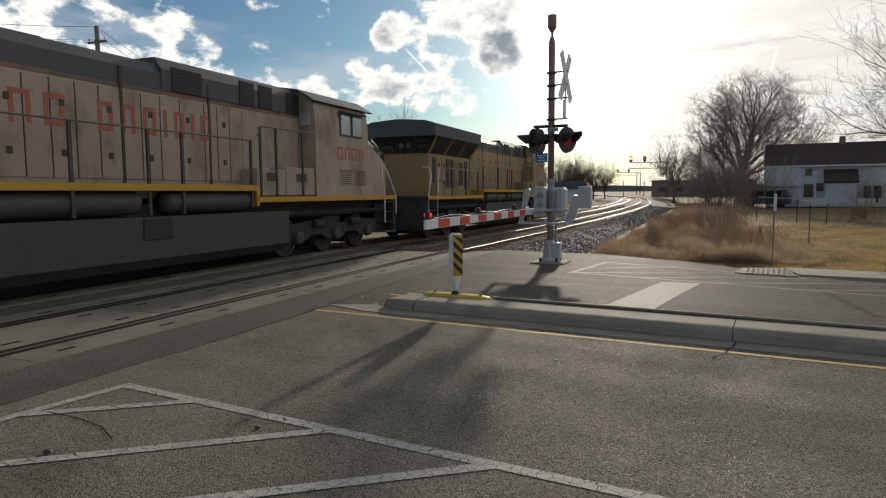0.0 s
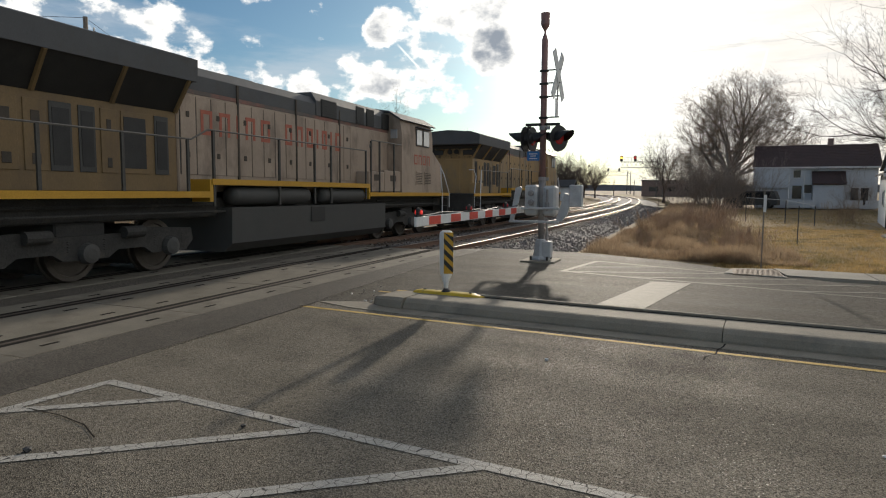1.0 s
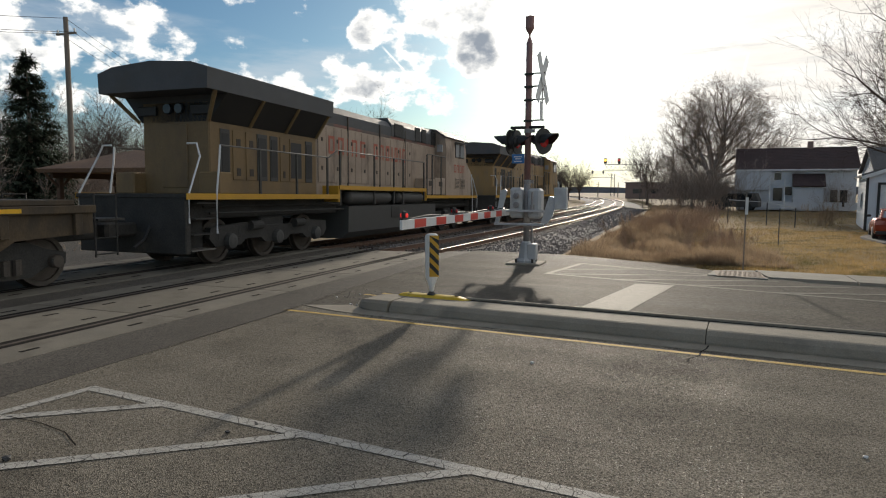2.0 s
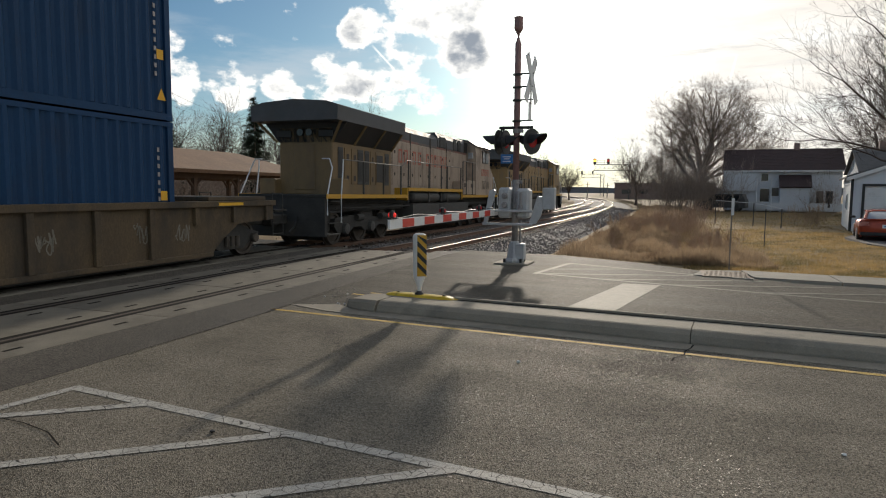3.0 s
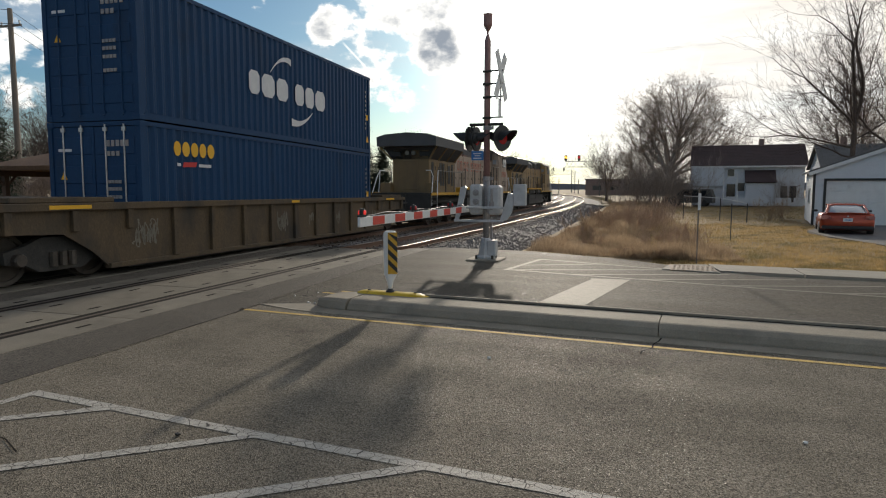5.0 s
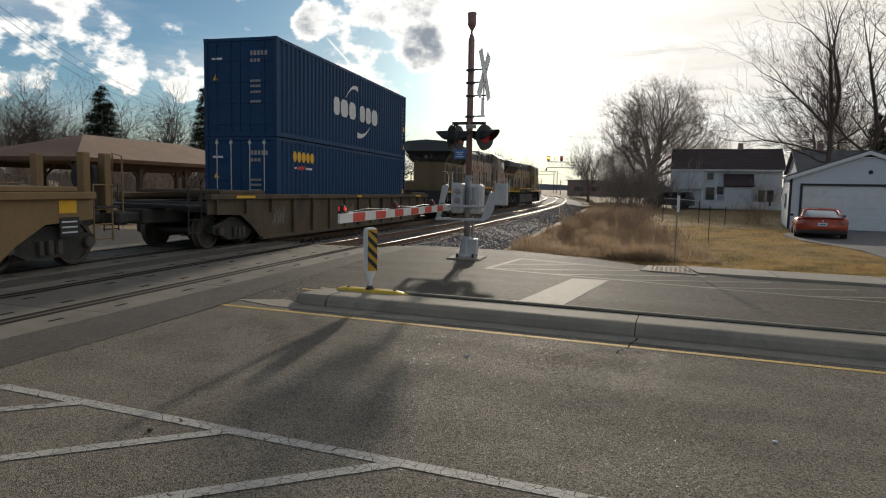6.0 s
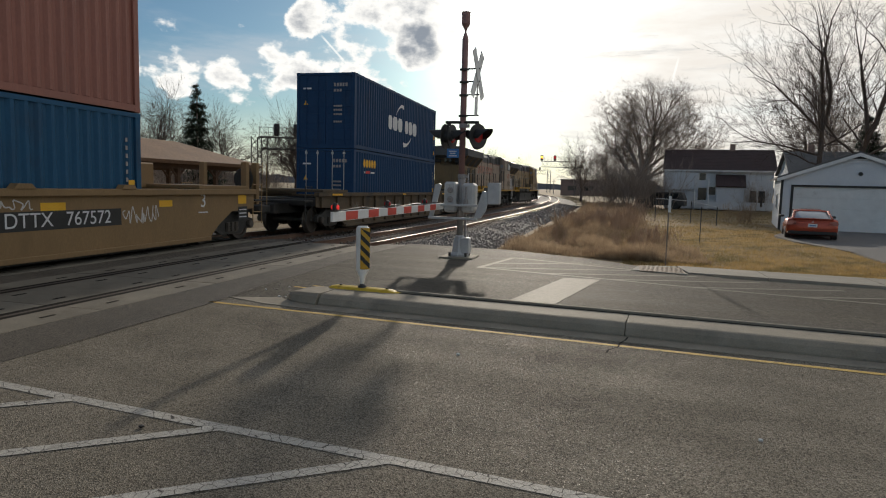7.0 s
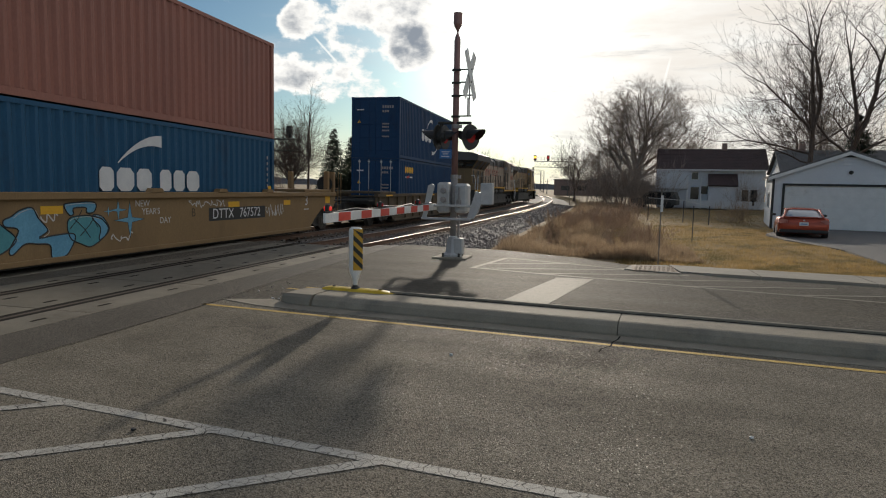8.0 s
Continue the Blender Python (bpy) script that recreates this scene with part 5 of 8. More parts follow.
def make_well_car(label, paint, s0, ribs):
    w = thing("well_car", label, "freight car", "well cars")
    MOVERS.append((w, s0, 7.6))
    P = lambda n, bm, m, par=w, label="": part(n, bm, m, par, label)
    half = 9.6 if ribs else 10.55
    truck = 8.05 if ribs else 9.65
    ztop = 1.42 if ribs else 1.46
    for side in (-1, 1):
        # side sill: deep in the well, raised over the trucks
        k = 0.45 if ribs else 0.8
        pr = [(-half, 0.92), (-half + 1.9 - k, 0.86), (-half + 2.5 - k, 0.52), (-half + 2.9 - k, 0.20), (half - 2.9 + k, 0.20), (half - 2.5 + k, 0.52), (half - 1.9 + k, 0.86), (half, 0.92), (half, ztop - 0.12), (-half, ztop - 0.12)]
        bm = B()
        x0, x1 = (1.27, 1.30) if side > 0 else (-1.30, -1.27)
        prism(bm, pr, "x", x0, x1)
        sill = P("side_wall", bm, paint)
        bm = B()
        a, b = (1.22, 1.40) if side > 0 else (-1.40, -1.22)
        box(bm, a, b, -half, half, ztop - 0.14, ztop, 0.012)
        P("top_chord", bm, paint)
        bm = B()
        a, b = (1.2, 1.36) if side > 0 else (-1.36, -1.2)
        box(bm, a, b, -half + 2.9 - k, half - 2.9 + k, 0.14, 0.24, 0.01)
        P("bottom_chord", bm, paint)
        if ribs:
            n = 15
            for k in range(n):
                y = -half + 0.35 + k * (2 * half - 0.7) / (n - 1)
                z0 = 0.24 if abs(y) < half - 3 else 0.9
                bm = B()
                box(bm, *((1.30, 1.385) if side > 0 else (-1.385, -1.30)), y - 0.07, y + 0.07, z0, ztop - 0.14, 0.008)
                part("rib", bm, paint, sill)
        for y0, y1 in ((half - 2.3, half - 1.4), (-half + 1.1, -half + 2.0), (-0.3, 0.15)) if ribs else ((6.55, 7.0), (3.4, 3.95), (-2.65, -2.15)):
            if side > 0:
                zz = (ztop - 0.11, ztop - 0.04) if ribs else (1.05, 1.2)
                bm = B()
                box(bm, 1.402 if ribs else 1.301, 1.408 if ribs else 1.306, y0, y1, *zz)
                P("reflector_strip", bm, M_ORANGE_MARK, label="yellow reflective strip")
    bm = B()
    box(bm, -1.27, 1.27, -half + 3.0, half - 3.0, 0.10, 0.17)
    P("well_floor", bm, M_DARK)
    for e in (-1, 1):
        bm = B()
        box(bm, -1.28, 1.28, min(e * (half - 3.2), e * half), max(e * (half - 3.2), e * half), 0.95, 1.22, 0.02)
        P("end_platform", bm, M_DARK)
        bm = B()
        box(bm, -1.25, 1.25, min(e * 6.15, e * 6.5), max(e * 6.15, e * 6.5), 0.2, 1.3, 0.02)
        P("bulkhead", bm, paint)
        bm = B()
        box(bm, -1.0, 1.36, min(e * (half - 2.6), e * (half - 0.4)), max(e * (half - 2.6), e * (half - 0.4)), ztop + 0.002, ztop + 0.10, 0.015)
        P("end_cover", bm, paint)
        cs = B()
        box(cs, -0.3, 0.3, min(e * (half - 1.5), e * (half + 1.0)), max(e * (half - 1.5), e * (half + 1.0)), 0.7, 1.05, 0.03)
        P("draft_sill", cs, M_DARK)
        cp = B()
        box(cp, -0.16, 0.16, min(e * (half + 0.9), e * (half + 1.5)), max(e * (half + 0.9), e * (half + 1.5)), 0.74, 0.98, 0.04)
        box(cp, -0.22, 0.22, min(e * (half + 1.35), e * (half + 1.72)), max(e * (half + 1.35), e * (half + 1.72)), 0.70, 1.02, 0.06)
        P("coupler", cp, M_DARK)
        stp = B()
        box(stp, -1.25, 1.25, min(e * (half + 0.15), e * (half + 0.75)), max(e * (half + 0.15), e * (half + 0.75)), 1.12, 1.16)
        P("crossover_step", stp, M_DARK)
        for side in (-1, 1):
            ld = B()
            x = side * 1.2
            for dy in (0.12, 0.6):
                tube(ld, [(x, e * (half + dy), 0.45), (x, e * (half + dy), 1.62)], 0.018, 6)
            for z in (0.5, 0.8, 1.1, 1.6):
                tube(ld, [(x, e * (half + 0.12), z), (x, e * (half + 0.6), z)], 0.015, 6)
            P("ladder", ld, M_DARK if ribs else paint)
        car_truck(w, e * truck)
    if not ribs:
        # hand brake wheel and guide posts on the leading platform
        hb = B()
        m = Matrix.Translation((0.75, half + 0.35, 1.75))
        lathe(hb, [(0.30, -0.02), (0.33, 0.0), (0.30, 0.02), (0.27, 0.0)], "y", 20, m)
        for k in range(4):
            a = k * math.pi / 2
            tube(hb, [(0.75, half + 0.35, 1.75), (0.75 + 0.29 * math.cos(a), half + 0.35, 1.75 + 0.29 * math.sin(a))], 0.018, 6)
        box(hb, 0.62, 0.88, half + 0.38, half + 0.6, 1.1, 2.0, 0.02)
        P("hand_brake", hb, M_DARK)
        for x, y in ((0.9, half + 0.75), (-0.9, half + 0.75), (0.9, half + 0.2), (-0.9, half - 2.6)):
            ps = B()
            box(ps, x - 0.09, x + 0.09, y - 0.09, y + 0.09, 1.0, 2.25, 0.015)
            P("guide_post", ps, paint)
        for x0, y0, y1 in ((-0.9, half - 3.0, half - 2.3),):
            bk = B()
            box(bk, -1.1, -0.2, y0, y1, 1.45, 2.1, 0.03)
            P("equipment_box", bk, paint)
        hoops = B()
        tube(hoops, [(1.2, half + 0.9, 1.0), (1.2, half + 0.9, 2.2), (1.2, half + 0.65, 2.25), (1.2, half + 0.62, 1.3)], 0.018, 6)
        P("grab_hoop", hoops, paint)
        for y in (5.5, 0.4, 3.0):
            cl = B()
            prism(cl, [(y - 0.22, ztop), (y + 0.22, ztop), (y + 0.14, ztop + 0.09), (y - 0.14, ztop + 0.09)], "x", 1.25, 1.42)
            P("guide_clip", cl, paint)
    return w


well_brown = make_well_car("dark brown ribbed well car carrying stacked blue containers", M_CAR_BROWN, C1, True)
well_tan = make_well_car("tan smooth-sided well car with spray-painted blue shapes and white marks", M_CAR_TAN, C2, False)


def smooth_ring(pts, n=5):
    """Points of a closed smooth curve through the given ones."""
    out = []
    k = len(pts)
    for i in range(k):
        p0, p1, p2, p3 = (Vector(pts[(i + j - 1) % k]) for j in range(4))
        for s in range(n):
            t = s / n
            out.append(tuple(0.5 * ((2 * p1) + (p2 - p0) * t + (2 * p0 - 5 * p1 + 4 * p2 - p3) * t * t + (3 * p1 - p0 - 3 * p2 + p3) * t ** 3)))
    return out


SCRAWL = random.Random(9)


def scrawl(parent, x, y0, z0, w, h, n, m):
    """A thin sprayed line that wanders along a side at x."""
    bm = B()
    pts = [(y0 + w * (k / n) + SCRAWL.uniform(-0.05, 0.05), z0 + SCRAWL.uniform(-h, h)) for k in range(n + 1)]
    pts = smooth_ring(pts + [(pts[-1][0] + 0.01, pts[-1][1])], 4)[: n * 4]
    for (ya, za), (yb, zb) in zip(pts, pts[1:]):
        d = Vector((yb - ya, zb - za))
        if d.length < 1e-4:
            continue
        d.normalize()
        o = Vector((-d.y, d.x)) * 0.013
        bm.faces.new([bm.verts.new((x, y, z)) for y, z in ((ya - o.x, za - o.y), (yb - o.x, zb - o.y), (yb + o.x, zb + o.y), (ya + o.x, za + o.y))])
    part("sprayed_scrawl", bm, m, parent)


def mark_well_car():
    on = lambda y, z: Matrix.Translation((1.304, y, z)) @ Matrix.Rotation(math.pi / 2, 4, "Z") @ Matrix.Rotation(math.pi / 2, 4, "X")
    bm = B()
    box(bm, 1.30, 1.304, 2.5, 5.37, 0.70, 1.05)
    plate = part("number_panel", bm, M_BLACK, well_tan, "black panel with white letters")
    lettering("letters", "DTTX", 0.38, M_WHITE_MARK, plate, on(3.16, 0.875))
    lettering("digits", "767572", 0.38, M_WHITE_MARK, plate, on(4.52, 0.875))
    lettering("numeral", "3", 0.50, M_WHITE_MARK, well_tan, on(8.18, 1.16))
    bm = B()
    box(bm, 1.302, 1.306, 7.98, 8.36, 0.86, 0.89)
    part("underline", bm, M_WHITE_MARK, well_tan)
    bm = B()
    box(bm, 1.302, 1.308, 9.75, 10.2, 0.62, 0.98)
    part("data_panel", bm, M_BLACK, well_tan)
    for k in range(3):
        bm = B()
        box(bm, 1.309, 1.312, 9.8, 10.15, 0.68 + k * 0.1, 0.71 + k * 0.1)
        part("stencil_bar", bm, M_WHITE_MARK, well_tan)
    bm = B()
    box(bm, 1.302, 1.308, 9.75, 10.15, 1.06, 1.3)
    part("yellow_panel", bm, M_ORANGE_MARK, well_tan)
    # sprayed shapes: rounded bodies with dark outlines
    def blob(pts, m, grow, z_off):
        cy, cz = sum(p[0] for p in pts) / len(pts), sum(p[1] for p in pts) / len(pts)
        q = [(cy + (y - cy) * grow, cz + (z - cz) * grow) for y, z in pts]
        flat_shape("sprayed_shape", q, 1.3005 + z_off, m, well_tan, 0.002)
    shapes = [
        (M_SPRAY_TEAL, [(-4.47, 1.08), (-4.38, 0.61), (-4.57, 0.41), (-5.03, 0.41), (-4.92, 0.74), (-5.22, 1.06), (-5.03, 1.3), (-4.57, 1.3)]),
        (M_SPRAY_TEAL, [(-3.62, 1.1), (-3.32, 0.91), (-3.17, 0.71), (-3.32, 0.53), (-3.62, 0.39), (-4.03, 0.38), (-4.27, 0.61), (-3.92, 0.7), (-4.27, 1.08)]),
        (M_SPRAY_TEAL, [(-2.03, 1.07), (-1.62, 1.15), (-1.27, 1.08), (-1.15, 1.01), (-1.02, 0.83), (-1.12, 0.62), (-1.47, 0.41), (-1.73, 0.49), (-2.0, 0.66)]),
        (M_SPRAY_BLUE, [(-2.12, 1.36), (-2.03, 1.44), (-1.38, 1.45), (-1.38, 1.23), (-1.58, 1.21), (-1.6, 1.33), (-1.9, 1.32), (-1.9, 1.19), (-2.0, 1.17)]),
        (M_SPRAY_BLUE, [(-1.38, 1.16), (-1.17, 1.1), (-1.0, 0.85), (-1.05, 0.68), (-1.27, 0.55), (-1.23, 0.84), (-1.43, 1.06)]),
        (M_SPRAY_BLUE, [(-3.25, 1.19), (-3.08, 1.31), (-2.83, 1.36), (-2.7, 1.13), (-2.51, 0.86), (-2.7, 0.71), (-2.35, 0.74), (-1.95, 0.75), (-1.88, 0.64), (-1.97, 0.44), (-2.12, 0.26), (-2.42, 0.24), (-2.47, 0.53), (-2.73, 0.58), (-3.0, 0.6), (-3.25, 0.4), (-3.31, 0.51), (-3.12, 0.9), (-3.38, 0.99), (-3.4, 1.12)]),
    ]
    for k, (m, pts) in enumerate(shapes):
        loop = smooth_ring([(y, 0.15 + (z - 0.15) * 0.85) for y, z in pts])
        flat_shape("sprayed_shape", loop, 1.3005 + 0.0006 * k, m, well_tan, 0.002)
        edge = B()
        tube(edge, [(1.3035 + 0.0006 * k, y, z) for y, z in loop + loop[:1]], 0.014, 4)
        part("sprayed_outline", edge, M_SPRAY_BLACK, well_tan)
        glint = B()
        tube(glint, [(1.304 + 0.0006 * k, y + 0.035, z - 0.03) for y, z in loop[: len(loop) // 4]], 0.006, 4)
        part("sprayed_highlight", glint, M_SPRAY_WHITE, well_tan)
    for y0, z0, y1, z1 in ((-1.9, 0.95, -1.5, 0.55), (-1.75, 0.6, -1.35, 1.0), (-1.6, 1.1, -1.3, 0.75), (-2.0, 0.75, -1.7, 1.1)):
        cut = B()
        tube(cut, [(1.3055, y0, z0), (1.3055, (y0 + y1) / 2 + 0.04, (z0 + z1) / 2), (1.3055, y1, z1)], 0.009, 4)
        part("sprayed_line", cut, M_SPRAY_BLACK, well_tan)
    for y, z, r in ((-0.72, 1.08, 0.2), (-0.38, 0.86, 0.36), (-1.0, 1.06, 0.1)):
        star = []
        for k in range(8):
            a = k * math.pi / 4
            rr = r if k % 2 == 0 else r * 0.2
            star.append((y + rr * math.cos(a) * 1.2, z + rr * math.sin(a)))
        blob(star, M_SPRAY_BLACK, 1.15, 0.0)
        blob(star, M_SPRAY_BLUE, 1.0, 0.002)
    squiggle = lambda *q: scrawl(well_tan, 1.3035, *q)
    for words, y, z in (("NEW", 0.02, 1.20), ("YEAR'S", 0.30, 1.02), ("DAY", 0.78, 0.80)):
        lettering("sprayed_words", words, 0.20, M_SPRAY_WHITE, well_tan, on(y, z), 0.001)
    lettering("faded_letter", "B", 0.30, M_CAR_BROWN, well_tan, on(1.85, 0.94), 0.001)
    squiggle(-0.9, 0.5, 0.6, 0.10, 10, M_SPRAY_WHITE)
    squiggle(5.5, 0.9, 1.0, 0.2, 24, M_SPRAY_WHITE)
    squiggle(1.75, 1.16, 1.5, 0.09, 30, M_SPRAY_WHITE)
    squiggle(-2.6, 1.0, 0.3, 0.12, 6, M_SPRAY_WHITE)


mark_well_car()
for _y, _z, _w, _h, _n in ((-6.45, 0.8, 0.7, 0.26, 14), (-6.4, 0.7, 0.6, 0.2, 12), (-0.95, 0.8, 0.55, 0.26, 12), (-0.9, 0.7, 0.5, 0.2, 10), (1.0, 0.78, 0.5, 0.2, 9), (2.7, 0.75, 0.45, 0.24, 10), (4.9, 0.8, 0.5, 0.22, 10), (6.0, 0.75, 0.4, 0.2, 8)):
    scrawl(well_brown, 1.3035, _y, _z, _w, _h, _n * 3, M_FAINT_LINE)

# ---- roadside: pavement, driveway, verge ----
def make_pavement():
    pv = thing("pavement", "pale concrete pavement slabs along the far kerb with a tactile ramp", "pavement", kind="structure")
    near_edge = [(0.55, 14.15), (1.68, 14.12), (3.2, 13.95), (5.2, 13.68), (7.4, 13.38), (9.6, 13.05), (11.8, 12.75), (14, 12.45)]
    far_edge = [(0.75, 15.05), (1.55, 15.3), (3.2, 15.12), (5.2, 14.95), (7.4, 14.7), (9.6, 14.4), (11.8, 14.1), (14, 13.8)]
    for k in range(1, len(near_edge) - 1):
        a, b, c, d = near_edge[k], near_edge[k + 1], far_edge[k + 1], far_edge[k]
        g = 0.012
        slab("paving_slab", [(a[0] + g, a[1]), (b[0] - g, b[1]), (c[0] - g, c[1]), (d[0] + g, d[1])], -0.12, 0.03, M_WALKWAY, "", "", parent=pv)
    ramp = slab("ramp", [near_edge[0], (1.66, 13.87), (1.53, 15.29), far_edge[0]], -0.12, 0.02, M_WALKWAY, "", "", parent=pv)
    tac = B()
    for i in range(9):
        for j in range(7):
            x, y = 0.78 + i * 0.095 + j * 0.012, 14.1 + j * 0.13 + i * 0.004
            lathe(tac, [(0.035, 0.018), (0.030, 0.028), (0.012, 0.031)], "z", 6, Matrix.Translation((x, y, 0)))
    box(tac, 0.72, 1.62, 14.03, 15.0, 0.0, 0.024)
    part("tactile_plate", tac, surf("worn_tactile_plate", (0.27, 0.20, 0.14), (0.34, 0.26, 0.19), 4, 0.8, 0.3), ramp)


make_pavement()
slab("driveway", [(6.9, 13.0), (16, 12.0), (17.5, 34.2), (8.75, 34.2), (6.55, 28.6), (6.45, 25.3), (7.15, 21.5), (6.85, 17.8)], -0.12, 0.045, surf("driveway_asphalt", (0.11, 0.105, 0.10), (0.16, 0.15, 0.14), 0.8, 0.75, 0.4, fine=70, fine_amt=0.3), "grey asphalt driveway before the garage", "driveway")


def blade_field(name, n, place, material, label, category, h0, h1, width, seed):
    rnd = random.Random(seed)
    verts, faces = [], []
    for k in range(n):
        p = place(rnd)
        if p is None:
            continue
        x, y, z, f = p
        h = rnd.uniform(h0, h1) * f
        a = rnd.random() * 6.283
        lean = h * rnd.uniform(0.1, 0.7)
        w = width * rnd.uniform(0.6, 1.4) * (1 + max(0.0, y - 25) * 0.02)
        b = rnd.random() * 6.283
        i = len(verts)
        dx, dy = w * math.cos(a), w * math.sin(a)
        verts += [(x - dx, y - dy, z), (x + dx, y + dy, z), (x + lean * math.cos(b), y + lean * math.sin(b), z + h)]
        faces.append((i, i + 1, i + 2))
    ob = new(name, raw_mesh(name, verts, faces, material))
    tagged(ob, label, category, kind="stuff")


def lawn_place(r):
    y = 15.3 + 52 * r.random() ** 1.7
    x = r.uniform(0.4, 9.4 if y < 34 else 30.0)
    if y < 34.5 and x > min(8.6, float(np.interp(y, (17, 21.5, 25, 28, 34), (6.8, 7.1, 6.4, 6.5, 8.6)))):
        return None
    if x > 8.3 and 34 < y < 42 and x < 15:
        return None
    return x, y, ground_height(x, y) - 0.01, 1.0


def weed_place(r):
    y = 16.6 + 70 * r.random() ** 1.7
    cx = on_track(y, 0)[0]
    lo, hi = cx + 4.1, max(1.9, cx + 7.5) + (0.6 if y < 20 else 0)
    x = r.uniform(lo, hi)
    if y < 17.6 - 0.55 * (x + 3.2) * 0.5 and x < 1:
        return None
    patch = 0.35 + 1.3 * max(0.0, noise.noise(Vector((x * 0.9, y * 0.5, 5))) + 0.2)
    return x, y, ground_height(x, y) - 0.02, patch * (0.6 + 0.5 * min(1.0, (x - lo) / 2.5))


blade_field("lawn_grass", 200000, lawn_place, M_LAWN, "short dry yellow-brown lawn grass with green tinges", "grass", 0.03, 0.09, 0.006, 1)
blade_field("verge_weeds", 130000, weed_place, M_WEED, "tall dry tan weeds between the ballast and the lawn", "weeds", 0.07, 0.42, 0.007, 2)


def left_place(r):
    y = 10 + 90 * r.random()
    x = -15.5 - 30 * r.random()
    return x, y, ground_height(x, y) - 0.02, 1.0


blade_field("far_side_grass", 16000, left_place, M_WEED, "dry grass beyond the tracks", "grass", 0.08, 0.3, 0.02, 3)


# ---- branching plants ----
def grow(seed, height, r0, levels, spread, kids, lean=0.0, first=0.35, curve=0.16, up=0.25, thin=0.012, stems=1, taper=0.5, reach=0.62):
    """A bare branching plant as tapered limbs, its last twigs single slivers; returns vertices and faces."""
    rnd = random.Random(seed)
    verts, faces = [], []

    def limb(p, d, length, r, level):
        if level == levels:
            s = d.cross(Vector((rnd.gauss(0, 1), rnd.gauss(0, 1), rnd.gauss(0, 1)))).normalized() * thin
            i = len(verts)
            q = p + d * length + Vector((0, 0, up * 0.15 * length))
            verts.extend((tuple(p - s), tuple(p + s), tuple(q)))
            faces.append((i, i + 1, i + 2))
            return
        n = 5 if level == 0 else 3
        sides = 8 if level == 0 else (5 if level == 1 else 3)
        pts, rs = [p.copy()], [r]
        q, e = p.copy(), d.copy()
        for k in range(n):
            e = (e + Vector((rnd.gauss(0, curve), rnd.gauss(0, curve), rnd.gauss(0, curve) + up * 0.25))).normalized()
            q = q + e * length / n
            pts.append(q.copy())
            rs.append(max(thin * 0.7, r * (1 - 0.72 * (k + 1) / n)))
        base = len(verts)
        for k, c in enumerate(pts):
            f = (pts[min(k + 1, n)] - pts[max(k - 1, 0)]).normalized()
            a = f.cross(Vector((0.3, 0.2, 1)) if abs(f.z) < 0.9 else Vector((1, 0, 0))).normalized()
            b = f.cross(a)
            for j in range(sides):
                w = 6.283 * j / sides
                verts.append(tuple(c + (a * math.cos(w) + b * math.sin(w)) * rs[k]))
        for k in range(n):
            for j in range(sides):
                i0, i1 = base + k * sides + j, base + k * sides + (j + 1) % sides
                faces.append((i0, i1, i1 + sides, i0 + sides))
        m = kids[min(level, len(kids) - 1)]
        for c in range(m):
            w = first + (1 - first) * (c + rnd.random() * 0.8) / m if level == 0 else 0.15 + 0.85 * (c + rnd.random()) / m
            w = min(w, 0.99)
            k = min(n - 1, int(w * n))
            f = w * n - k
            o = pts[k].lerp(pts[k + 1], f)
            ax = (pts[k + 1] - pts[k]).normalized()
            side = ax.cross(Vector((rnd.gauss(0, 1), rnd.gauss(0, 1), rnd.gauss(0, 1)))).normalized()
            s = spread * rnd.uniform(0.7, 1.25)
            nd = (ax * math.cos(s) + side * math.sin(s) + Vector((0, 0, up * 0.5))).normalized()
            far_out = 1 - 0.45 * w if level == 0 else 1 - 0.3 * w
            limb(o, nd, length * reach * rnd.uniform(0.8, 1.2) * far_out, max(thin, (rs[k] + (rs[k + 1] - rs[k]) * f) * rnd.uniform(taper * 0.8, taper * 1.25)), level + 1)
    for s in range(stems):
        a = rnd.random() * 6.283
        t = lean if stems == 1 else 0.26
        d = Vector((math.sin(t) * math.cos(a), math.sin(t) * math.sin(a), math.cos(t)))
        limb(Vector((0, 0, -0.15)), d, height * (1 if s == 0 else rnd.uniform(0.75, 1)), r0 * (1 if s == 0 else 0.7), 0)
    return verts, faces


def bare_tree(label, at, scale=1.0, **kw):
    t = thing("bare_tree", label, "tree", "bare trees")
    v, f = grow(**kw)
    # trunk and crown as parts: trunk is the first limb's faces, crown the rest
    n_trunk = 5 * 8
    trunk_faces, crown_faces = f[:n_trunk], f[n_trunk:]
    used = 6 * 8
    tr = new("trunk", raw_mesh("trunk", v[:used], trunk_faces, M_BARK))
    tr.parent = t
    cr = new("crown", raw_mesh("crown", v[used:], [tuple(i - used for i in q) for q in crown_faces], M_BARK))
    cr.parent = t
    t.matrix_basis = at @ Matrix.Diagonal((scale, scale, scale, 1))
    return t


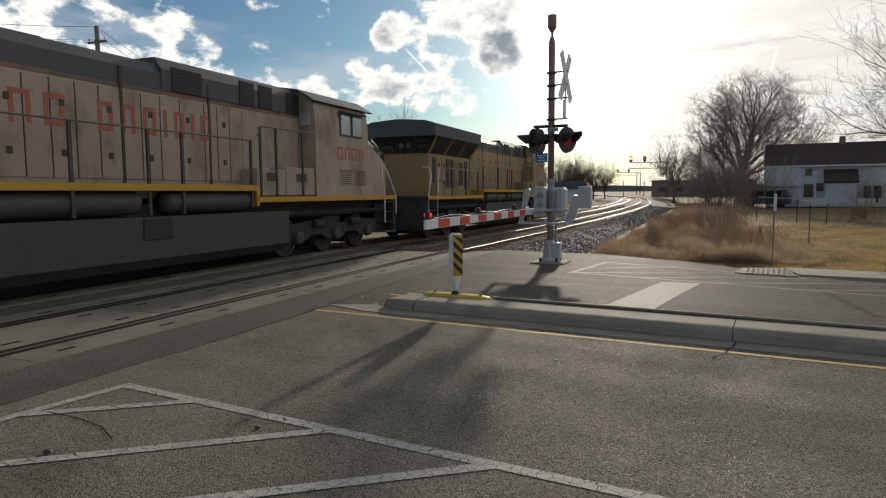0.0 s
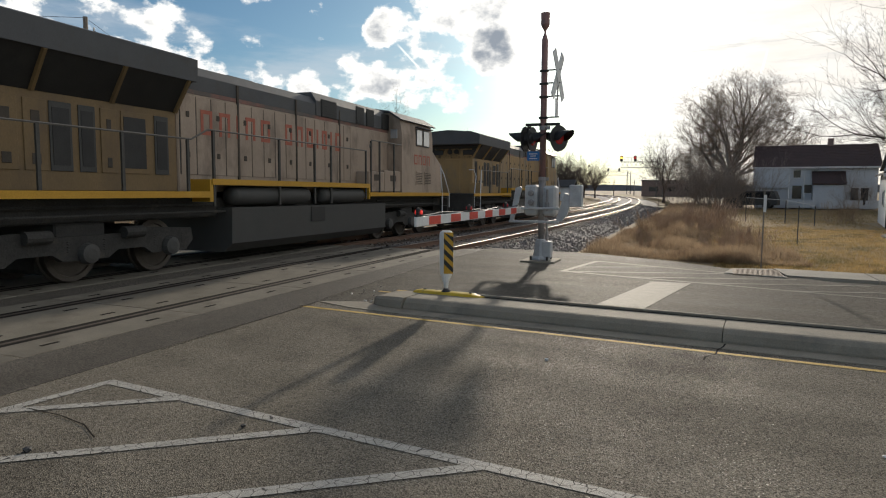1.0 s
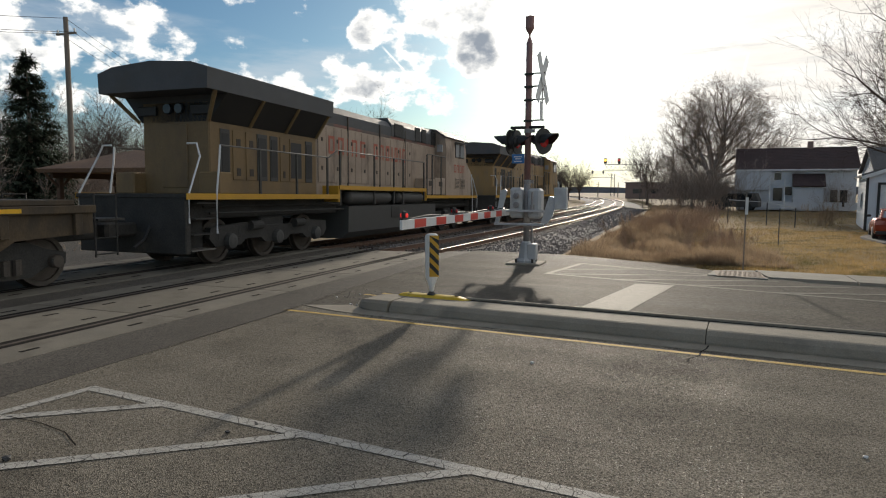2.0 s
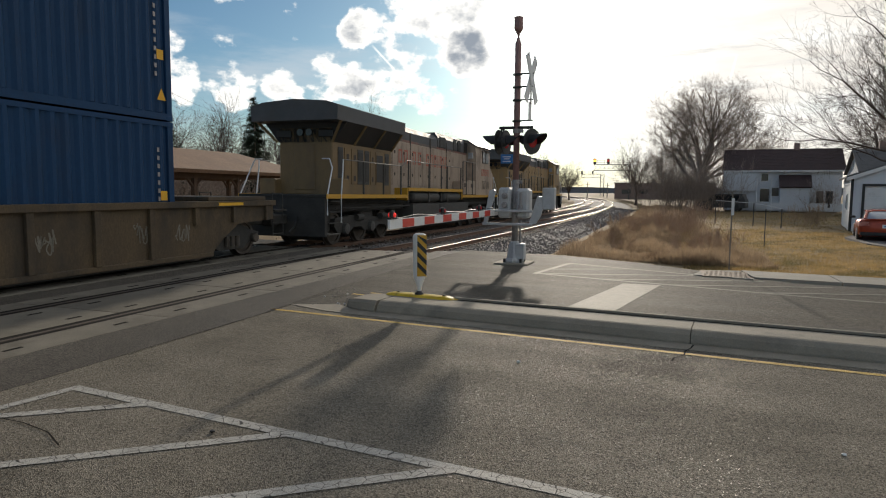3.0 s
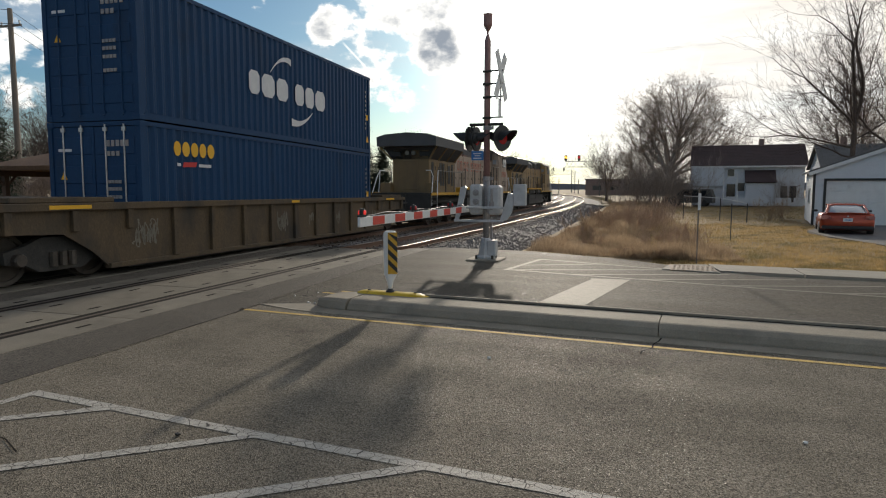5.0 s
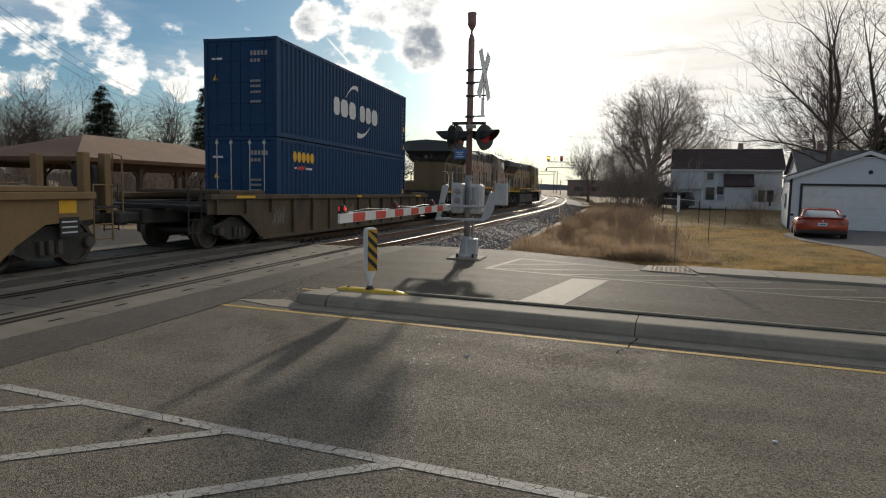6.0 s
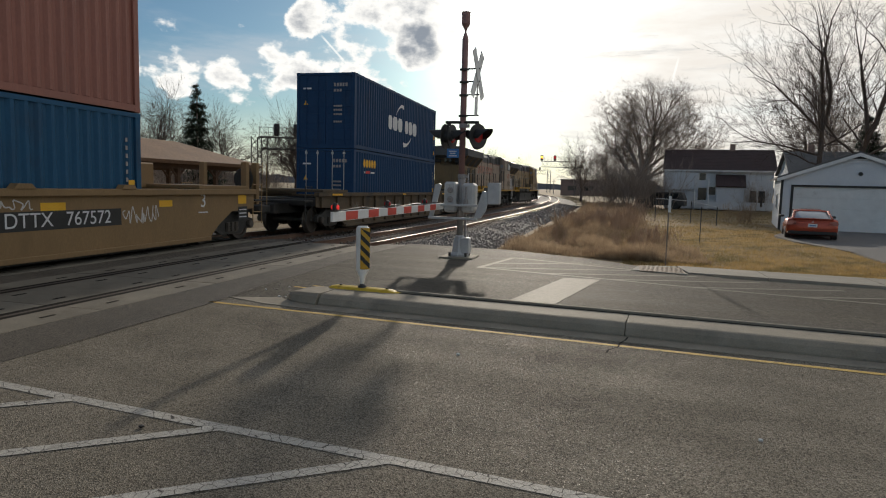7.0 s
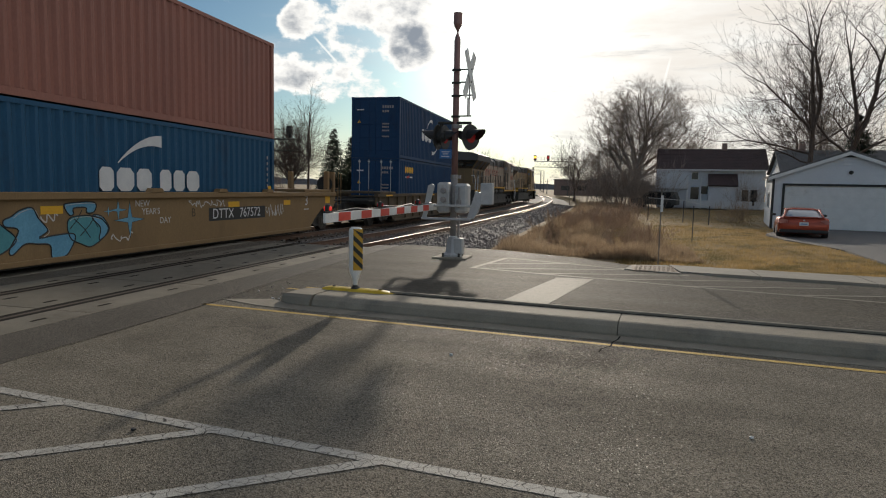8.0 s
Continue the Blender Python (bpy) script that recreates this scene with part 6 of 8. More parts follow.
def forked(seed, limbs, trunk, r0, levels, wide, tall, sides_per=4, angle=0.42, reach=0.72, side_reach=0.62, up=0.10, thin=0.010, wander=0.11, lean=(0, 0), rise=0.0, dome=False):
    """A bare tree whose trunk forks into limbs (where on the trunk, bearing, tilt, length, thickness), each forking on; fitted to a width and a height."""
    rnd = random.Random(seed)
    verts, faces = [], []

    def across(d):
        return d.cross(Vector((rnd.gauss(0, 1), rnd.gauss(0, 1), rnd.gauss(0, 1)))).normalized()

    def limb(p, d, length, r, level):
        if level >= levels:
            s = across(d) * thin
            i = len(verts)
            verts.extend((tuple(p - s), tuple(p + s), tuple(p + d * length)))
            faces.append((i, i + 1, i + 2))
            return
        n = 5 if level < 2 else (3 if level < levels - 1 else 2)
        sides = 8 if level == 0 else (6 if level == 1 else 3)
        pts, rs, e = [p.copy()], [r], d.copy()
        for k in range(n):
            if level:
                e = (e + Vector((rnd.gauss(0, wander), rnd.gauss(0, wander), rnd.gauss(0, wander) + up))).normalized()
            else:
                e = (e + Vector((rnd.gauss(0, 0.03), rnd.gauss(0, 0.03), 0))).normalized()
            pts.append(pts[-1] + e * length / n)
            rs.append(max(thin * 0.8, r * (1 - (0.40 if level < 2 else 0.6) * (k + 1) / n)))
        if level == 0:
            rs[0] = r * 1.35
        base = len(verts)
        for k, c in enumerate(pts):
            f = (pts[min(k + 1, n)] - pts[max(k - 1, 0)]).normalized()
            a = f.cross(Vector((0.3, 0.2, 1)) if abs(f.z) < 0.9 else Vector((1, 0, 0))).normalized()
            b = f.cross(a)
            for j in range(sides):
                w = 6.283 * j / sides
                verts.append(tuple(c + (a * math.cos(w) + b * math.sin(w)) * rs[k]))
        for k in range(n):
            for j in range(sides):
                i0, i1 = base + k * sides + j, base + k * sides + (j + 1) % sides
                faces.append((i0, i1, i1 + sides, i0 + sides))

        def at(w):
            k = min(n - 1, int(w * n))
            return pts[k].lerp(pts[k + 1], w * n - k), (pts[k + 1] - pts[k]).normalized(), rs[k] + (rs[k + 1] - rs[k]) * (w * n - k)
        if level == 0:
            for w, bearing, tilt, size, thick in limbs:
                o, ax, rr = at(w)
                b, t = math.radians(bearing), math.radians(tilt)
                limb(o, Vector((math.sin(t) * math.cos(b), math.sin(t) * math.sin(b), math.cos(t))), size, thick, 1)
            return
        for c in range(sides_per + (2 if level == 1 else 0)):
            w = 0.18 + 0.8 * (c + rnd.random()) / (sides_per + (2 if level == 1 else 0))
            o, ax, rr = at(min(w, 0.98))
            t = angle * rnd.uniform(1.1, 2.0)
            limb(o, (ax * math.cos(t) + across(ax) * math.sin(t) + Vector((0, 0, rise))).normalized(), length * side_reach * rnd.uniform(0.7, 1.2) * (1.1 - 0.4 * w), max(thin, rr * rnd.uniform(0.38, 0.55)), level + 1)
        o, ax, rr = at(1.0)
        s = across(ax)
        for sign in (-1, 1):
            t = sign * angle * rnd.uniform(0.5, 1.2)
            limb(o, (ax * math.cos(t) + s * math.sin(t)).normalized(), length * reach * rnd.uniform(0.8, 1.15), max(thin, rr * rnd.uniform(0.65, 0.85)), level + 1)
    limb(Vector((0, 0, -0.15)), Vector((lean[0], lean[1], 1)).normalized(), trunk, r0, 0)
    zs = sorted(v[2] for v in verts)
    top = zs[-1 - len(zs) // (25 if dome else 400)]
    xs = sorted(v[0] for v in verts)
    ys = sorted(v[1] for v in verts)
    cut = len(xs) // (25 if dome else 200)
    half = max(xs[-1 - cut] - xs[cut], ys[-1 - cut] - ys[cut]) / 2
    fx, fz = wide / 2 / half, tall / top
    shaped = [Vector((v[0] * fx, v[1] * fx, v[2] * fz)) for v in verts]
    if dome:
        # twigs that reach past a rounded crown bend back towards it
        mid_z = tall * 0.50
        for q in shaped:
            e = Vector((q.x / (wide / 2), q.y / (wide / 2), max(0.0, q.z - mid_z) / (tall * 0.5))).length
            if e > 0.9:
                f = (0.9 + (e - 0.9) * 0.32) / e
                q.x, q.y = q.x * f, q.y * f
                if q.z > mid_z:
                    q.z = mid_z + (q.z - mid_z) * f
    return [tuple(q) for q in shaped], faces


def forked_tree(label, at, bark, **kw):
    t = thing("bare_tree", label, "tree", "bare trees", at=at)
    v, f = forked(**kw)
    tr = new("trunk", raw_mesh("trunk", v[:48], f[:40], bark))
    tr.parent = t
    cr = new("crown", raw_mesh("crown", v[48:], [tuple(i - 48 for i in q) for q in f[40:]], bark))
    cr.parent = t
    return t


_rl = random.Random(5)
FAN = [(0.45 + 0.54 * _k / 11, _k * 137.5, 5 + 46 * ((_k * 7) % 12) / 11, _rl.uniform(4.2, 5.4), _rl.uniform(0.12, 0.19)) for _k in range(12)]
big = forked_tree("large spreading bare tree with fine twigs beside the tracks", pose(3.6, 80, 0), M_BARK, seed=17, limbs=FAN, trunk=4.0, r0=0.38, levels=6, wide=14.8, tall=14.6, sides_per=3, angle=0.40, reach=0.70, side_reach=0.60, up=0.06, thin=0.0065, wander=0.14, dome=True)
SOME = FAN[::2]
bare_tree("bare multi-stemmed tree beside the big one", pose(-0.2, 84, 0), 0.62, seed=8, height=8.5, r0=0.22, levels=4, spread=0.75, kids=(14, 9, 8, 7), first=0.05, up=0.24, thin=0.012, taper=0.40, reach=0.76, curve=0.15)
mid = forked_tree("bare tree behind the white house", pose(11.5, 90, 0), M_DARKBARK, seed=12, limbs=SOME, trunk=3.4, r0=0.28, levels=5, wide=11, tall=10.2, sides_per=4, angle=0.45, up=0.03, thin=0.012)
tall = forked_tree("tall bare tree with a forked trunk behind the garage", pose(12.9, 46.4, 0), M_DARKBARK, seed=21, limbs=((0.99, 165, 10, 6.4, 0.21), (0.99, -15, 15, 6.4, 0.20), (0.72, 172, 68, 5.6, 0.10), (0.80, 20, 62, 4.2, 0.09), (0.62, 150, 72, 4.4, 0.08), (0.9, 80, 50, 4.4, 0.09), (0.88, -100, 52, 4.4, 0.09), (0.97, 178, 48, 5.6, 0.12)), trunk=8.0, r0=0.30, levels=5, wide=14.2, tall=17.5, sides_per=3, angle=0.46, reach=0.70, up=0.05, thin=0.008, wander=0.13)
forked_tree("tall leaning bare tree behind the garage", pose(13.9, 46.5, 0), M_DARKBARK, seed=35, limbs=((0.99, -15, 22, 6.0, 0.19), (0.99, 150, 8, 5.6, 0.15), (0.75, 165, 55, 5.0, 0.10), (0.7, -20, 60, 4.2, 0.09), (0.85, 80, 50, 4.2, 0.08), (0.85, -100, 50, 4.2, 0.08)), trunk=7.5, r0=0.30, levels=5, wide=12.6, tall=17.0, sides_per=3, angle=0.46, reach=0.70, up=0.05, thin=0.008, wander=0.13, lean=(0.30, -0.05))
forked_tree("bare tree beside the house", pose(19, 62, 0), M_BARK, seed=41, limbs=SOME, trunk=3.6, r0=0.24, levels=5, wide=9.5, tall=10.5, sides_per=3, angle=0.45, up=0.04, thin=0.010)
for k, (x, y, s, proto, turn) in enumerate(((22, 78, 1.0, mid, 70), (-4.5, 98, 0.55, mid, 130), (28, 66, 0.9, tall, 200), (-44.6, 40.3, 0.58, mid, 20), (-45, 34, 0.6, mid, 160), (-47, 50, 0.62, mid, 250), (-45, 56, 0.66, mid, 300), (-42, 62, 0.6, mid, 90), (-31, 62.9, 0.72, tall, 10), (-36, 68, 0.62, mid, 210), (-52, 45, 0.6, mid, 330), (-39, 75, 0.6, mid, 10), (-30, 84, 0.55, mid, 60), (-40, 27, 0.46, mid, 60), (-48, 23, 0.55, mid, 100), (-28, 146, 0.6, mid, 40), (-24.5, 150, 0.55, mid, 140), (-32, 148, 0.62, mid, 240), (-21.5, 147, 0.5, mid, 310), (-35.5, 140, 0.6, mid, 190), (-30, 155, 0.6, mid, 20), (-26, 138, 0.5, mid, 300))):
    copy_thing(proto, pose(x, y, 0, 0, 0, turn) @ Matrix.Diagonal((s * (1.65 if proto is mid else 1.0),) * 3 + (1,)))


def conifer(label, at, height, radius, seed, sparse=1.0):
    t = thing("conifer", label, "tree", "conifers", at=at)
    rnd = random.Random(seed)
    bm = B()
    tube(bm, [(0, 0, -0.1), (0, 0, height * 0.5), (0, 0, height)], 0.16, 8, True, 0.02)
    part("trunk", bm, M_BARK, t)
    verts, faces = [], []
    n = int(560 * sparse)
    for k in range(n):
        w = 1 - (1 - rnd.random()) ** 0.6
        z = height * (0.10 + 0.9 * w)
        reach = radius * (1 - w) ** 0.95 * rnd.uniform(0.65, 1.12) + 0.12
        a = rnd.random() * 6.283
        d = Vector((math.cos(a), math.sin(a), 0))
        for q in range(9):
            f = ((q + 0.8) / 9) ** 0.62
            c = d * reach * f + Vector((0, 0, z - 0.32 * reach * f + 0.22 * reach * f * f))
            size = 0.16 + 0.12 * (1 - f)
            for m in range(4):
                p = c + Vector((rnd.gauss(0, 0.09), rnd.gauss(0, 0.09), rnd.gauss(0, 0.05)))
                u = (d * 0.8 + Vector((rnd.gauss(0, 0.6), rnd.gauss(0, 0.6), rnd.uniform(-0.6, 0.15)))).normalized()
                v = u.cross(Vector((0, 0, 1))).normalized() * 0.045
                i = len(verts)
                verts += [tuple(p - v), tuple(p + v), tuple(p + u * size * 1.6)]
                faces.append((i, i + 1, i + 2))
    cr = new("crown", raw_mesh("crown", verts, faces, M_NEEDLE))
    cr.parent = t
    return t


conifer("tall dark spruce with layered drooping boughs", pose(-35.2, 48.7, 0), 10.0, 2.3, 1)
conifer("broad dark pine behind the shelter", pose(-34.4, 36.4, 0), 8.2, 2.8, 2)
conifer("dark pine beyond the tracks", pose(-32.6, 73.2, 0), 8.6, 2.6, 3)
conifer("dark pine beside another beyond the tracks", pose(-29.8, 72, 0), 7.4, 2.2, 4)
conifer("dark spruce behind the garage", pose(17.5, 52, 0), 7.5, 2.2, 5)
conifer("dark spruce seen behind the train", pose(-30, 22.5, 0), 8.5, 2.4, 6)


def shrub(label, at, seed, height, n, mat, spread=0.5, thin=0.0045):
    verts, faces = [], []
    rnd = random.Random(seed)
    for k in range(n):
        v, f = grow(seed * 100 + k, height * rnd.uniform(0.6, 1.0), 0.008 * height ** 0.5, 2, 0.5, (7, 6), lean=rnd.uniform(0, 0.5), first=0.15, thin=thin)
        ox, oy = rnd.gauss(0, spread), rnd.gauss(0, spread * 1.6)
        i = len(verts)
        verts += [(a + ox, b + oy, c) for a, b, c in v]
        faces += [tuple(q + i for q in p) for p in f]
    ob = new("shrub", raw_mesh("shrub", verts, faces, mat))
    ob.matrix_basis = at
    tagged(ob, label, "shrub", "shrubs")
    return ob


shrub("reddish-brown leafless brush in the dry weeds", pose(0.2, 28, 0), 1, 1.25, 40, M_TWIG, 0.55)
shrub("low leafless brush among weeds beside the tracks", pose(1.0, 31.5, 0), 2, 1.3, 36, M_TWIG, 0.6)
shrub("pale leafless brush by the lawn's edge", pose(1.6, 21.5, 0), 3, 0.7, 16, M_TWIG, 0.3)
shrub("dark leafless thicket under the big tree", pose(2.6, 69, 0), 4, 4.4, 130, M_BARK, 1.5, 0.008)
shrub("leafless bush beside the house wall", pose(13.6, 69, 0), 5, 3.0, 26, M_BARK, 0.7)
shrub("tan weedy bush by the garage", pose(7.4, 40, 0), 6, 1.2, 26, M_WEED, 0.4)
hedge = shrub("dark leafless thicket behind the shelter", pose(-31, 30, 0), 8, 3.4, 70, M_BARK, 1.8, 0.012)
for _k, (_x, _y) in enumerate(((-33, 36), (-36, 42), (-34, 24), (-38, 49), (-40, 56), (-37, 30), (-32, 18), (-42, 63), (-44, 70))):
    copy_thing(hedge, pose(_x, _y, 0, 0, 0, 37 * _k))
shrub("dark leafless thicket by the far track bend", pose(0.4, 77, 0), 7, 4.6, 130, M_BARK, 1.6, 0.008)

for _k in range(16):
    _r = random.Random(400 + _k)
    _y = 18.5 + 22 * _r.random()
    shrub("dry brown weed clump beside the ballast", pose(on_track(_y, 0)[0] + _r.uniform(4.6, 8.2), _y, -0.05), 20 + _k, _r.uniform(0.5, 0.95), 9, M_TWIG if _k % 3 else M_WEED, 0.22)
# ---- the crossing signal with its gate ----
def make_signal():
    g = thing("crossing_signal", "silver railway crossing signal mast with crossbuck, hooded lamps and gate", "crossing signal", at=pose(-3.41, 14.85, 0) @ Matrix.Scale(0.968, 4))
    P = lambda n, bm, m, par=g, label="", smooth=False: part(n, bm, m, par, label, smooth)
    bm = B()
    box(bm, -0.42, 0.42, -0.42, 0.42, -0.1, 0.04, 0.02)
    P("footing", bm, M_KERB)
    bm = B()
    lathe(bm, [(0.24, 0.04), (0.24, 0.08), (0.19, 0.14), (0.15, 0.42), (0.12, 0.52), (0.09, 0.55)], "z", 8)
    P("base_casting", bm, M_SILVER_BOX)
    bm = B()
    box(bm, 0.05, 0.27, -0.16, 0.10, 0.10, 0.50, 0.02)
    P("junction_box", bm, M_SILVER_BOX)
    for x, y in ((-0.2, -0.2), (0.2, -0.2), (-0.2, 0.2), (0.2, 0.2)):
        bt = B()
        lathe(bt, [(0.03, 0.04), (0.03, 0.13), (0.0, 0.14)], "z", 6, Matrix.Translation((x, y, 0)))
        P("bolt", bt, M_DARK)
    bm = B()
    tube(bm, [(0, 0, 0.5), (0, 0, 2.05)], 0.08, 16)
    P("lower_mast", bm, M_MAST, smooth=True)
    # same silver mast, its colour reddened up here for the flare
    bm = B()
    tube(bm, [(0, 0, 2.05), (0, 0, 5.28)], 0.076, 16)
    P("upper_mast", bm, M_FLARE_MAST, smooth=True)
    bm = B()
    tube(bm, [(0.13, 0.02, 0.45), (0.13, 0.02, 1.05)], 0.03, 8)
    P("conduit", bm, M_MAST)
    bm = B()
    lathe(bm, [(0.075, 5.28), (0.05, 5.36), (0.02, 5.44), (0.03, 5.5), (0.09, 5.6), (0.105, 5.64), (0.105, 5.86), (0.11, 5.9), (0.02, 5.93)], "z", 16)
    P("bell", bm, M_FLARE_MAST)
    for z in (1.2, 2.0, 3.22):
        cl = B()
        lathe(cl, [(0.095, z - 0.05), (0.095, z + 0.05)], "z", 14)
        box(cl, 0.08, 0.16, -0.03, 0.03, z - 0.04, z + 0.04)
        P("clamp", cl, M_MAST)
    # crossbuck on brackets
    for z in (4.56, 4.26, 3.95, 3.46):
        br = B()
        box(br, -0.08, 0.40, -0.10, -0.075, z - 0.015, z + 0.015)
        box(br, -0.09, 0.12, -0.11, -0.06, z - 0.035, z + 0.01)
        P("bracket", br, M_DARK)
    turn = Matrix.Translation((0.36, -0.12, 4.42)) @ Matrix.Rotation(radians(-8), 4, "Z")
    for a in (32, -32):
        bl = B()
        box(bl, -0.008, 0.008, -0.115, 0.115, -0.62, 0.62, 0.0, turn @ Matrix.Rotation(radians(a), 4, "X") @ Matrix.Translation((0.012 * (1 if a > 0 else -1), 0, 0)))
        P("crossbuck_blade", bl, M_WHITE)
    pl = B()
    box(pl, 0.33, 0.345, -0.26, 0.02, 3.46, 3.88, 0.0)
    P("track_sign", pl, M_WHITE)
    bm = B()
    box(bm, 0.34, 0.37, -0.13, -0.11, 3.85, 4.2)
    P("sign_post", bm, M_MAST)
    # lamp arm and hooded lamps
    arm = B()
    tube(arm, [(-0.42, -0.05, 3.30), (0.40, -0.02, 3.30)], 0.035, 8)
    P("lamp_arm", arm, M_DARK)

    def lamp(x, y, yaw, lit):
        m = Matrix.Translation((x, y, 2.96)) @ Matrix.Rotation(radians(yaw), 4, "Z")
        bm = B()
        lathe(bm, [(0.02, -0.19), (0.10, -0.18), (0.14, -0.08), (0.15, 0.0)], "x", 18, m)
        lathe(bm, [(0.30, 0.0), (0.305, 0.012), (0.30, 0.024)], "x", 24, m)
        head = P("lamp_head", bm, M_BLACK)
        hd = B()
        rings = []
        for k in range(13):
            a = math.pi * (-0.12 + 1.24 * k / 12)
            cut = 0.44 * (0.35 + 0.65 * max(0.0, math.sin(math.pi * k / 12)))
            rings.append([hd.verts.new(m @ Vector((u, math.cos(a) * r, math.sin(a) * r))) for u, r in ((0.02, 0.175), (cut, 0.165), (cut, 0.155), (0.02, 0.165))])
        for q0, q1 in zip(rings, rings[1:]):
            for j in range(4):
                hd.faces.new((q0[j], q0[(j + 1) % 4], q1[(j + 1) % 4], q1[j]))
        hd.faces.new(rings[0])
        hd.faces.new(rings[-1][::-1])
        part("hood", hd, M_BLACK, head)
        ln = B()
        lathe(ln, [(0.15, 0.025), (0.13, 0.045), (0.05, 0.06), (0.0, 0.062)], "x", 18, m)
        part("lens", ln, M_SIGNAL_RED if lit else M_SIGNAL_DIM, head)
        hg = B()
        tube(hg, [(x - 0.05 * math.cos(radians(yaw)), y, 3.28), (x - 0.05 * math.cos(radians(yaw)), y, 3.1)], 0.025, 6)
        part("hanger", hg, M_DARK, head)
    lamp(0.40, -0.12, -32, False)
    lamp(0.34, 0.12, 160, False)
    lamp(-0.42, -0.02, 172, False)
    lamp(-0.30, 0.10, -10, False)
    bm = B()
    box(bm, -0.36, -0.06, -0.11, -0.095, 2.44, 2.66, 0.004)
    sg = P("blue_notice", bm, M_BLUE_SIGN, label="blue emergency notice with white bars")
    for z, w in ((2.60, 0.2), (2.55, 0.14), (2.49, 0.2)):
        b2 = B()
        box(b2, -0.21 - w / 2, -0.21 + w / 2, -0.114, -0.112, z - 0.012, z + 0.012)
        part("white_bar", b2, M_WHITE_MARK, sg)
    # gate mechanism, side frames and counterweight
    bm = B()
    box(bm, -0.36, -0.06, -0.30, 0.12, 1.12, 1.86, 0.05)
    P("mechanism_box", bm, M_SILVER_BOX)
    bm = B()
    box(bm, 0.08, 0.40, -0.30, 0.12, 1.12, 1.84, 0.06)
    P("mechanism_box", bm, M_SILVER_BOX)
    for z in (1.44, 1.66):
        k = B()
        lathe(k, [(0.075, 0.0), (0.075, -0.05), (0.05, -0.06), (0.05, -0.10), (0.0, -0.10)], "y", 12, Matrix.Translation((-0.19, -0.30, z)))
        P("terminal_boss", k, M_MAST)
    k = B()
    tube(k, [(0.20, -0.33, 1.25), (0.20, -0.33, 1.75)], 0.03, 8)
    box(k, 0.14, 0.26, -0.34, -0.30, 1.3, 1.45, 0.01)
    P("latch_bar", k, M_MAST)
    for z in (0.98, 1.30):
        fb = B()
        box(fb, -0.72, 0.50, -0.40, -0.34, z - 0.03, z + 0.03, 0.01)
        P("frame_bar", fb, M_SILVER_BOX)
    for x0, x1 in ((-0.66, -0.40), ):
        lf = B()
        prism(lf, [(-0.70, 1.0), (-0.60, 1.0), (-0.40, 1.78), (-0.46, 1.82), (-0.56, 1.78)], "y", -0.38, -0.33)
        P("side_frame", lf, M_SILVER_BOX)
    cw = B()
    prism(cw, [(0.40, 0.98), (0.56, 1.0), (0.68, 1.18), (0.80, 1.62), (0.60, 1.66), (0.52, 1.40)], "y", -0.30, -0.22)
    P("counterweight_arm", cw, M_SILVER_BOX)
    cw = B()
    box(cw, 0.72, 1.02, -0.34, -0.14, 1.34, 1.86, 0.02)
    P("counterweight", cw, M_SILVER_BOX)
    # the lowered arm with red and white sheets and its three lamps
    a, b = Vector((-0.43, -0.36, 1.257)), Vector((-0.362, -6.68, 1.27))
    d = (b - a)
    length = d.length
    yaw = math.atan2(d.y, d.x)
    arm_m = Matrix.Translation(a) @ Matrix.Rotation(yaw, 4, "Z")
    bm = B()
    box(bm, -0.3, length, -0.02, 0.02, -0.075, 0.075, 0.006, arm_m)
    gate = P("gate_arm", bm, M_WHITE, label="lowered gate arm in red and white sheets")
    n = 13
    for k in range(n):
        if k % 2 == 0:
            continue
        x0, x1 = length * k / n, length * (k + 1) / n
        for side in (1, -1):
            st = B()
            box(st, x0, x1, *((0.021, 0.024) if side > 0 else (-0.024, -0.021)), -0.066, 0.066, 0.0, arm_m)
            part("red_sheet", st, M_REDSHEET, gate)
    cable = B()
    tube(cable, [arm_m @ Vector((length * w, 0, 0.095 + 0.015 * math.sin(w * 25))) for w in np.linspace(0.02, 0.97, 24)], 0.012, 5)
    part("cable", cable, M_BLACK, gate)
    for w in (0.215, 0.61, 0.98):
        l = B()
        lathe(l, [(0.035, 0.075), (0.035, 0.10), (0.044, 0.105), (0.043, 0.17), (0.032, 0.20), (0.0, 0.205)], "z", 12, arm_m @ Matrix.Translation((length * w, 0, 0)))
        box(l, length * w - 0.12, length * w + 0.12, -0.03, 0.03, 0.075, 0.10, 0.0, arm_m)
        ln = part("arm_lamp", l, M_BLACK, gate)
        for side in (1, -1):
            q = B()
            lathe(q, [(0.037, 0.0), (0.033, 0.018), (0.0, 0.026)], "x", 12, arm_m @ Matrix.Translation((length * w, 0, 0.14)) @ Matrix.Rotation(radians(90 * side), 4, "Z") @ Matrix.Translation((0.036, 0, 0)))
            part("lens", q, M_SIGNAL_RED if w > 0.9 else M_SIGNAL_DIM, ln)


make_signal()


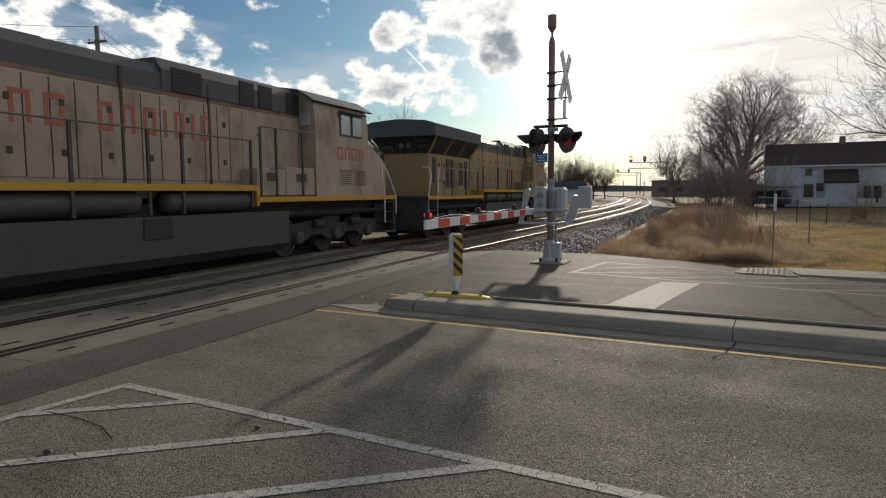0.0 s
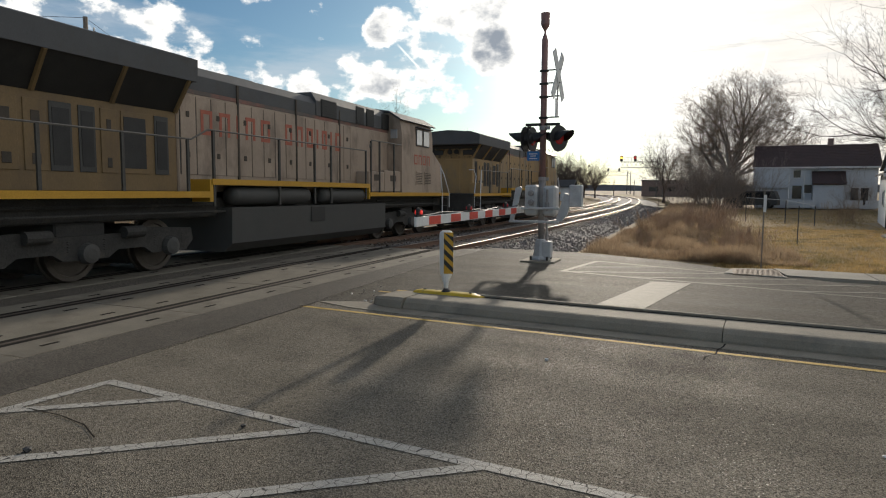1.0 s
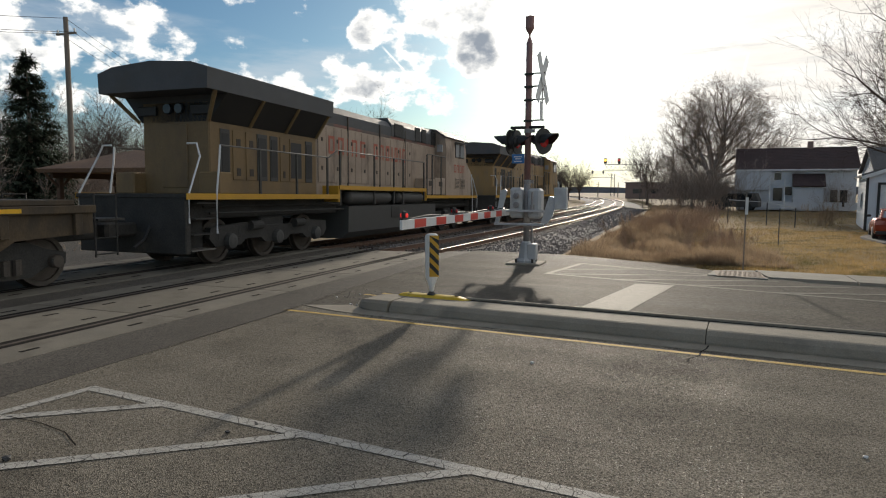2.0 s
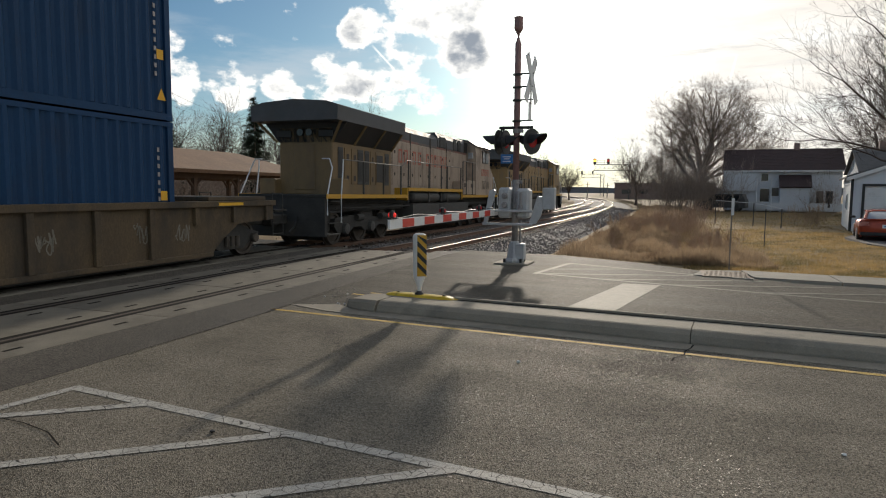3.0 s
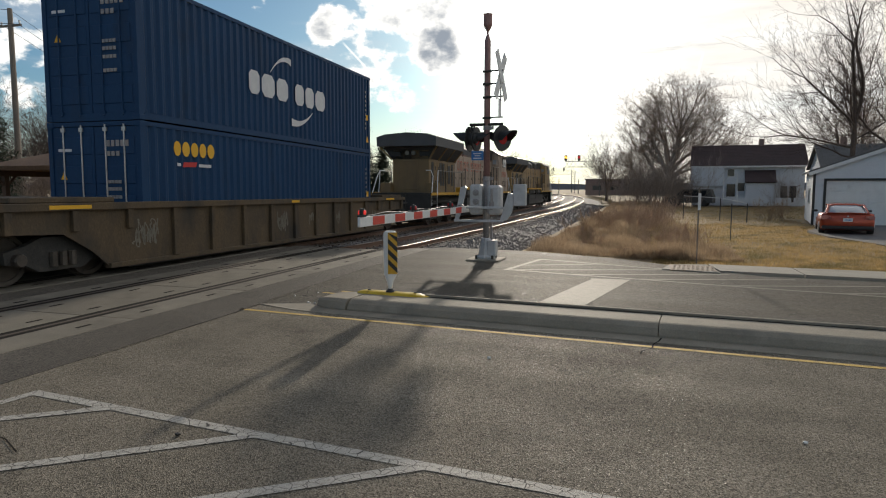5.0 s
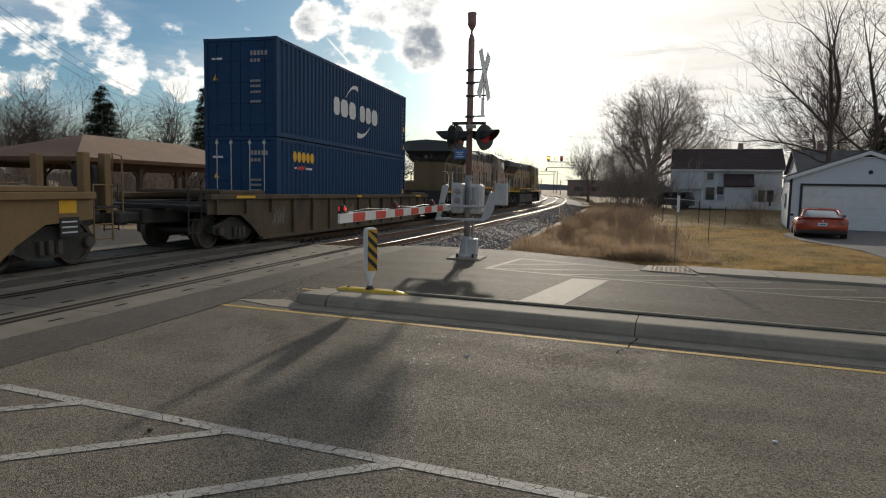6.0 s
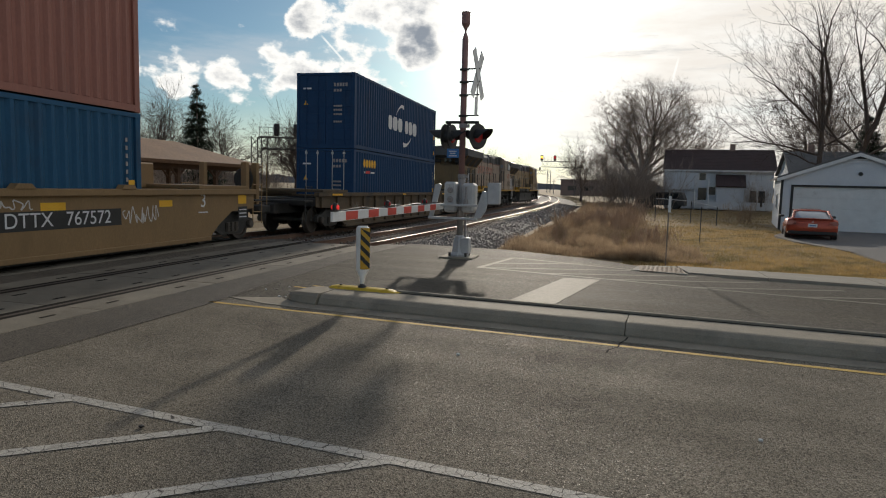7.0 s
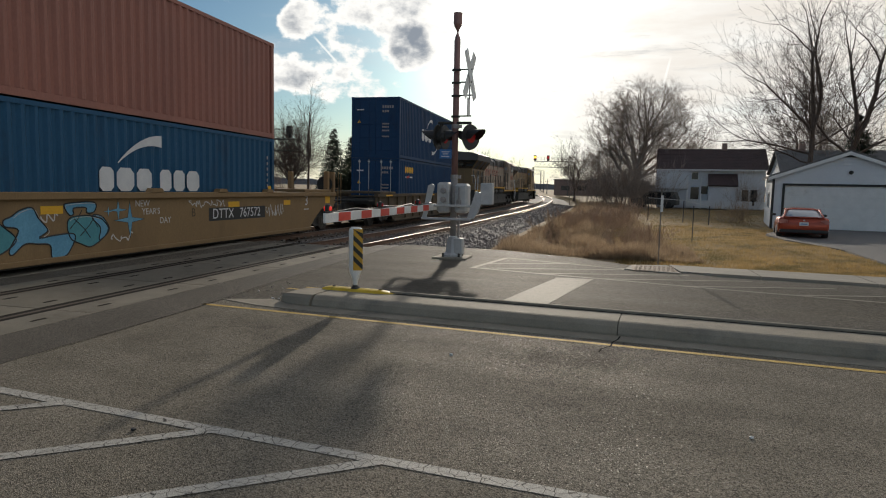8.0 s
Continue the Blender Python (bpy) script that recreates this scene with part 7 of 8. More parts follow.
def make_delineator():
    base = thing("channel_marker_base", "yellow moulded base strip bolted to the median", "road marker", at=ROAD @ pose(-0.2, 0.60, 0.155))
    bm = B()
    for sec in ((0.0, 1.18),):
        rings = []
        for u, w, h in ((0.0, 0.02, 0.004), (0.06, 0.09, 0.03), (0.14, 0.105, 0.045), (0.92, 0.105, 0.045), (1.0, 0.095, 0.04), (1.10, 0.07, 0.02), (1.18, 0.02, 0.004)):
            rings.append([bm.verts.new((u, v, z)) for v, z in ((-w, 0), (-w * 0.75, h * 0.8), (-w * 0.3, h), (w * 0.3, h), (w * 0.75, h * 0.8), (w, 0))])
        for q0, q1 in zip(rings, rings[1:]):
            for j in range(5):
                bm.faces.new((q0[j], q0[j + 1], q1[j + 1], q1[j]))
            bm.faces.new((q0[5], q0[0], q1[0], q1[5]))
        bm.faces.new(rings[0])
        bm.faces.new(rings[-1][::-1])
    part("strip", bm, M_YELLOW, base)
    for u in (0.2, 0.95):
        b = B()
        lathe(b, [(0.025, 0.04), (0.025, 0.055), (0.0, 0.06)], "z", 8, Matrix.Translation((u, 0, 0)))
        part("bolt", b, M_DARK, base)
    m = thing("delineator", "white flexible marker post with black and yellow stripes", "road marker", at=ROAD @ pose(0.36, 0.58, 0.195, 0, 0, 30))
    bm = B()
    lathe(bm, [(0.07, 0.0), (0.06, 0.02), (0.03, 0.05), (0.03, 0.08)], "z", 10)
    part("hinge", bm, M_BLACK, m)
    bm = B()
    rings = []
    for z, hu, hv in ((0.05, 0.03, 0.03), (0.14, 0.045, 0.045), (0.26, 0.09, 0.045), (0.84, 0.10, 0.05), (0.875, 0.09, 0.048), (0.895, 0.06, 0.03)):
        rings.append([bm.verts.new((hu * math.cos(a), hv * math.sin(a), z)) for a in (k * math.pi / 6 for k in range(12))])
    for q0, q1 in zip(rings, rings[1:]):
        for j in range(12):
            bm.faces.new((q0[j], q0[(j + 1) % 12], q1[(j + 1) % 12], q1[j]))
    bm.faces.new(rings[0][::-1])
    bm.faces.new(rings[-1])
    post = part("post", bm, M_WHITE, m)
    sh = B()
    box(sh, -0.035, 0.10, -0.058, -0.052, 0.27, 0.87, 0.002)
    sheet = part("sheet", sh, M_SAND, post)
    for k in range(4):
        z = 0.30 + k * 0.15
        q = B()
        pts = [(-0.035, z + 0.115), (0.10, z - 0.02), (0.10, z + 0.055), (-0.035, z + 0.19)]
        pts = [(a, min(b, 0.868)) for a, b in pts]
        prism(q, pts, "y", -0.061, -0.0585)
        part("black_stripe", q, M_BLACK, sheet)


make_delineator()


def small_post(x, y, h, label, panel):
    p = thing("marker_post", label, "post", at=pose(x, y, 0))
    bm = B()
    prism(bm, [(-0.015, -0.010), (0.015, -0.010), (0.015, -0.005), (0.007, 0.0), (0.007, 0.011), (-0.007, 0.011), (-0.007, 0.0), (-0.015, -0.005)], "z", -0.1, h)
    part("post", bm, M_POLE if panel else M_POST, p)
    if panel:
        bm = B()
        box(bm, -0.015, 0.045, -0.03, -0.016, h - 0.5, h - 0.12)
        part("panel", bm, M_WHITE, p)


small_post(1.36, 15.72, 1.72, "grey steel post with a narrow white panel", True)
small_post(3.0, 23.0, 1.22, "thin dark steel post in the lawn", False)


def make_fence():
    f = thing("pipe_fence", "sagging pale pipe fence rail on thin posts", "fence")
    pts = [(2.6, 40.0, 1.3), (4.4, 38.3, 1.2), (5.5, 36.5, 0.95)]
    bm = B()
    tube(bm, pts, 0.016, 6)
    part("rail", bm, M_WHITE, f)
    for x, y, z in pts:
        b = B()
        tube(b, [(x, y, -0.05), (x, y, z)], 0.025, 6)
        part("post", b, M_POST, f)


make_fence()


# ---- house, garage, cars ----
def gable_roof(bm, x0, x1, y0, y1, ze, zr, over, thick=0.12):
    """A roof with its ridge along x."""
    ym = (y0 + y1) / 2
    a = (zr - ze) / (ym - y0)
    prism(bm, [(y0 - over, ze - over * a), (ym, zr), (y1 + over, ze - over * a), (y1 + over, ze - over * a + thick), (ym, zr + thick * 1.1), (y0 - over, ze - over * a + thick)], "x", x0 - over * 0.6, x1 + over * 0.6)


def make_house():
    h = thing("house", "white-sided house with a dark red shingle roof and back steps", "house", at=pose(5.4, 71.5, 0, 0, 0, ROAD_TURN))
    P = lambda n, bm, m, par=h, label="": part(n, bm, m, par, label)
    W, D, ZE, ZR = 10.3, 7.0, 4.15, 6.2
    bm = B()
    box(bm, 0, W, 0, D, 0.0, ZE)
    prism(bm, [(0.0, ZE), (D, ZE), (D / 2, ZR)], "x", 0.05, W - 0.05)
    wall = P("wall", bm, M_SIDING)
    for k in range(int(ZE / 0.2)):
        b = B()
        prism(b, [(-0.012, k * 0.2 + 0.02), (-0.03, k * 0.2 + 0.02), (-0.012, k * 0.2 + 0.19)], "x", 0.0, W)
        part("siding_board", b, M_SIDING, wall)
    bm = B()
    gable_roof(bm, 0, W, 0, D, ZE, ZR, 0.45)
    roof = P("roof", bm, M_SHINGLE)
    for k in range(14):
        b = B()
        f = k / 14
        y, z = -0.45 + f * (D / 2 + 0.45), ZE - 0.26 + 0.14 + f * (ZR - ZE + 0.26)
        box(b, -0.27, W + 0.27, y, y + 0.29, z, z + 0.02)
        b.verts.ensure_lookup_table()
        for v in b.verts:
            if v.co.y > y + 0.1:
                v.co.z += 0.16
        part("shingle_course", b, M_SHINGLE, roof)
    b = B()
    box(b, -0.25, W + 0.25, -0.52, -0.44, ZE - 0.27, ZE - 0.12)
    P("gutter", b, M_WHITE)
    b = B()
    box(b, 6.3, 6.8, D / 2 - 0.3, D / 2 + 0.3, ZR - 0.3, ZR + 0.75, 0.02)
    P("chimney", b, M_BRICK, roof)
    # overhanging upper bay, darker foundation below
    b = B()
    box(b, -0.2, 3.0, -0.35, 0.0, 2.0, ZE - 0.1)
    P("upper_bay", b, M_SIDING)
    # porch roof and lean-to
    b = B()
    prism(b, [(-1.5, 2.3), (0.0, 3.45), (0.0, 3.6), (-1.6, 2.4)], "x", 4.9, 7.7)
    P("porch_roof", b, M_SHINGLE)
    b = B()
    box(b, 5.0, 7.55, -1.3, 0.0, 0.0, 2.35)
    P("porch", b, M_SIDING)
    def window(x0, x1, z0, z1, y=-0.03, dark=True):
        fr = B()
        box(fr, x0 - 0.07, x1 + 0.07, y - 0.05, y, z0 - 0.07, z1 + 0.07)
        w = P("window", fr, M_WHITE)
        g = B()
        box(g, x0, x1, y - 0.06, y - 0.052, z0, z1)
        part("pane", g, M_DARKGLASS, w)
    window(3.35, 3.95, 3.0, 3.7)
    window(4.25, 4.95, 1.5, 2.3)
    window(8.2, 8.8, 0.4, 2.0)
    window(9.0, 9.6, 0.4, 2.0)
    dr = B()
    box(dr, 3.3, 4.1, -0.08, 0.0, 0.9, 2.2)
    P("door", dr, M_DARKGLASS)
    # back steps with a rail
    for k in range(6):
        s = B()
        box(s, 3.0, 4.2, -0.9 - (5 - k) * 0.28, -0.62 - (5 - k) * 0.28, 0.12 + k * 0.15, 0.18 + k * 0.15)
        P("step", s, M_WHITE)
    for x in (2.95, 4.25):
        r = B()
        tube(r, [(x, -2.3, 0.95), (x, -0.7, 1.85), (x, -0.1, 1.85)], 0.04, 6)
        for y, z in ((-2.3, 0.95), (-1.4, 1.45), (-0.6, 1.85)):
            tube(r, [(x, y, 0.0), (x, y, z)], 0.035, 6)
        tube(r, [(x, -0.6, 0.8), (x, -0.6, 3.2)], 0.05, 6)
        P("stair_rail", r, M_WHITE)
    for x in (8.3, 9.9, 4.6, 6.2):
        b = B()
        box(b, x - 0.7, x + 0.7, -2.05, -2.0, 0.15, 0.85)
        P("deck_panel", b, M_SIDING)


make_house()


def make_garage():
    g = thing("garage", "white clapboard two-car garage with a wide door and shallow gable", "garage", at=pose(8.02, 34.3, 0, 0, 0, ROAD_TURN - 4.5))
    P = lambda n, bm, m, par=g, label="": part(n, bm, m, par, label)
    W, D, ZE, ZP = 6.2, 7.0, 2.56, 3.70
    bm = B()
    # front wall with the door opening, side and back walls
    box(bm, 0.0, 0.50, 0.0, 0.12, 0.0, ZE)
    box(bm, W - 0.50, W, 0.0, 0.12, 0.0, ZE)
    box(bm, 0.50, W - 0.50, 0.0, 0.12, 2.13, ZE)
    prism(bm, [(0.0, ZE), (W, ZE), (W / 2, ZP)], "y", 0.0, 0.12)
    box(bm, 0.0, 0.12, 0.12, D, 0.0, ZE)
    box(bm, W - 0.12, W, 0.12, D, 0.0, ZE)
    box(bm, 0.12, W - 0.12, D - 0.12, D, 0.0, ZE)
    wall = P("wall", bm, M_SIDING)
    n = 0
    z = 0.08
    while z < ZP - 0.12:
        f = max(0.0, (z + 0.14 - ZE) / (ZP - ZE))
        a, b = f * W / 2, W - f * W / 2
        spans = ((a, 0.41), (W - 0.41, b)) if z + 0.15 < 2.2 else ((a, b),)
        for x0, x1 in spans:
            if x1 - x0 > 0.1:
                q = B()
                prism(q, [(-0.004, z), (-0.022, z), (-0.004, z + 0.145)], "x", x0, x1)
                part("clapboard", q, M_SIDING, wall)
        if z < ZE - 0.1:
            q = B()
            prism(q, [(-0.004, z), (-0.022, z), (-0.004, z + 0.145)], "y", 0.0, D)
            part("clapboard", q, M_SIDING, wall)
        z += 0.15
    for side in (-1, 1):
        r = B()
        x0, x1 = (-0.24, W / 2) if side < 0 else (W / 2, W + 0.24)
        za, zb = (ZE - 0.09, ZP) if side < 0 else (ZP, ZE - 0.09)
        prism(r, [(x0, za), (x1, zb), (x1, zb + 0.10), (x0, za + 0.10)], "y", -0.16, D + 0.16)
        P("roof", r, M_GREYROOF)
        f = B()
        prism(f, [(x0, za - 0.14), (x1, zb - 0.14), (x1, zb + 0.02), (x0, za + 0.02)], "y", -0.20, -0.16)
        P("barge_board", f, M_WHITE)
    # door panels in a dark surround
    for x0, x1, z0, z1 in ((0.40, 0.51, 0, 2.2), (W - 0.51, W - 0.40, 0, 2.2), (0.51, W - 0.51, 2.1, 2.2)):
        q = B()
        box(q, x0, x1, -0.05, 0.0, z0, z1)
        P("door_surround", q, M_BLACK)
    door = B()
    box(door, 0.51, W - 0.51, 0.05, 0.09, 0.02, 2.1)
    dr = P("garage_door", door, M_WHITE)
    for k in range(4):
        q = B()
        box(q, 0.52, W - 0.52, 0.035, 0.05, 0.04 + k * 0.52, 0.54 + k * 0.52, 0.01)
        part("door_panel", q, M_WHITE, dr)
    q = B()
    lathe(q, [(0.10, 0.0), (0.08, -0.08), (0.03, -0.14), (0.0, -0.14)], "y", 10, Matrix.Translation((W / 2 + 0.1, -0.02, 2.75)))
    P("gable_lamp", q, M_BLACK)
    q = B()
    prism(q, [(W / 2 - 0.3, 3.45), (W / 2 + 0.3, 3.45), (W / 2, 3.6)], "y", -0.03, 0.0)
    P("gable_vent", q, M_BLACK)
    q = B()
    box(q, -0.06, 0.0, 2.4, 3.2, 0.95, 1.75)
    w = P("side_window", q, M_WHITE)
    q = B()
    box(q, -0.07, -0.06, 2.48, 3.12, 1.02, 1.68)
    part("pane", q, M_DARKGLASS, w)
    q = B()
    box(q, -0.05, 0.06, -0.05, 0.06, 0, ZE)
    P("corner_board", q, M_BLACK)


make_garage()


def make_coupe():
    c = thing("coupe", "red two-door coupe parked before the garage, seen from behind", "car", at=pose(7.8, 28.7, 0.0, 0, 0, -11) @ Matrix.Diagonal((0.95, 0.93, 0.85, 1)))
    P = lambda n, bm, m, par=c, label="", smooth=False: part(n, bm, m, par, label, smooth)
    # cross sections from tail to nose: y, half width low, half width belt, belt height, sill height
    secs = [(-2.20, 0.74, 0.70, 0.80, 0.34), (-2.12, 0.86, 0.84, 0.93, 0.26), (-1.7, 0.91, 0.90, 0.97, 0.20), (-1.0, 0.92, 0.91, 0.95, 0.18), (0.0, 0.91, 0.89, 0.92, 0.18), (1.0, 0.91, 0.88, 0.86, 0.20), (1.7, 0.89, 0.82, 0.76, 0.22), (2.1, 0.80, 0.68, 0.64, 0.26), (2.25, 0.62, 0.52, 0.54, 0.32)]
    bm = B()
    rings = []
    for y, wl, wb, zb, zs in secs:
        ring = []
        for x, z in ((-wl * 0.9, zs), (-wl, zs + 0.12), (-wl - 0.01, (zs + zb) / 2), (-wb, zb - 0.06), (-wb + 0.10, zb), (0, zb + 0.025), (wb - 0.10, zb), (wb, zb - 0.06), (wl + 0.01, (zs + zb) / 2), (wl, zs + 0.12), (wl * 0.9, zs)):
            ring.append(bm.verts.new((x, y, z)))
        rings.append(ring)
    for q0, q1 in zip(rings, rings[1:]):
        for j in range(10):
            bm.faces.new((q0[j], q0[j + 1], q1[j + 1], q1[j]))
        bm.faces.new((q0[10], q0[0], q1[0], q1[10]))
    bm.faces.new(rings[0][::-1])
    bm.faces.new(rings[-1])
    body = P("body", bm, M_CAR_RED, smooth=True)
    # cabin: glass wrapped, red roof on top
    def loft(sections, mat, name):
        b = B()
        rs = []
        for y, w, z0, z1 in sections:
            rs.append([b.verts.new(v) for v in ((-w - 0.1, y, z0), (-w, y, z1 - 0.05), (-w * 0.6, y, z1), (w * 0.6, y, z1), (w, y, z1 - 0.05), (w + 0.1, y, z0))])
        for q0, q1 in zip(rs, rs[1:]):
            for j in range(5):
                b.faces.new((q0[j], q0[j + 1], q1[j + 1], q1[j]))
            b.faces.new((q0[5], q0[0], q1[0], q1[5]))
        b.faces.new(rs[0][::-1])
        b.faces.new(rs[-1])
        return P(name, b, mat, smooth=True)
    loft([(-1.75, 0.60, 0.90, 0.97), (-0.95, 0.60, 0.90, 1.28), (-0.2, 0.60, 0.90, 1.35), (0.3, 0.60, 0.88, 1.32), (1.15, 0.62, 0.84, 0.90)], M_CARGLASS, "cabin_glass")
    loft([(-0.95, 0.57, 1.27, 1.30), (-0.5, 0.58, 1.3, 1.355), (-0.1, 0.58, 1.31, 1.372), (0.32, 0.56, 1.28, 1.335)], M_CAR_RED, "roof")
    for x in (-1, 1):
        q = B()
        tube(q, [(x * 0.70, -1.72, 0.96), (x * 0.60, -0.95, 1.28)], 0.045, 6)
        P("rear_pillar", q, M_CAR_RED)
        q = B()
        prism(q, [(x * 0.56, 0.70), (x * 0.86, 0.68), (x * 0.88, 0.82), (x * 0.74, 0.88), (x * 0.58, 0.84)], "y", -2.20, -2.08)
        P("tail_lamp", q, M_LENS_RED)
        q = B()
        box(q, x * 0.98 - 0.09, x * 0.98 + 0.09, 0.75, 0.9, 0.92, 1.03, 0.03)
        P("mirror", q, M_BLACK)
        for y in (-1.32, 1.32):
            q = B()
            lathe(q, [(0.0, -0.11), (0.2, -0.11), (0.31, -0.10), (0.33, -0.06), (0.33, 0.06), (0.31, 0.10), (0.2, 0.11), (0.0, 0.11)], "x", 20, Matrix.Translation((x * 0.82, y, 0.33)))
            wh = P("wheel", q, M_BLACK)
            r = B()
            lathe(r, [(0.0, 0.0), (0.05, 0.0), (0.21, 0.01), (0.22, -0.03)], "x", 10, Matrix.Translation((x * 0.94, y, 0.33)) @ Matrix.Diagonal((x, 1, 1, 1)))
            part("rim", r, M_CHROME, wh)
    q = B()
    box(q, -0.72, 0.72, -2.16, -2.0, 0.955, 0.985, 0.012)
    box(q, -0.68, -0.62, -2.1, -2.04, 0.88, 0.96)
    box(q, 0.62, 0.68, -2.1, -2.04, 0.88, 0.96)
    P("spoiler", q, M_CAR_RED)
    q = B()
    box(q, -0.86, 0.86, -2.24, -2.1, 0.26, 0.42, 0.04)
    P("bumper", q, M_BLACK)
    q = B()
    box(q, -0.16, 0.16, -2.235, -2.205, 0.60, 0.75, 0.004)
    pl = P("rear_plate", q, M_WHITE)
    q = B()
    box(q, -0.11, 0.11, -2.24, -2.236, 0.655, 0.695)
    part("bar", q, M_BLUE_SIGN, pl)
    q = B()
    prism(q, [(-0.05, 0.80), (0.05, 0.80), (0.0, 0.88)], "y", -2.2, -2.19)
    P("badge", q, M_CHROME)


make_coupe()


def make_far_car():
    c = thing("parked_suv", "pale parked car beside the house", "car", at=pose(5.0, 68.0, 0, 0, 0, 75))
    bm = B()
    prism(bm, [(-2.2, 0.35), (2.2, 0.35), (2.25, 0.85), (1.2, 1.0), (0.6, 1.65), (-1.9, 1.68), (-2.2, 1.0)], "x", -0.9, 0.9)
    part("body", bm, M_TANK, c)
    for y in (-1.35, 1.35):
        for x in (-0.85, 0.85):
            q = B()
            lathe(q, [(0.36, -0.1), (0.36, 0.1)], "x", 14, Matrix.Translation((x, y, 0.36)))
            part("wheel", q, M_BLACK, c)
    for x in (-0.905, 0.905):
        q = B()
        prism(q, [(-1.7, 1.05), (0.9, 1.05), (0.55, 1.55), (-1.6, 1.55)], "x", x - 0.01, x + 0.01)
        part("side_glass", q, M_DARKGLASS, c)
    q = B()
    prism(q, [(1.22, 1.02), (0.64, 1.6), (0.68, 1.62), (1.28, 1.04)], "x", -0.75, 0.75)
    part("windshield", q, M_DARKGLASS, c)


make_far_car()


def make_house_behind():
    h = thing("far_house", "grey-roofed house behind the garage", "house", at=pose(14.0, 57.5, 0, 0, 0, ROAD_TURN))
    bm = B()
    box(bm, 0, 9, 0, 7, 0, 3.6)
    prism(bm, [(0.0, 3.6), (7.0, 3.6), (3.5, 5.3)], "x", 0.05, 8.95)
    part("wall", bm, M_SIDING, h)
    bm = B()
    gable_roof(bm, 0, 9, 0, 7, 3.6, 5.3, 0.4)
    part("roof", bm, M_GREYROOF, h)
    bm = B()
    box(bm, 1.6, 2.1, 3.2, 3.7, 5.0, 6.0)
    part("chimney", bm, M_BRICK, h)


make_house_behind()


def make_shelter():
    s = thing("picnic_shelter", "open timber shelter with a brown hipped shingle roof", "shelter", at=pose(-23.3, 27.0, 0))
    bm = B()
    x0, x1, y0, y1, ze, zr = -3.2, 3.2, -7.0, 7.0, 2.6, 3.75
    v = [bm.verts.new(p) for p in ((x0, y0, ze), (x1, y0, ze), (x1, y1, ze), (x0, y1, ze), (0, y0 + 3.6, zr), (0, y1 - 3.6, zr))]
    u = [bm.verts.new((p.co.x * 0.985, p.co.y * 0.985, p.co.z - 0.16)) for p in v[:4]]
    for q in ((0, 1, 4), (1, 2, 5, 4), (2, 3, 5), (3, 0, 4, 5)):
        bm.faces.new([v[k] for k in q])
    for k in range(4):
        bm.faces.new((v[k], u[k], u[(k + 1) % 4], v[(k + 1) % 4]))
    bm.faces.new(u[::-1])
    part("roof", bm, M_BROWNROOF, s)
    for x in (-2.7, 2.7):
        for y in (-6.2, -3.1, 0, 3.1, 6.2):
            b = B()
            box(b, x - 0.1, x + 0.1, y - 0.1, y + 0.1, -0.1, 2.5)
            part("post", b, M_TIMBER, s)
            for d in (-1, 1):
                k = B()
                tube(k, [(x, y, 1.75), (x, y + d * 0.75, 2.45)], 0.06, 5)
                part("brace", k, M_TIMBER, s)
        b = B()
        box(b, x - 0.08, x + 0.08, -6.6, 6.6, 2.2, 2.45)
        part("beam", b, M_TIMBER, s)


make_shelter()
small = thing("small_shed", "small dark-roofed track shed beyond the far track", "shed", at=pose(-19.6, 98, 0))
_b = B()
box(_b, -2.2, 2.2, -1.6, 1.6, 0, 2.2)
part("wall", _b, M_SIDING, small)
_b = B()
gable_roof(_b, -2.2, 2.2, -1.6, 1.6, 2.2, 3.1, 0.3)
part("roof", _b, M_BLACK, small)


def utility_pole(x, y, h, label):
    p = thing("utility_pole", label, "utility pole", "utility poles", at=pose(x, y, 0))
    bm = B()
    tube(bm, [(0, 0, -0.1), (0, 0, h)], 0.17, 10, True, 0.12)
    part("pole", bm, M_POLE, p)
    b = B()
    box(b, -0.7, 0.7, -0.045, 0.045, h - 0.9, h - 0.80)
    part("crossarm", b, M_POLE, p)
    for q in (-0.6, 0.6):
        i = B()
        lathe(i, [(0.03, h - 0.78), (0.05, h - 0.70), (0.04, h - 0.62), (0.0, h - 0.6)], "z", 8, Matrix.Translation((q, 0, 0)))
        part("insulator", i, M_WHITE, p)
    return p


utility_pole(-30.9, 25.5, 10.8, "weathered grey wooden utility pole with wires")
for x, y, h in ((-32, 218, 6.5), (-26.5, 224, 5.2), (-20, 226, 5.0), (-10.5, 215, 5.5), (-2.0, 180, 13)):
    utility_pole(x, y, h, "distant slim utility pole by the railway")
wires = thing("overhead_wires", "thin dark overhead wires to the utility pole", "wire")
for dz, dx in ((0.0, 0.0), (-0.75, -0.5), (-0.75, 0.5)):
    for end in ((-48, 4, 12.5), (-44, 60, 9.5)):
        w = B()
        a, b = Vector((-30.9 + dx, 25.5, 10.75 + dz)), Vector(end) + Vector((dx, 0, dz))
        tube(w, [a.lerp(b, k / 12) - Vector((0, 0, 1.2 * 4 * (k / 12) * (1 - k / 12))) for k in range(13)], 0.012, 4)
        part("wire", w, M_BLACK, wires)


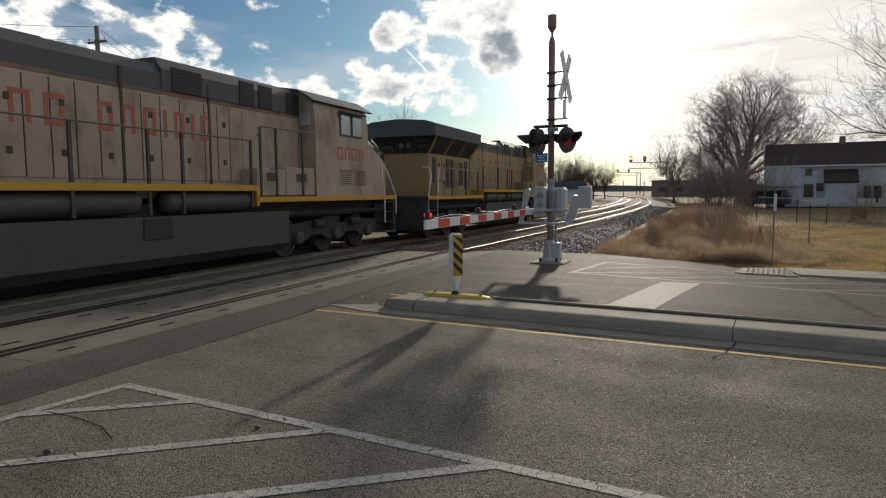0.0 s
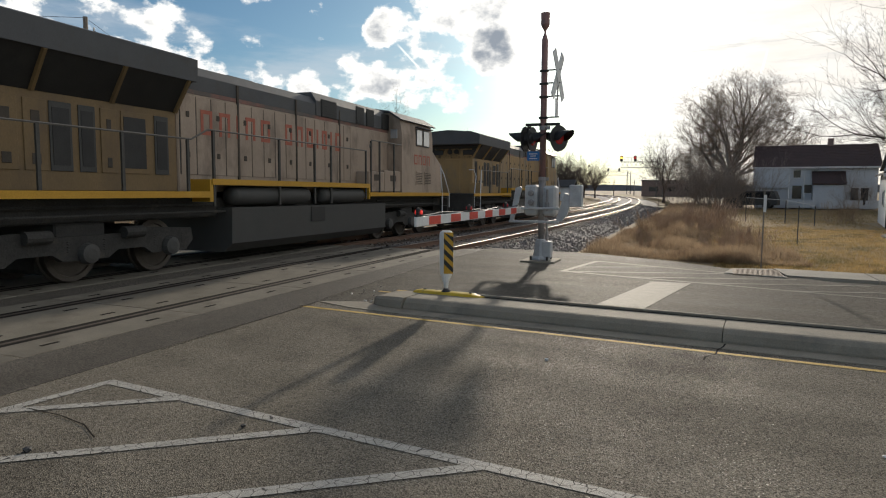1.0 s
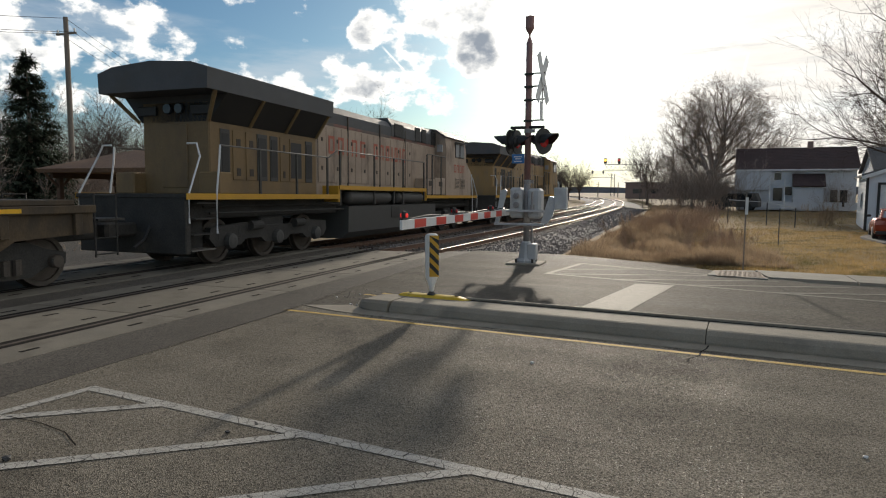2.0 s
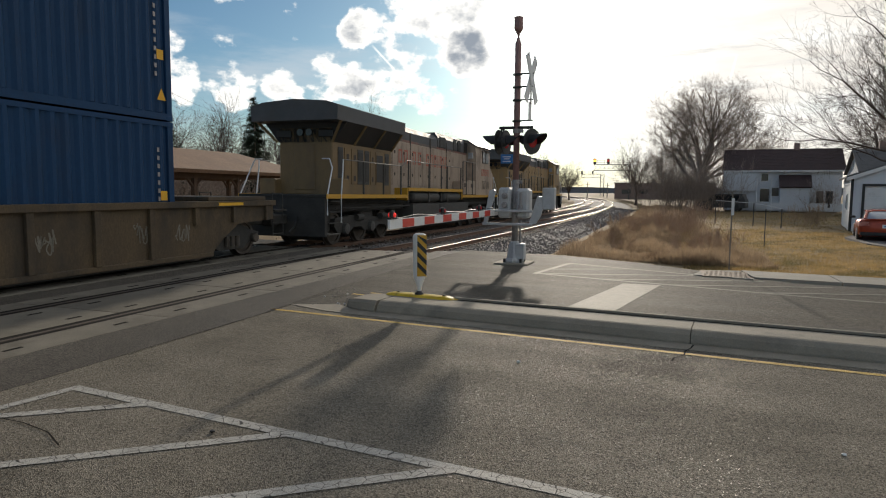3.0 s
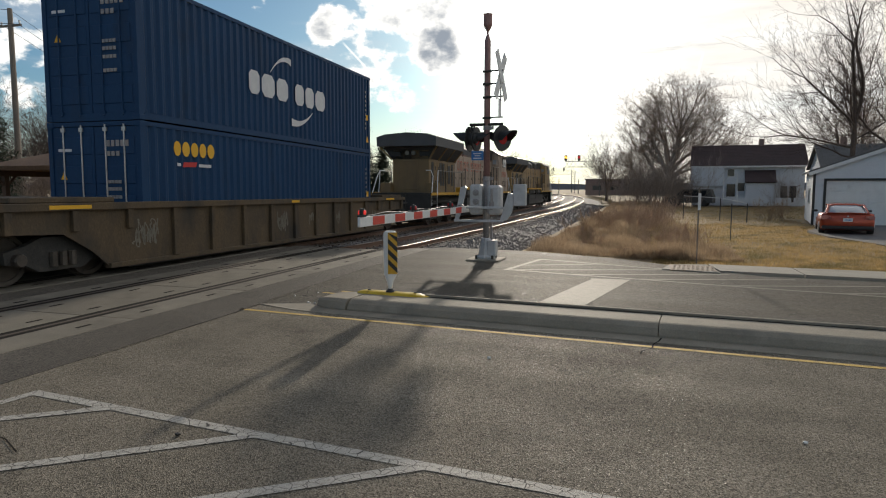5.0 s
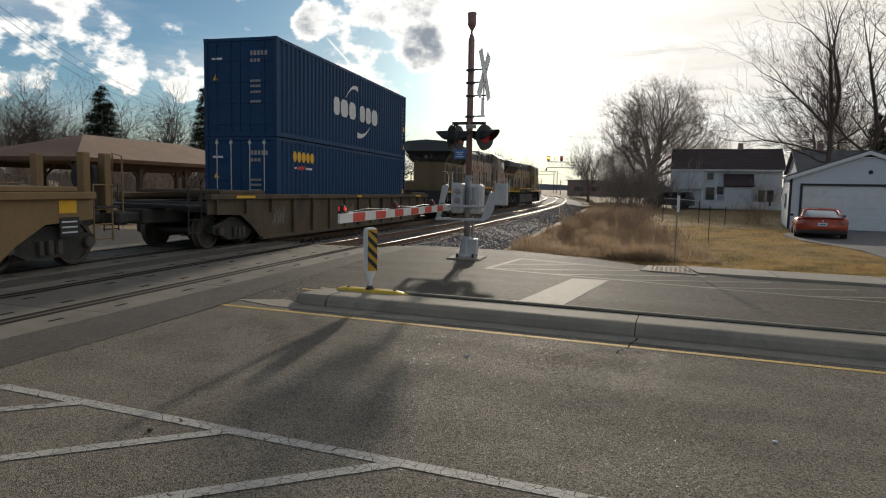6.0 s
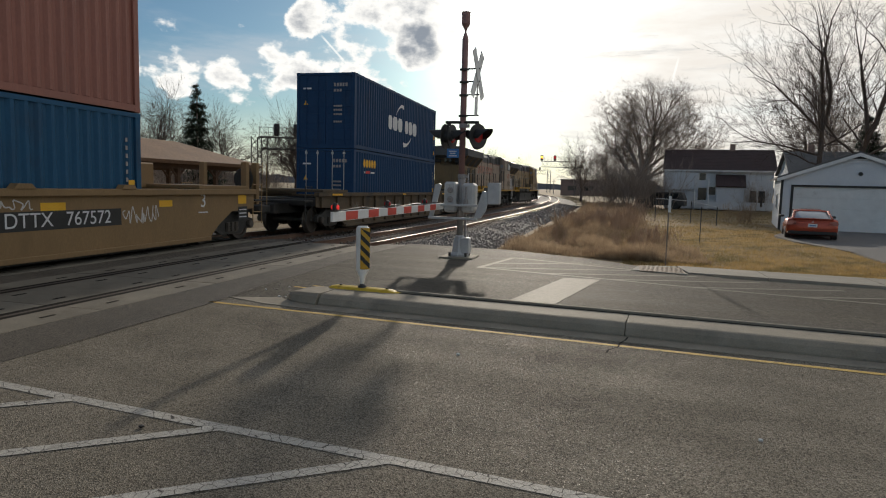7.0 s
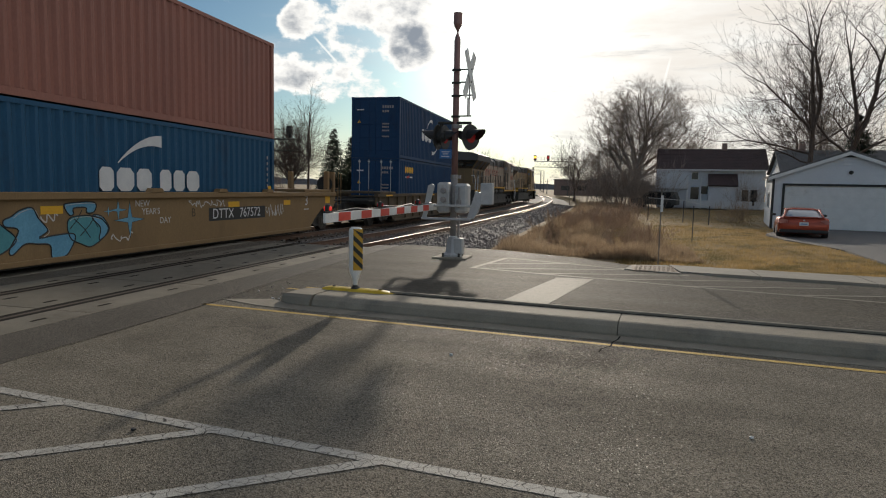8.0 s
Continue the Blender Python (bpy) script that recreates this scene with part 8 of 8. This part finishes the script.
# ---- signal bridges ----
def lattice(bm, p, q, size, n, r=0.035):
    p, q = Vector(p), Vector(q)
    d = (q - p).normalized()
    a = d.cross(Vector((0, 0, 1)))
    a = Vector((1, 0, 0)) if a.length < 0.05 else a.normalized()
    b = d.cross(a).normalized()
    cs = [(a * i + b * j) * size / 2 for i in (-1, 1) for j in (-1, 1)]
    for c in cs:
        tube(bm, [p + c, q + c], r, 4)
    for k in range(n):
        s, e = p.lerp(q, k / n), p.lerp(q, (k + 1) / n)
        for i, j in ((0, 1), (1, 3), (3, 2), (2, 0)):
            tube(bm, [s + cs[i], e + cs[j]] if k % 2 else [s + cs[j], e + cs[i]], r * 0.6, 4)


def signal_bridge(label, tower, tip, z, heads, size=1.5, lit=True):
    g = thing("signal_bridge", label, "signal bridge", "signal bridges")
    t, e = Vector((*tower, 0)), Vector((*tip, 0))
    bm = B()
    lattice(bm, (t.x, t.y, -0.2), (t.x, t.y, z + size / 2), size, 7, 0.07)
    part("tower", bm, M_TANK, g)
    bm = B()
    lattice(bm, (t.x, t.y, z), (e.x, e.y, z), size, 9, 0.06)
    part("truss", bm, M_TANK, g)
    bm = B()
    for w in np.linspace(0, 1, 12):
        c = t.lerp(e, w)
        tube(bm, [(c.x, c.y, z + size / 2), (c.x, c.y, z + size / 2 + 1.1)], 0.025, 4)
    for h in (0.55, 1.1):
        tube(bm, [(t.x, t.y, z + size / 2 + h), (e.x, e.y, z + size / 2 + h)], 0.025, 4)
    part("walkway_rail", bm, M_TANK, g)
    for w, colour in heads:
        c = t.lerp(e, w)
        hd = B()
        box(hd, c.x - 0.36, c.x + 0.36, c.y - 0.12, c.y + 0.12, z + size / 2 + 0.15, z + size / 2 + 1.55, 0.1)
        head = part("signal_head", hd, M_BLACK, g)
        ln = B()
        lathe(ln, [(0.26, 0.0), (0.22, -0.05), (0.0, -0.07)], "y", 12, Matrix.Translation((c.x, c.y - 0.125, z + size / 2 + 1.0)))
        part("lens", ln, colour, head)


signal_bridge("grey lattice signal bridge with amber and red lamps", (-8.9, 170), (-18.5, 169), 8.1, ((0.98, M_SIGNAL_AMBER), (0.63, M_SIGNAL_RED)))
signal_bridge("distant grey lattice signal bridge with dark lamps", (-27.8, 288), (-37, 287), 8.9, ((0.95, M_BLACK), (0.45, M_BLACK)))
signal_bridge("grey lattice signal cantilever beyond the tracks", (-38.6, 64.5), (-33.6, 66.5), 6.0, ((0.35, M_BLACK), (0.75, M_BLACK)), 1.3)


# ---- distance ----
def make_distance():
    b = thing("warehouse", "long low brick warehouse by the tracks", "building", at=pose(-14.4, 185, 0))
    bm = B()
    box(bm, 0, 26, 0, 14, 0, 4.3)
    part("wall", bm, M_BRICK, b)
    bm = B()
    box(bm, -0.2, 26.2, -0.2, 14.2, 4.3, 4.5)
    part("parapet", bm, M_DARK, b)
    for k in range(5):
        q = B()
        box(q, 2 + k * 4.6, 4.4 + k * 4.6, -0.06, 0.0, 1.4, 2.6)
        part("window", q, M_DARKGLASS, b)
    rnd = random.Random(5)
    verts, faces = [], []
    n = 260
    for k in range(n + 1):
        a = radians(-75 + 150 * k / n)
        r = 1500
        h = 14 + 9 * noise.noise(Vector((k * 0.09, 0, 0))) + 5 * noise.noise(Vector((k * 0.5, 7, 0)))
        verts += [(-r * math.sin(a), r * math.cos(a), -1), (-r * math.sin(a), r * math.cos(a), max(3, h)), (-(r + 40) * math.sin(a), (r + 40) * math.cos(a), max(3, h))]
    for k in range(n):
        i = k * 3
        faces += [(i, i + 3, i + 4, i + 1), (i + 1, i + 4, i + 5, i + 2)]
    ob = new("backdrop", raw_mesh("backdrop", verts, faces, M_FARTREES))
    tagged(ob, "far hazy line of bare woods on the horizon", "tree line", kind="structure")


make_distance()


# ---- small litter on the road ----
def pebble(x, y, r, label, seed):
    rnd = random.Random(seed)
    bm = B()
    bmesh.ops.create_icosphere(bm, subdivisions=1, radius=r)
    for v in bm.verts:
        v.co *= rnd.uniform(0.7, 1.2)
        v.co.z = max(v.co.z * 0.7, -r * 0.5)
    ob = part("stone", bm, (M_WHITE if r > 0.0175 else M_STONE) if seed % 2 else M_SPRAY_BLACK)
    ob.matrix_basis = pose(x, y, r * 0.45)
    tagged(ob, label, "stone", "loose stones")


pebble(-3.95, 2.75, 0.032, "small dark clod lying on the asphalt", 2)
pebble(-2.95, 3.62, 0.022, "small dark clod lying on the asphalt", 4)
pebble(-1.35, 6.2, 0.022, "pale small stone lying on the asphalt", 1)
pebble(1.15, 4.75, 0.018, "pale small stone lying on the asphalt", 3)
for _k in range(40):
    _r = random.Random(100 + _k)
    pebble(_r.uniform(-5.2, -4.0), _r.uniform(8.0, 10.2), _r.uniform(0.008, 0.018), "tiny gravel chip on the road by the kerb", 1 + 2 * _k)

# ---- what moves ----
def motions():
    for ob, s0, half in MOVERS:
        walk(ob, [(k * 0.5, train_pose(s0 + s_of(k * 0.5), half)) for k in range(17)])
    for ws, y, r in ROLLERS:
        walk(ws, [(k * 0.1, pose(0, y, r) @ Matrix.Rotation(-s_of(k * 0.1) / r, 4, "X")) for k in range(81)])


motions()
